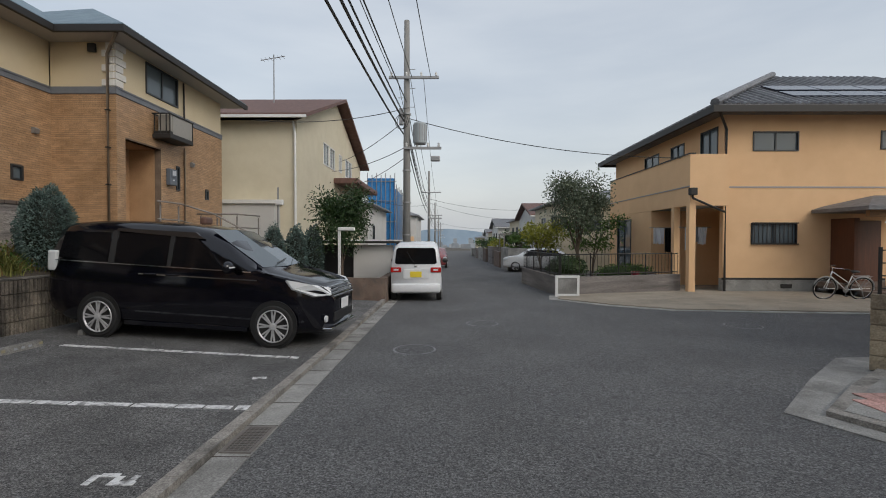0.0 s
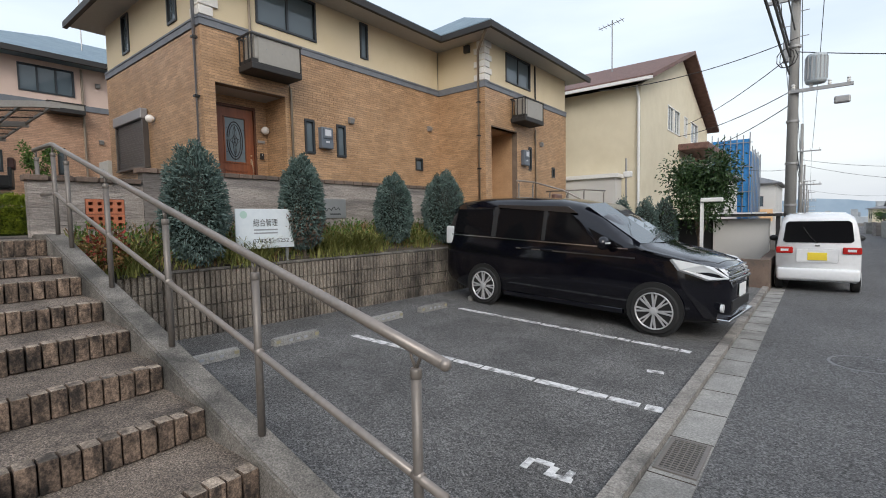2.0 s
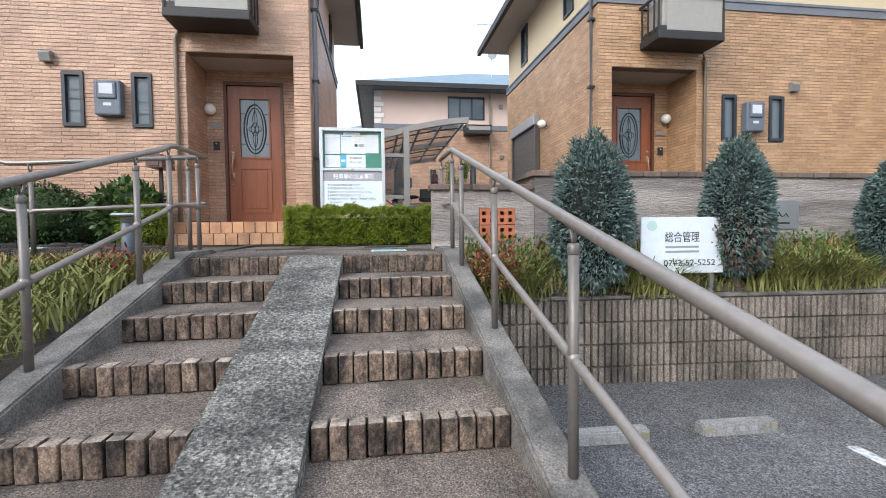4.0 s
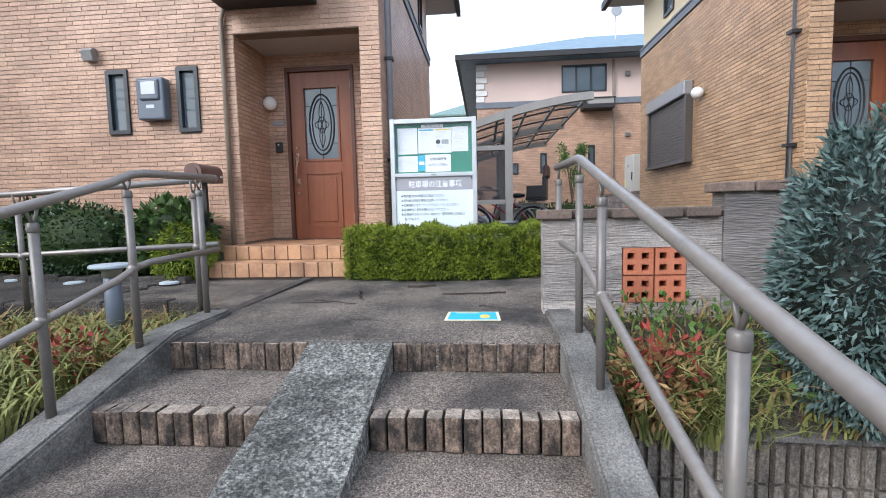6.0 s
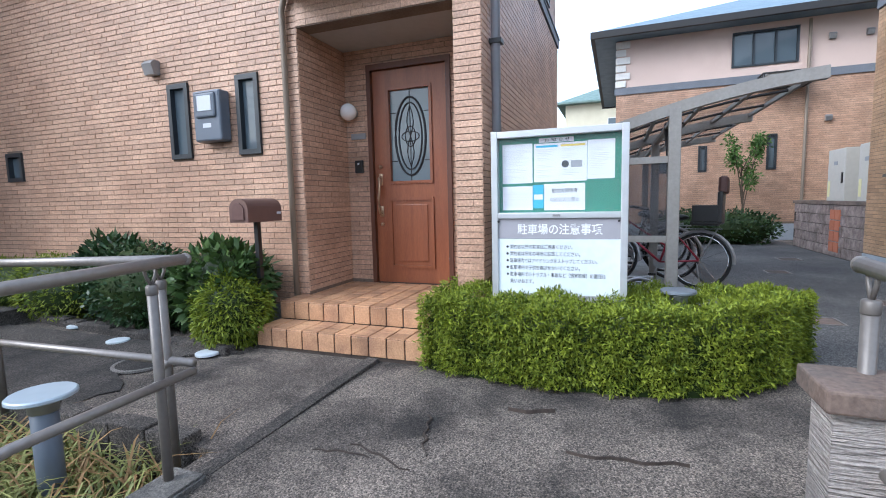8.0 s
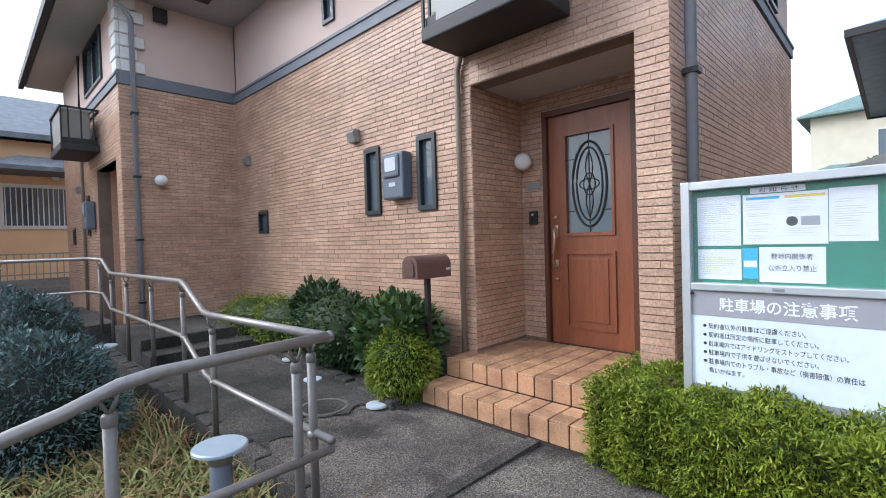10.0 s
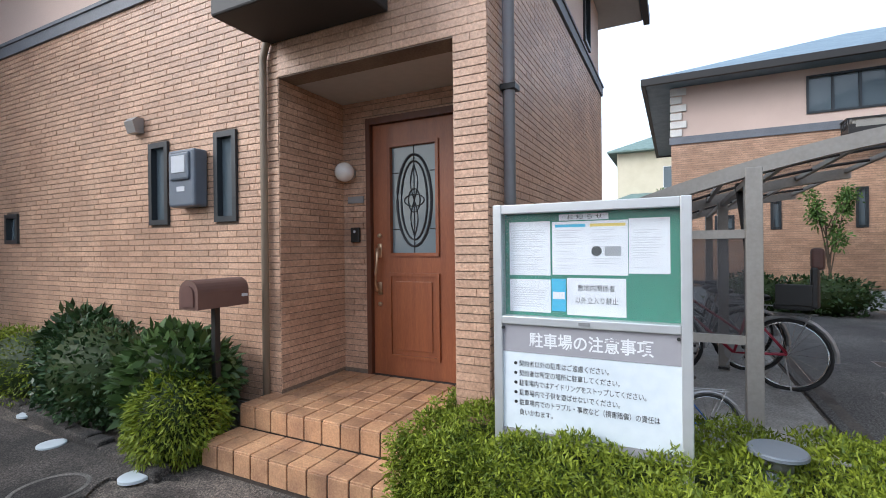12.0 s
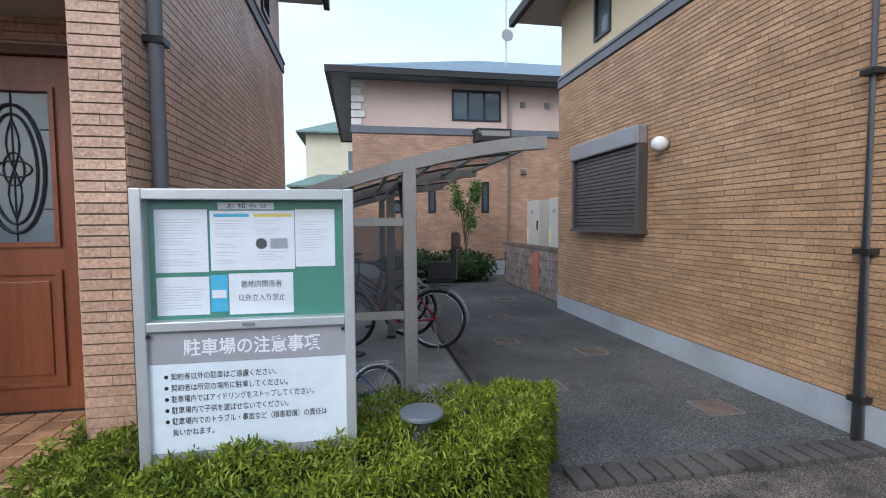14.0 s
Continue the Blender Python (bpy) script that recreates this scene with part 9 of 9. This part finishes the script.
# ---------------------------------------------------------------- utility poles and wires
def utility_pole(x, y, h, label, arms=True, near=False):
    zb = road_z(x, y)
    p = thing("utility_pole", (x, y, zb), label, "utility pole", "utility poles")
    part("pole", sweep(bmesh.new(), [(x, y, zb - 0.2), (x, y, zb + h)], 0.155, 14, 0.10), POLECONC, p, smooth=True)
    if arms:
        for z, a, b in ((h - 2.2, -0.65, 1.2), (h - 4.8, -0.1, 1.3)):
            part("cross_arm", boxed(x + a, x + b, y - 0.20, y - 0.12, zb + z, zb + z + 0.09), METAL, p)
            for k in range(4):
                xx = x + a + 0.1 + (b - a - 0.2) * k / 3
                part("insulator", lathe(bmesh.new(), [(0.03, 0), (0.05, 0.05), (0.03, 0.08), (0.05, 0.12), (0.02, 0.16)], (xx, y - 0.16, zb + z + 0.09), 10), FRAME_W, p)
    if near:
        part("transformer", lathe(bmesh.new(), [(0.22, 0), (0.25, 0.05), (0.25, 0.72), (0.22, 0.78), (0.10, 0.82)], (x + 0.50, y - 0.1, zb + 5.4), 18), plain("transformer_grey", (0.36, 0.40, 0.42), 0.5), p, smooth=False)
        fins = bmesh.new()
        for k in range(16):
            a = k * math.tau / 16
            box(fins, x + 0.5 + 0.25 * math.cos(a) - 0.012, x + 0.5 + 0.25 * math.cos(a) + 0.012, y - 0.1 + 0.25 * math.sin(a) - 0.012, y - 0.1 + 0.25 * math.sin(a) + 0.012, zb + 5.5, zb + 6.1)
        part("cooling_fins", fins, METAL, p, kind="stuff")
        part("cabinet", boxed(x - 0.26, x - 0.12, y - 0.25, y - 0.05, zb + 6.1, zb + 6.7, bevel=0.02), METAL, p)
        for z in (2.0, 3.2, 4.4, 6.5):
            part("pole_band", lathe(bmesh.new(), [(0.16, z), (0.16, z + 0.06)], (x, y, zb), 16), METAL, p)
        for k in range(5):
            part("step_bolt", sweep(bmesh.new(), [(x + 0.1 * (-1) ** k, y, zb + 6.8 + 0.35 * k), (x + 0.32 * (-1) ** k, y, zb + 6.8 + 0.35 * k)], 0.012, 5), METAL, p)
        coil = sweep(bmesh.new(), [(x - 0.18 + 0.22 * math.cos(t * 0.7) * (0.5 + 0.04 * t), y - 0.25, zb + 6.2 + 0.28 * math.sin(t * 0.7)) for t in range(20)], 0.014, 5)
        part("cable_coil", coil, CABLE, p)
        part("lamp_head", boxed(x + 0.9, x + 1.25, y - 0.25, y - 0.1, zb + 4.75, zb + 4.95, bevel=0.04), METAL, p)
    return p, zb


POLE_XY = [(-1.58, 17.5, 10.0), (-2.0, 47, 9.2), (-2.3, 78, 9.0), (-2.4, 108, 9.0), (-2.5, 140, 9.0)]
for i, (x, y, h) in enumerate(POLE_XY):
    utility_pole(x, y, h, "grey concrete utility pole with transformer and cables" if i == 0 else "slim concrete utility pole further down the street", True, i == 0)


def wire(a, b, sag, r=0.012, group="overhead cables"):
    a, b = Vector(a), Vector(b)
    pts = [a + (b - a) * t - Vector((0, 0, sag * 4 * t * (1 - t))) for t in [i / 18 for i in range(19)]]
    solo("overhead_cable", sweep(bmesh.new(), pts, r, 5), CABLE, "black overhead utility cable between poles", "cable", group)


near_pole = (-1.4, -14, 8.6)
for k, (dx, z0, z1, sg_, r) in enumerate(((-0.5, 7.5, 7.5, 0.5, 0.012), (0.2, 7.6, 7.5, 0.5, 0.012), (0.9, 7.6, 7.5, 0.55, 0.012), (-0.1, 5.7, 5.9, 0.5, 0.03), (-0.12, 5.9, 6.2, 0.45, 0.022), (0.0, 6.3, 6.6, 0.5, 0.018), (-0.1, 5.4, 5.4, 0.5, 0.025))):
    wire((-1.9 + dx * 0.8, -14, z0), (-1.58 + dx, 17.3, z1), sg_, r)
    for i in range(len(POLE_XY) - 1):
        (xa, ya, _), (xb, yb, _) = POLE_XY[i], POLE_XY[i + 1]
        wire((xa + dx * 0.7, ya, z1 - (0.0 if i == 0 else 0.016 * (ya - 17) + 0.8)), (xb + dx * 0.7, yb, z1 - 0.016 * (yb - 17) - 0.8), 0.6, r * 0.9)
for a, b, s in (((-1.5, 17.4, 6.0), (9.2, 16.9, 4.45), 0.4), ((-1.5, 17.4, 5.0), (-6.0, 24.0, 5.0), 0.2), ((-1.5, 17.4, 6.4), (-7.0, 16.8, 5.8), 0.25), ((-2.0, 47, 5.6), (9.0, 44, 4.4), 0.5), ((-2.0, 47, 5.2), (9.0, 57, 4.0), 0.5), ((-1.6, 17.5, 6.0), (-6.3, 27.0, 6.0), 0.2), ((-1.6, 17.5, 4.6), (-6.2, 29, 4.8), 0.2), ((-2.0, 47, 5.0), (-6, 36, 4.6), 0.3), ((-2.3, 78, 4.5), (9, 74, 3.4), 0.6)):
    wire(a, b, s, 0.014, "service drops")

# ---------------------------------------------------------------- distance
# The air's haze is painted into the hills' blue-grey.
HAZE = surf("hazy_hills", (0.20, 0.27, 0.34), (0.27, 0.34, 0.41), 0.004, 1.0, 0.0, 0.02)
hills = bmesh.new()
n = 60
prev = None
hr = random.Random(8)
for i in range(n + 1):
    x = -3000 + 6000 * i / n
    top = 20 + 26 * math.sin(i * 0.37) * math.sin(i * 0.11 + 1) + 12 * math.sin(i * 0.9) + 8 * hr.random()
    cur = [hills.verts.new((x, 2400, -75)), hills.verts.new((x, 2500, top)), hills.verts.new((x, 2900, -75))]
    if prev:
        hills.faces.new((prev[0], cur[0], cur[1], prev[1]))
        hills.faces.new((prev[1], cur[1], cur[2], prev[2]))
    prev = cur
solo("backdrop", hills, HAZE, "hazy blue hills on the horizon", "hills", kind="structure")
# Greyed house colour with distance haze mixed in.
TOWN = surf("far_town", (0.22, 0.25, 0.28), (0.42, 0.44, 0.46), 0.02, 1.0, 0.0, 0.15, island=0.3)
tv, tf = [], []
for i in range(900):
    x, y = hr.uniform(-700, 700), hr.uniform(260, 1500)
    if abs(x + 1) < 6:
        continue
    w, d, h = hr.uniform(6, 16), hr.uniform(6, 14), hr.uniform(4, 9) + (hr.random() < 0.05) * 14
    z = road_z(0, y) - 1
    k = len(tv)
    tv += [(x + a * w / 2, y + b * d / 2, z + c * h) for a in (-1, 1) for b in (-1, 1) for c in (0, 1)]
    tf += [tuple(k + i for i in q) for q in ((0, 1, 3, 2), (4, 6, 7, 5), (0, 4, 5, 1), (2, 3, 7, 6), (1, 5, 7, 3))]
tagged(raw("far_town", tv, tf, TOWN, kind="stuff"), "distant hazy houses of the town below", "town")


# ---------------------------------------------------------------- pieces of walls, stairs and steps
# brick nosings of the stairs
nose_a = finish("brick", boxed(-0.085, 0.012, 0.002, 0.075, -RISE + 0.004, 0.006, bevel=0.006), NOSING)
nose_b = finish("brick", boxed(-0.085, 0.007, 0.003, 0.073, -RISE + 0.004, 0.002, bevel=0.009), NOSING)
# Faces turned upwards take the paler NOSING_TOP colour.
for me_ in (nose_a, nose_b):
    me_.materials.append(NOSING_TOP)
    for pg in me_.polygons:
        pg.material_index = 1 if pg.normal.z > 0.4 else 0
nrng = random.Random(12)
for k in range(9):
    x, z = X0 + STEP * k, Z0 - RISE * k
    spans_ = ((-0.55, 0.265), (0.745, 1.64)) if k else ((-0.55, 0.265), (0.745, 1.64), (0.265, 0.745))
    for a, b in spans_:
        n = int((b - a) / 0.0775)
        for i in range(n):
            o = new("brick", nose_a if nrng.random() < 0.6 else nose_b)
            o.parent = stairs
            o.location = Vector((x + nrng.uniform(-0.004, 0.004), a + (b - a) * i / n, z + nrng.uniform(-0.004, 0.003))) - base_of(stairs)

# ribbed blocks of the retaining wall, four courses
a, b = Vector((-6.98, 1.86)), Vector((-6.62, 8.3))
d = (b - a).normalized()
ang_w = math.atan2(d.y, d.x)
blk = bmesh.new()
L, H = 0.392, 0.212
box(blk, 0.003, L - 0.003, -0.020, 0.02, 0.003, H - 0.004)
for i in range(6):
    u = 0.010 + i * (L - 0.008) / 6
    box(blk, u, u + 0.043, -0.052, -0.018, 0.008, H - 0.010)
blk.transform(Matrix.Rotation(0, 4, "Z"))
blk_me = finish("block", blk, BLOCK)
length = (b - a).length
for row in range(5):
    for i in range(int(length / L) + 1):
        s = i * L
        if s + L > length + 0.3:
            continue
        p = a + d * s
        o = new("block", blk_me)
        o.parent = retaining
        o.location = Vector((p.x, p.y, 0.86 - H * (row + 1))) - base_of(retaining)
        o.rotation_euler = (0, 0, ang_w)
for i in range(int(length / L) + 1):
    s = i * L
    p = a + d * s
    o = new("coping_block", finish("coping_block", boxed(0.003, L - 0.003, -0.045, 0.13, 0, 0.03, bevel=0.006), OLDCONC)) if i == 0 else new("coping_block", cop_me)
    cop_me = o.data
    o.parent = retaining
    o.location = Vector((p.x, p.y, 0.862)) - base_of(retaining)
    o.rotation_euler = (0, 0, ang_w)

# brick capping of the garden walls
cap_me = finish("brick", boxed(-0.11, 0.11, 0.003, 0.207, 0, 0.062, bevel=0.008), CAPBRICK)
crng = random.Random(4)
for parent_, y0_, y1_, z_, xc in ((lw, 1.60, 2.74, 1.951, -7.72), (hw, 2.70, 9.2, 2.101, -7.72)):
    n = int((y1_ - y0_) / 0.21)
    for i in range(n):
        lay_brick(parent_, cap_me, xc + crng.uniform(-0.006, 0.006), y0_ + (y1_ - y0_) * i / n, z_)
# pierced orange bricks in the low wall
air = bmesh.new()
wall(air, "x", 0, -0.13, 0.004, 0.193, 0.004, 0.176, [(0.03, 0.075, 0.03, 0.07), (0.12, 0.165, 0.03, 0.07), (0.03, 0.075, 0.105, 0.145), (0.12, 0.165, 0.105, 0.145)])
air_me = finish("pierced_brick", air, AIRBRICK)
for i in range(2):
    for j in range(2):
        o = new("pierced_brick", air_me)
        o.parent = lw
        o.location = Vector((-7.645, 2.132 + 0.2 * i, 1.40 + 0.18 * j)) - base_of(lw)
# Black sheet added behind the holes to paint the shade in them.
part("backing", boxed(-7.80, -7.79, 2.13, 2.53, 1.40, 1.76), BLACK, lw)

# brick slips round the near porch, one by one
bld, rects, xfr = near_bricks[-1]
brng = random.Random(6)
cache = {}
for (u0, u1, z0, z1) in rects:
    w_, h_ = round((u1 - u0) / 0.003) * 0.003, round((z1 - z0) / 0.004) * 0.004
    key = (w_, h_)
    if w_ < 0.02:
        continue
    if key not in cache:
        cache[key] = finish("brick", boxed(0, 0.007, 0, w_, 0, h_, bevel=0.0), BRICK_P)
    o = new("brick", cache[key])
    o.parent = bld
    o.location = Vector((xfr, u0, z0)) - base_of(bld)
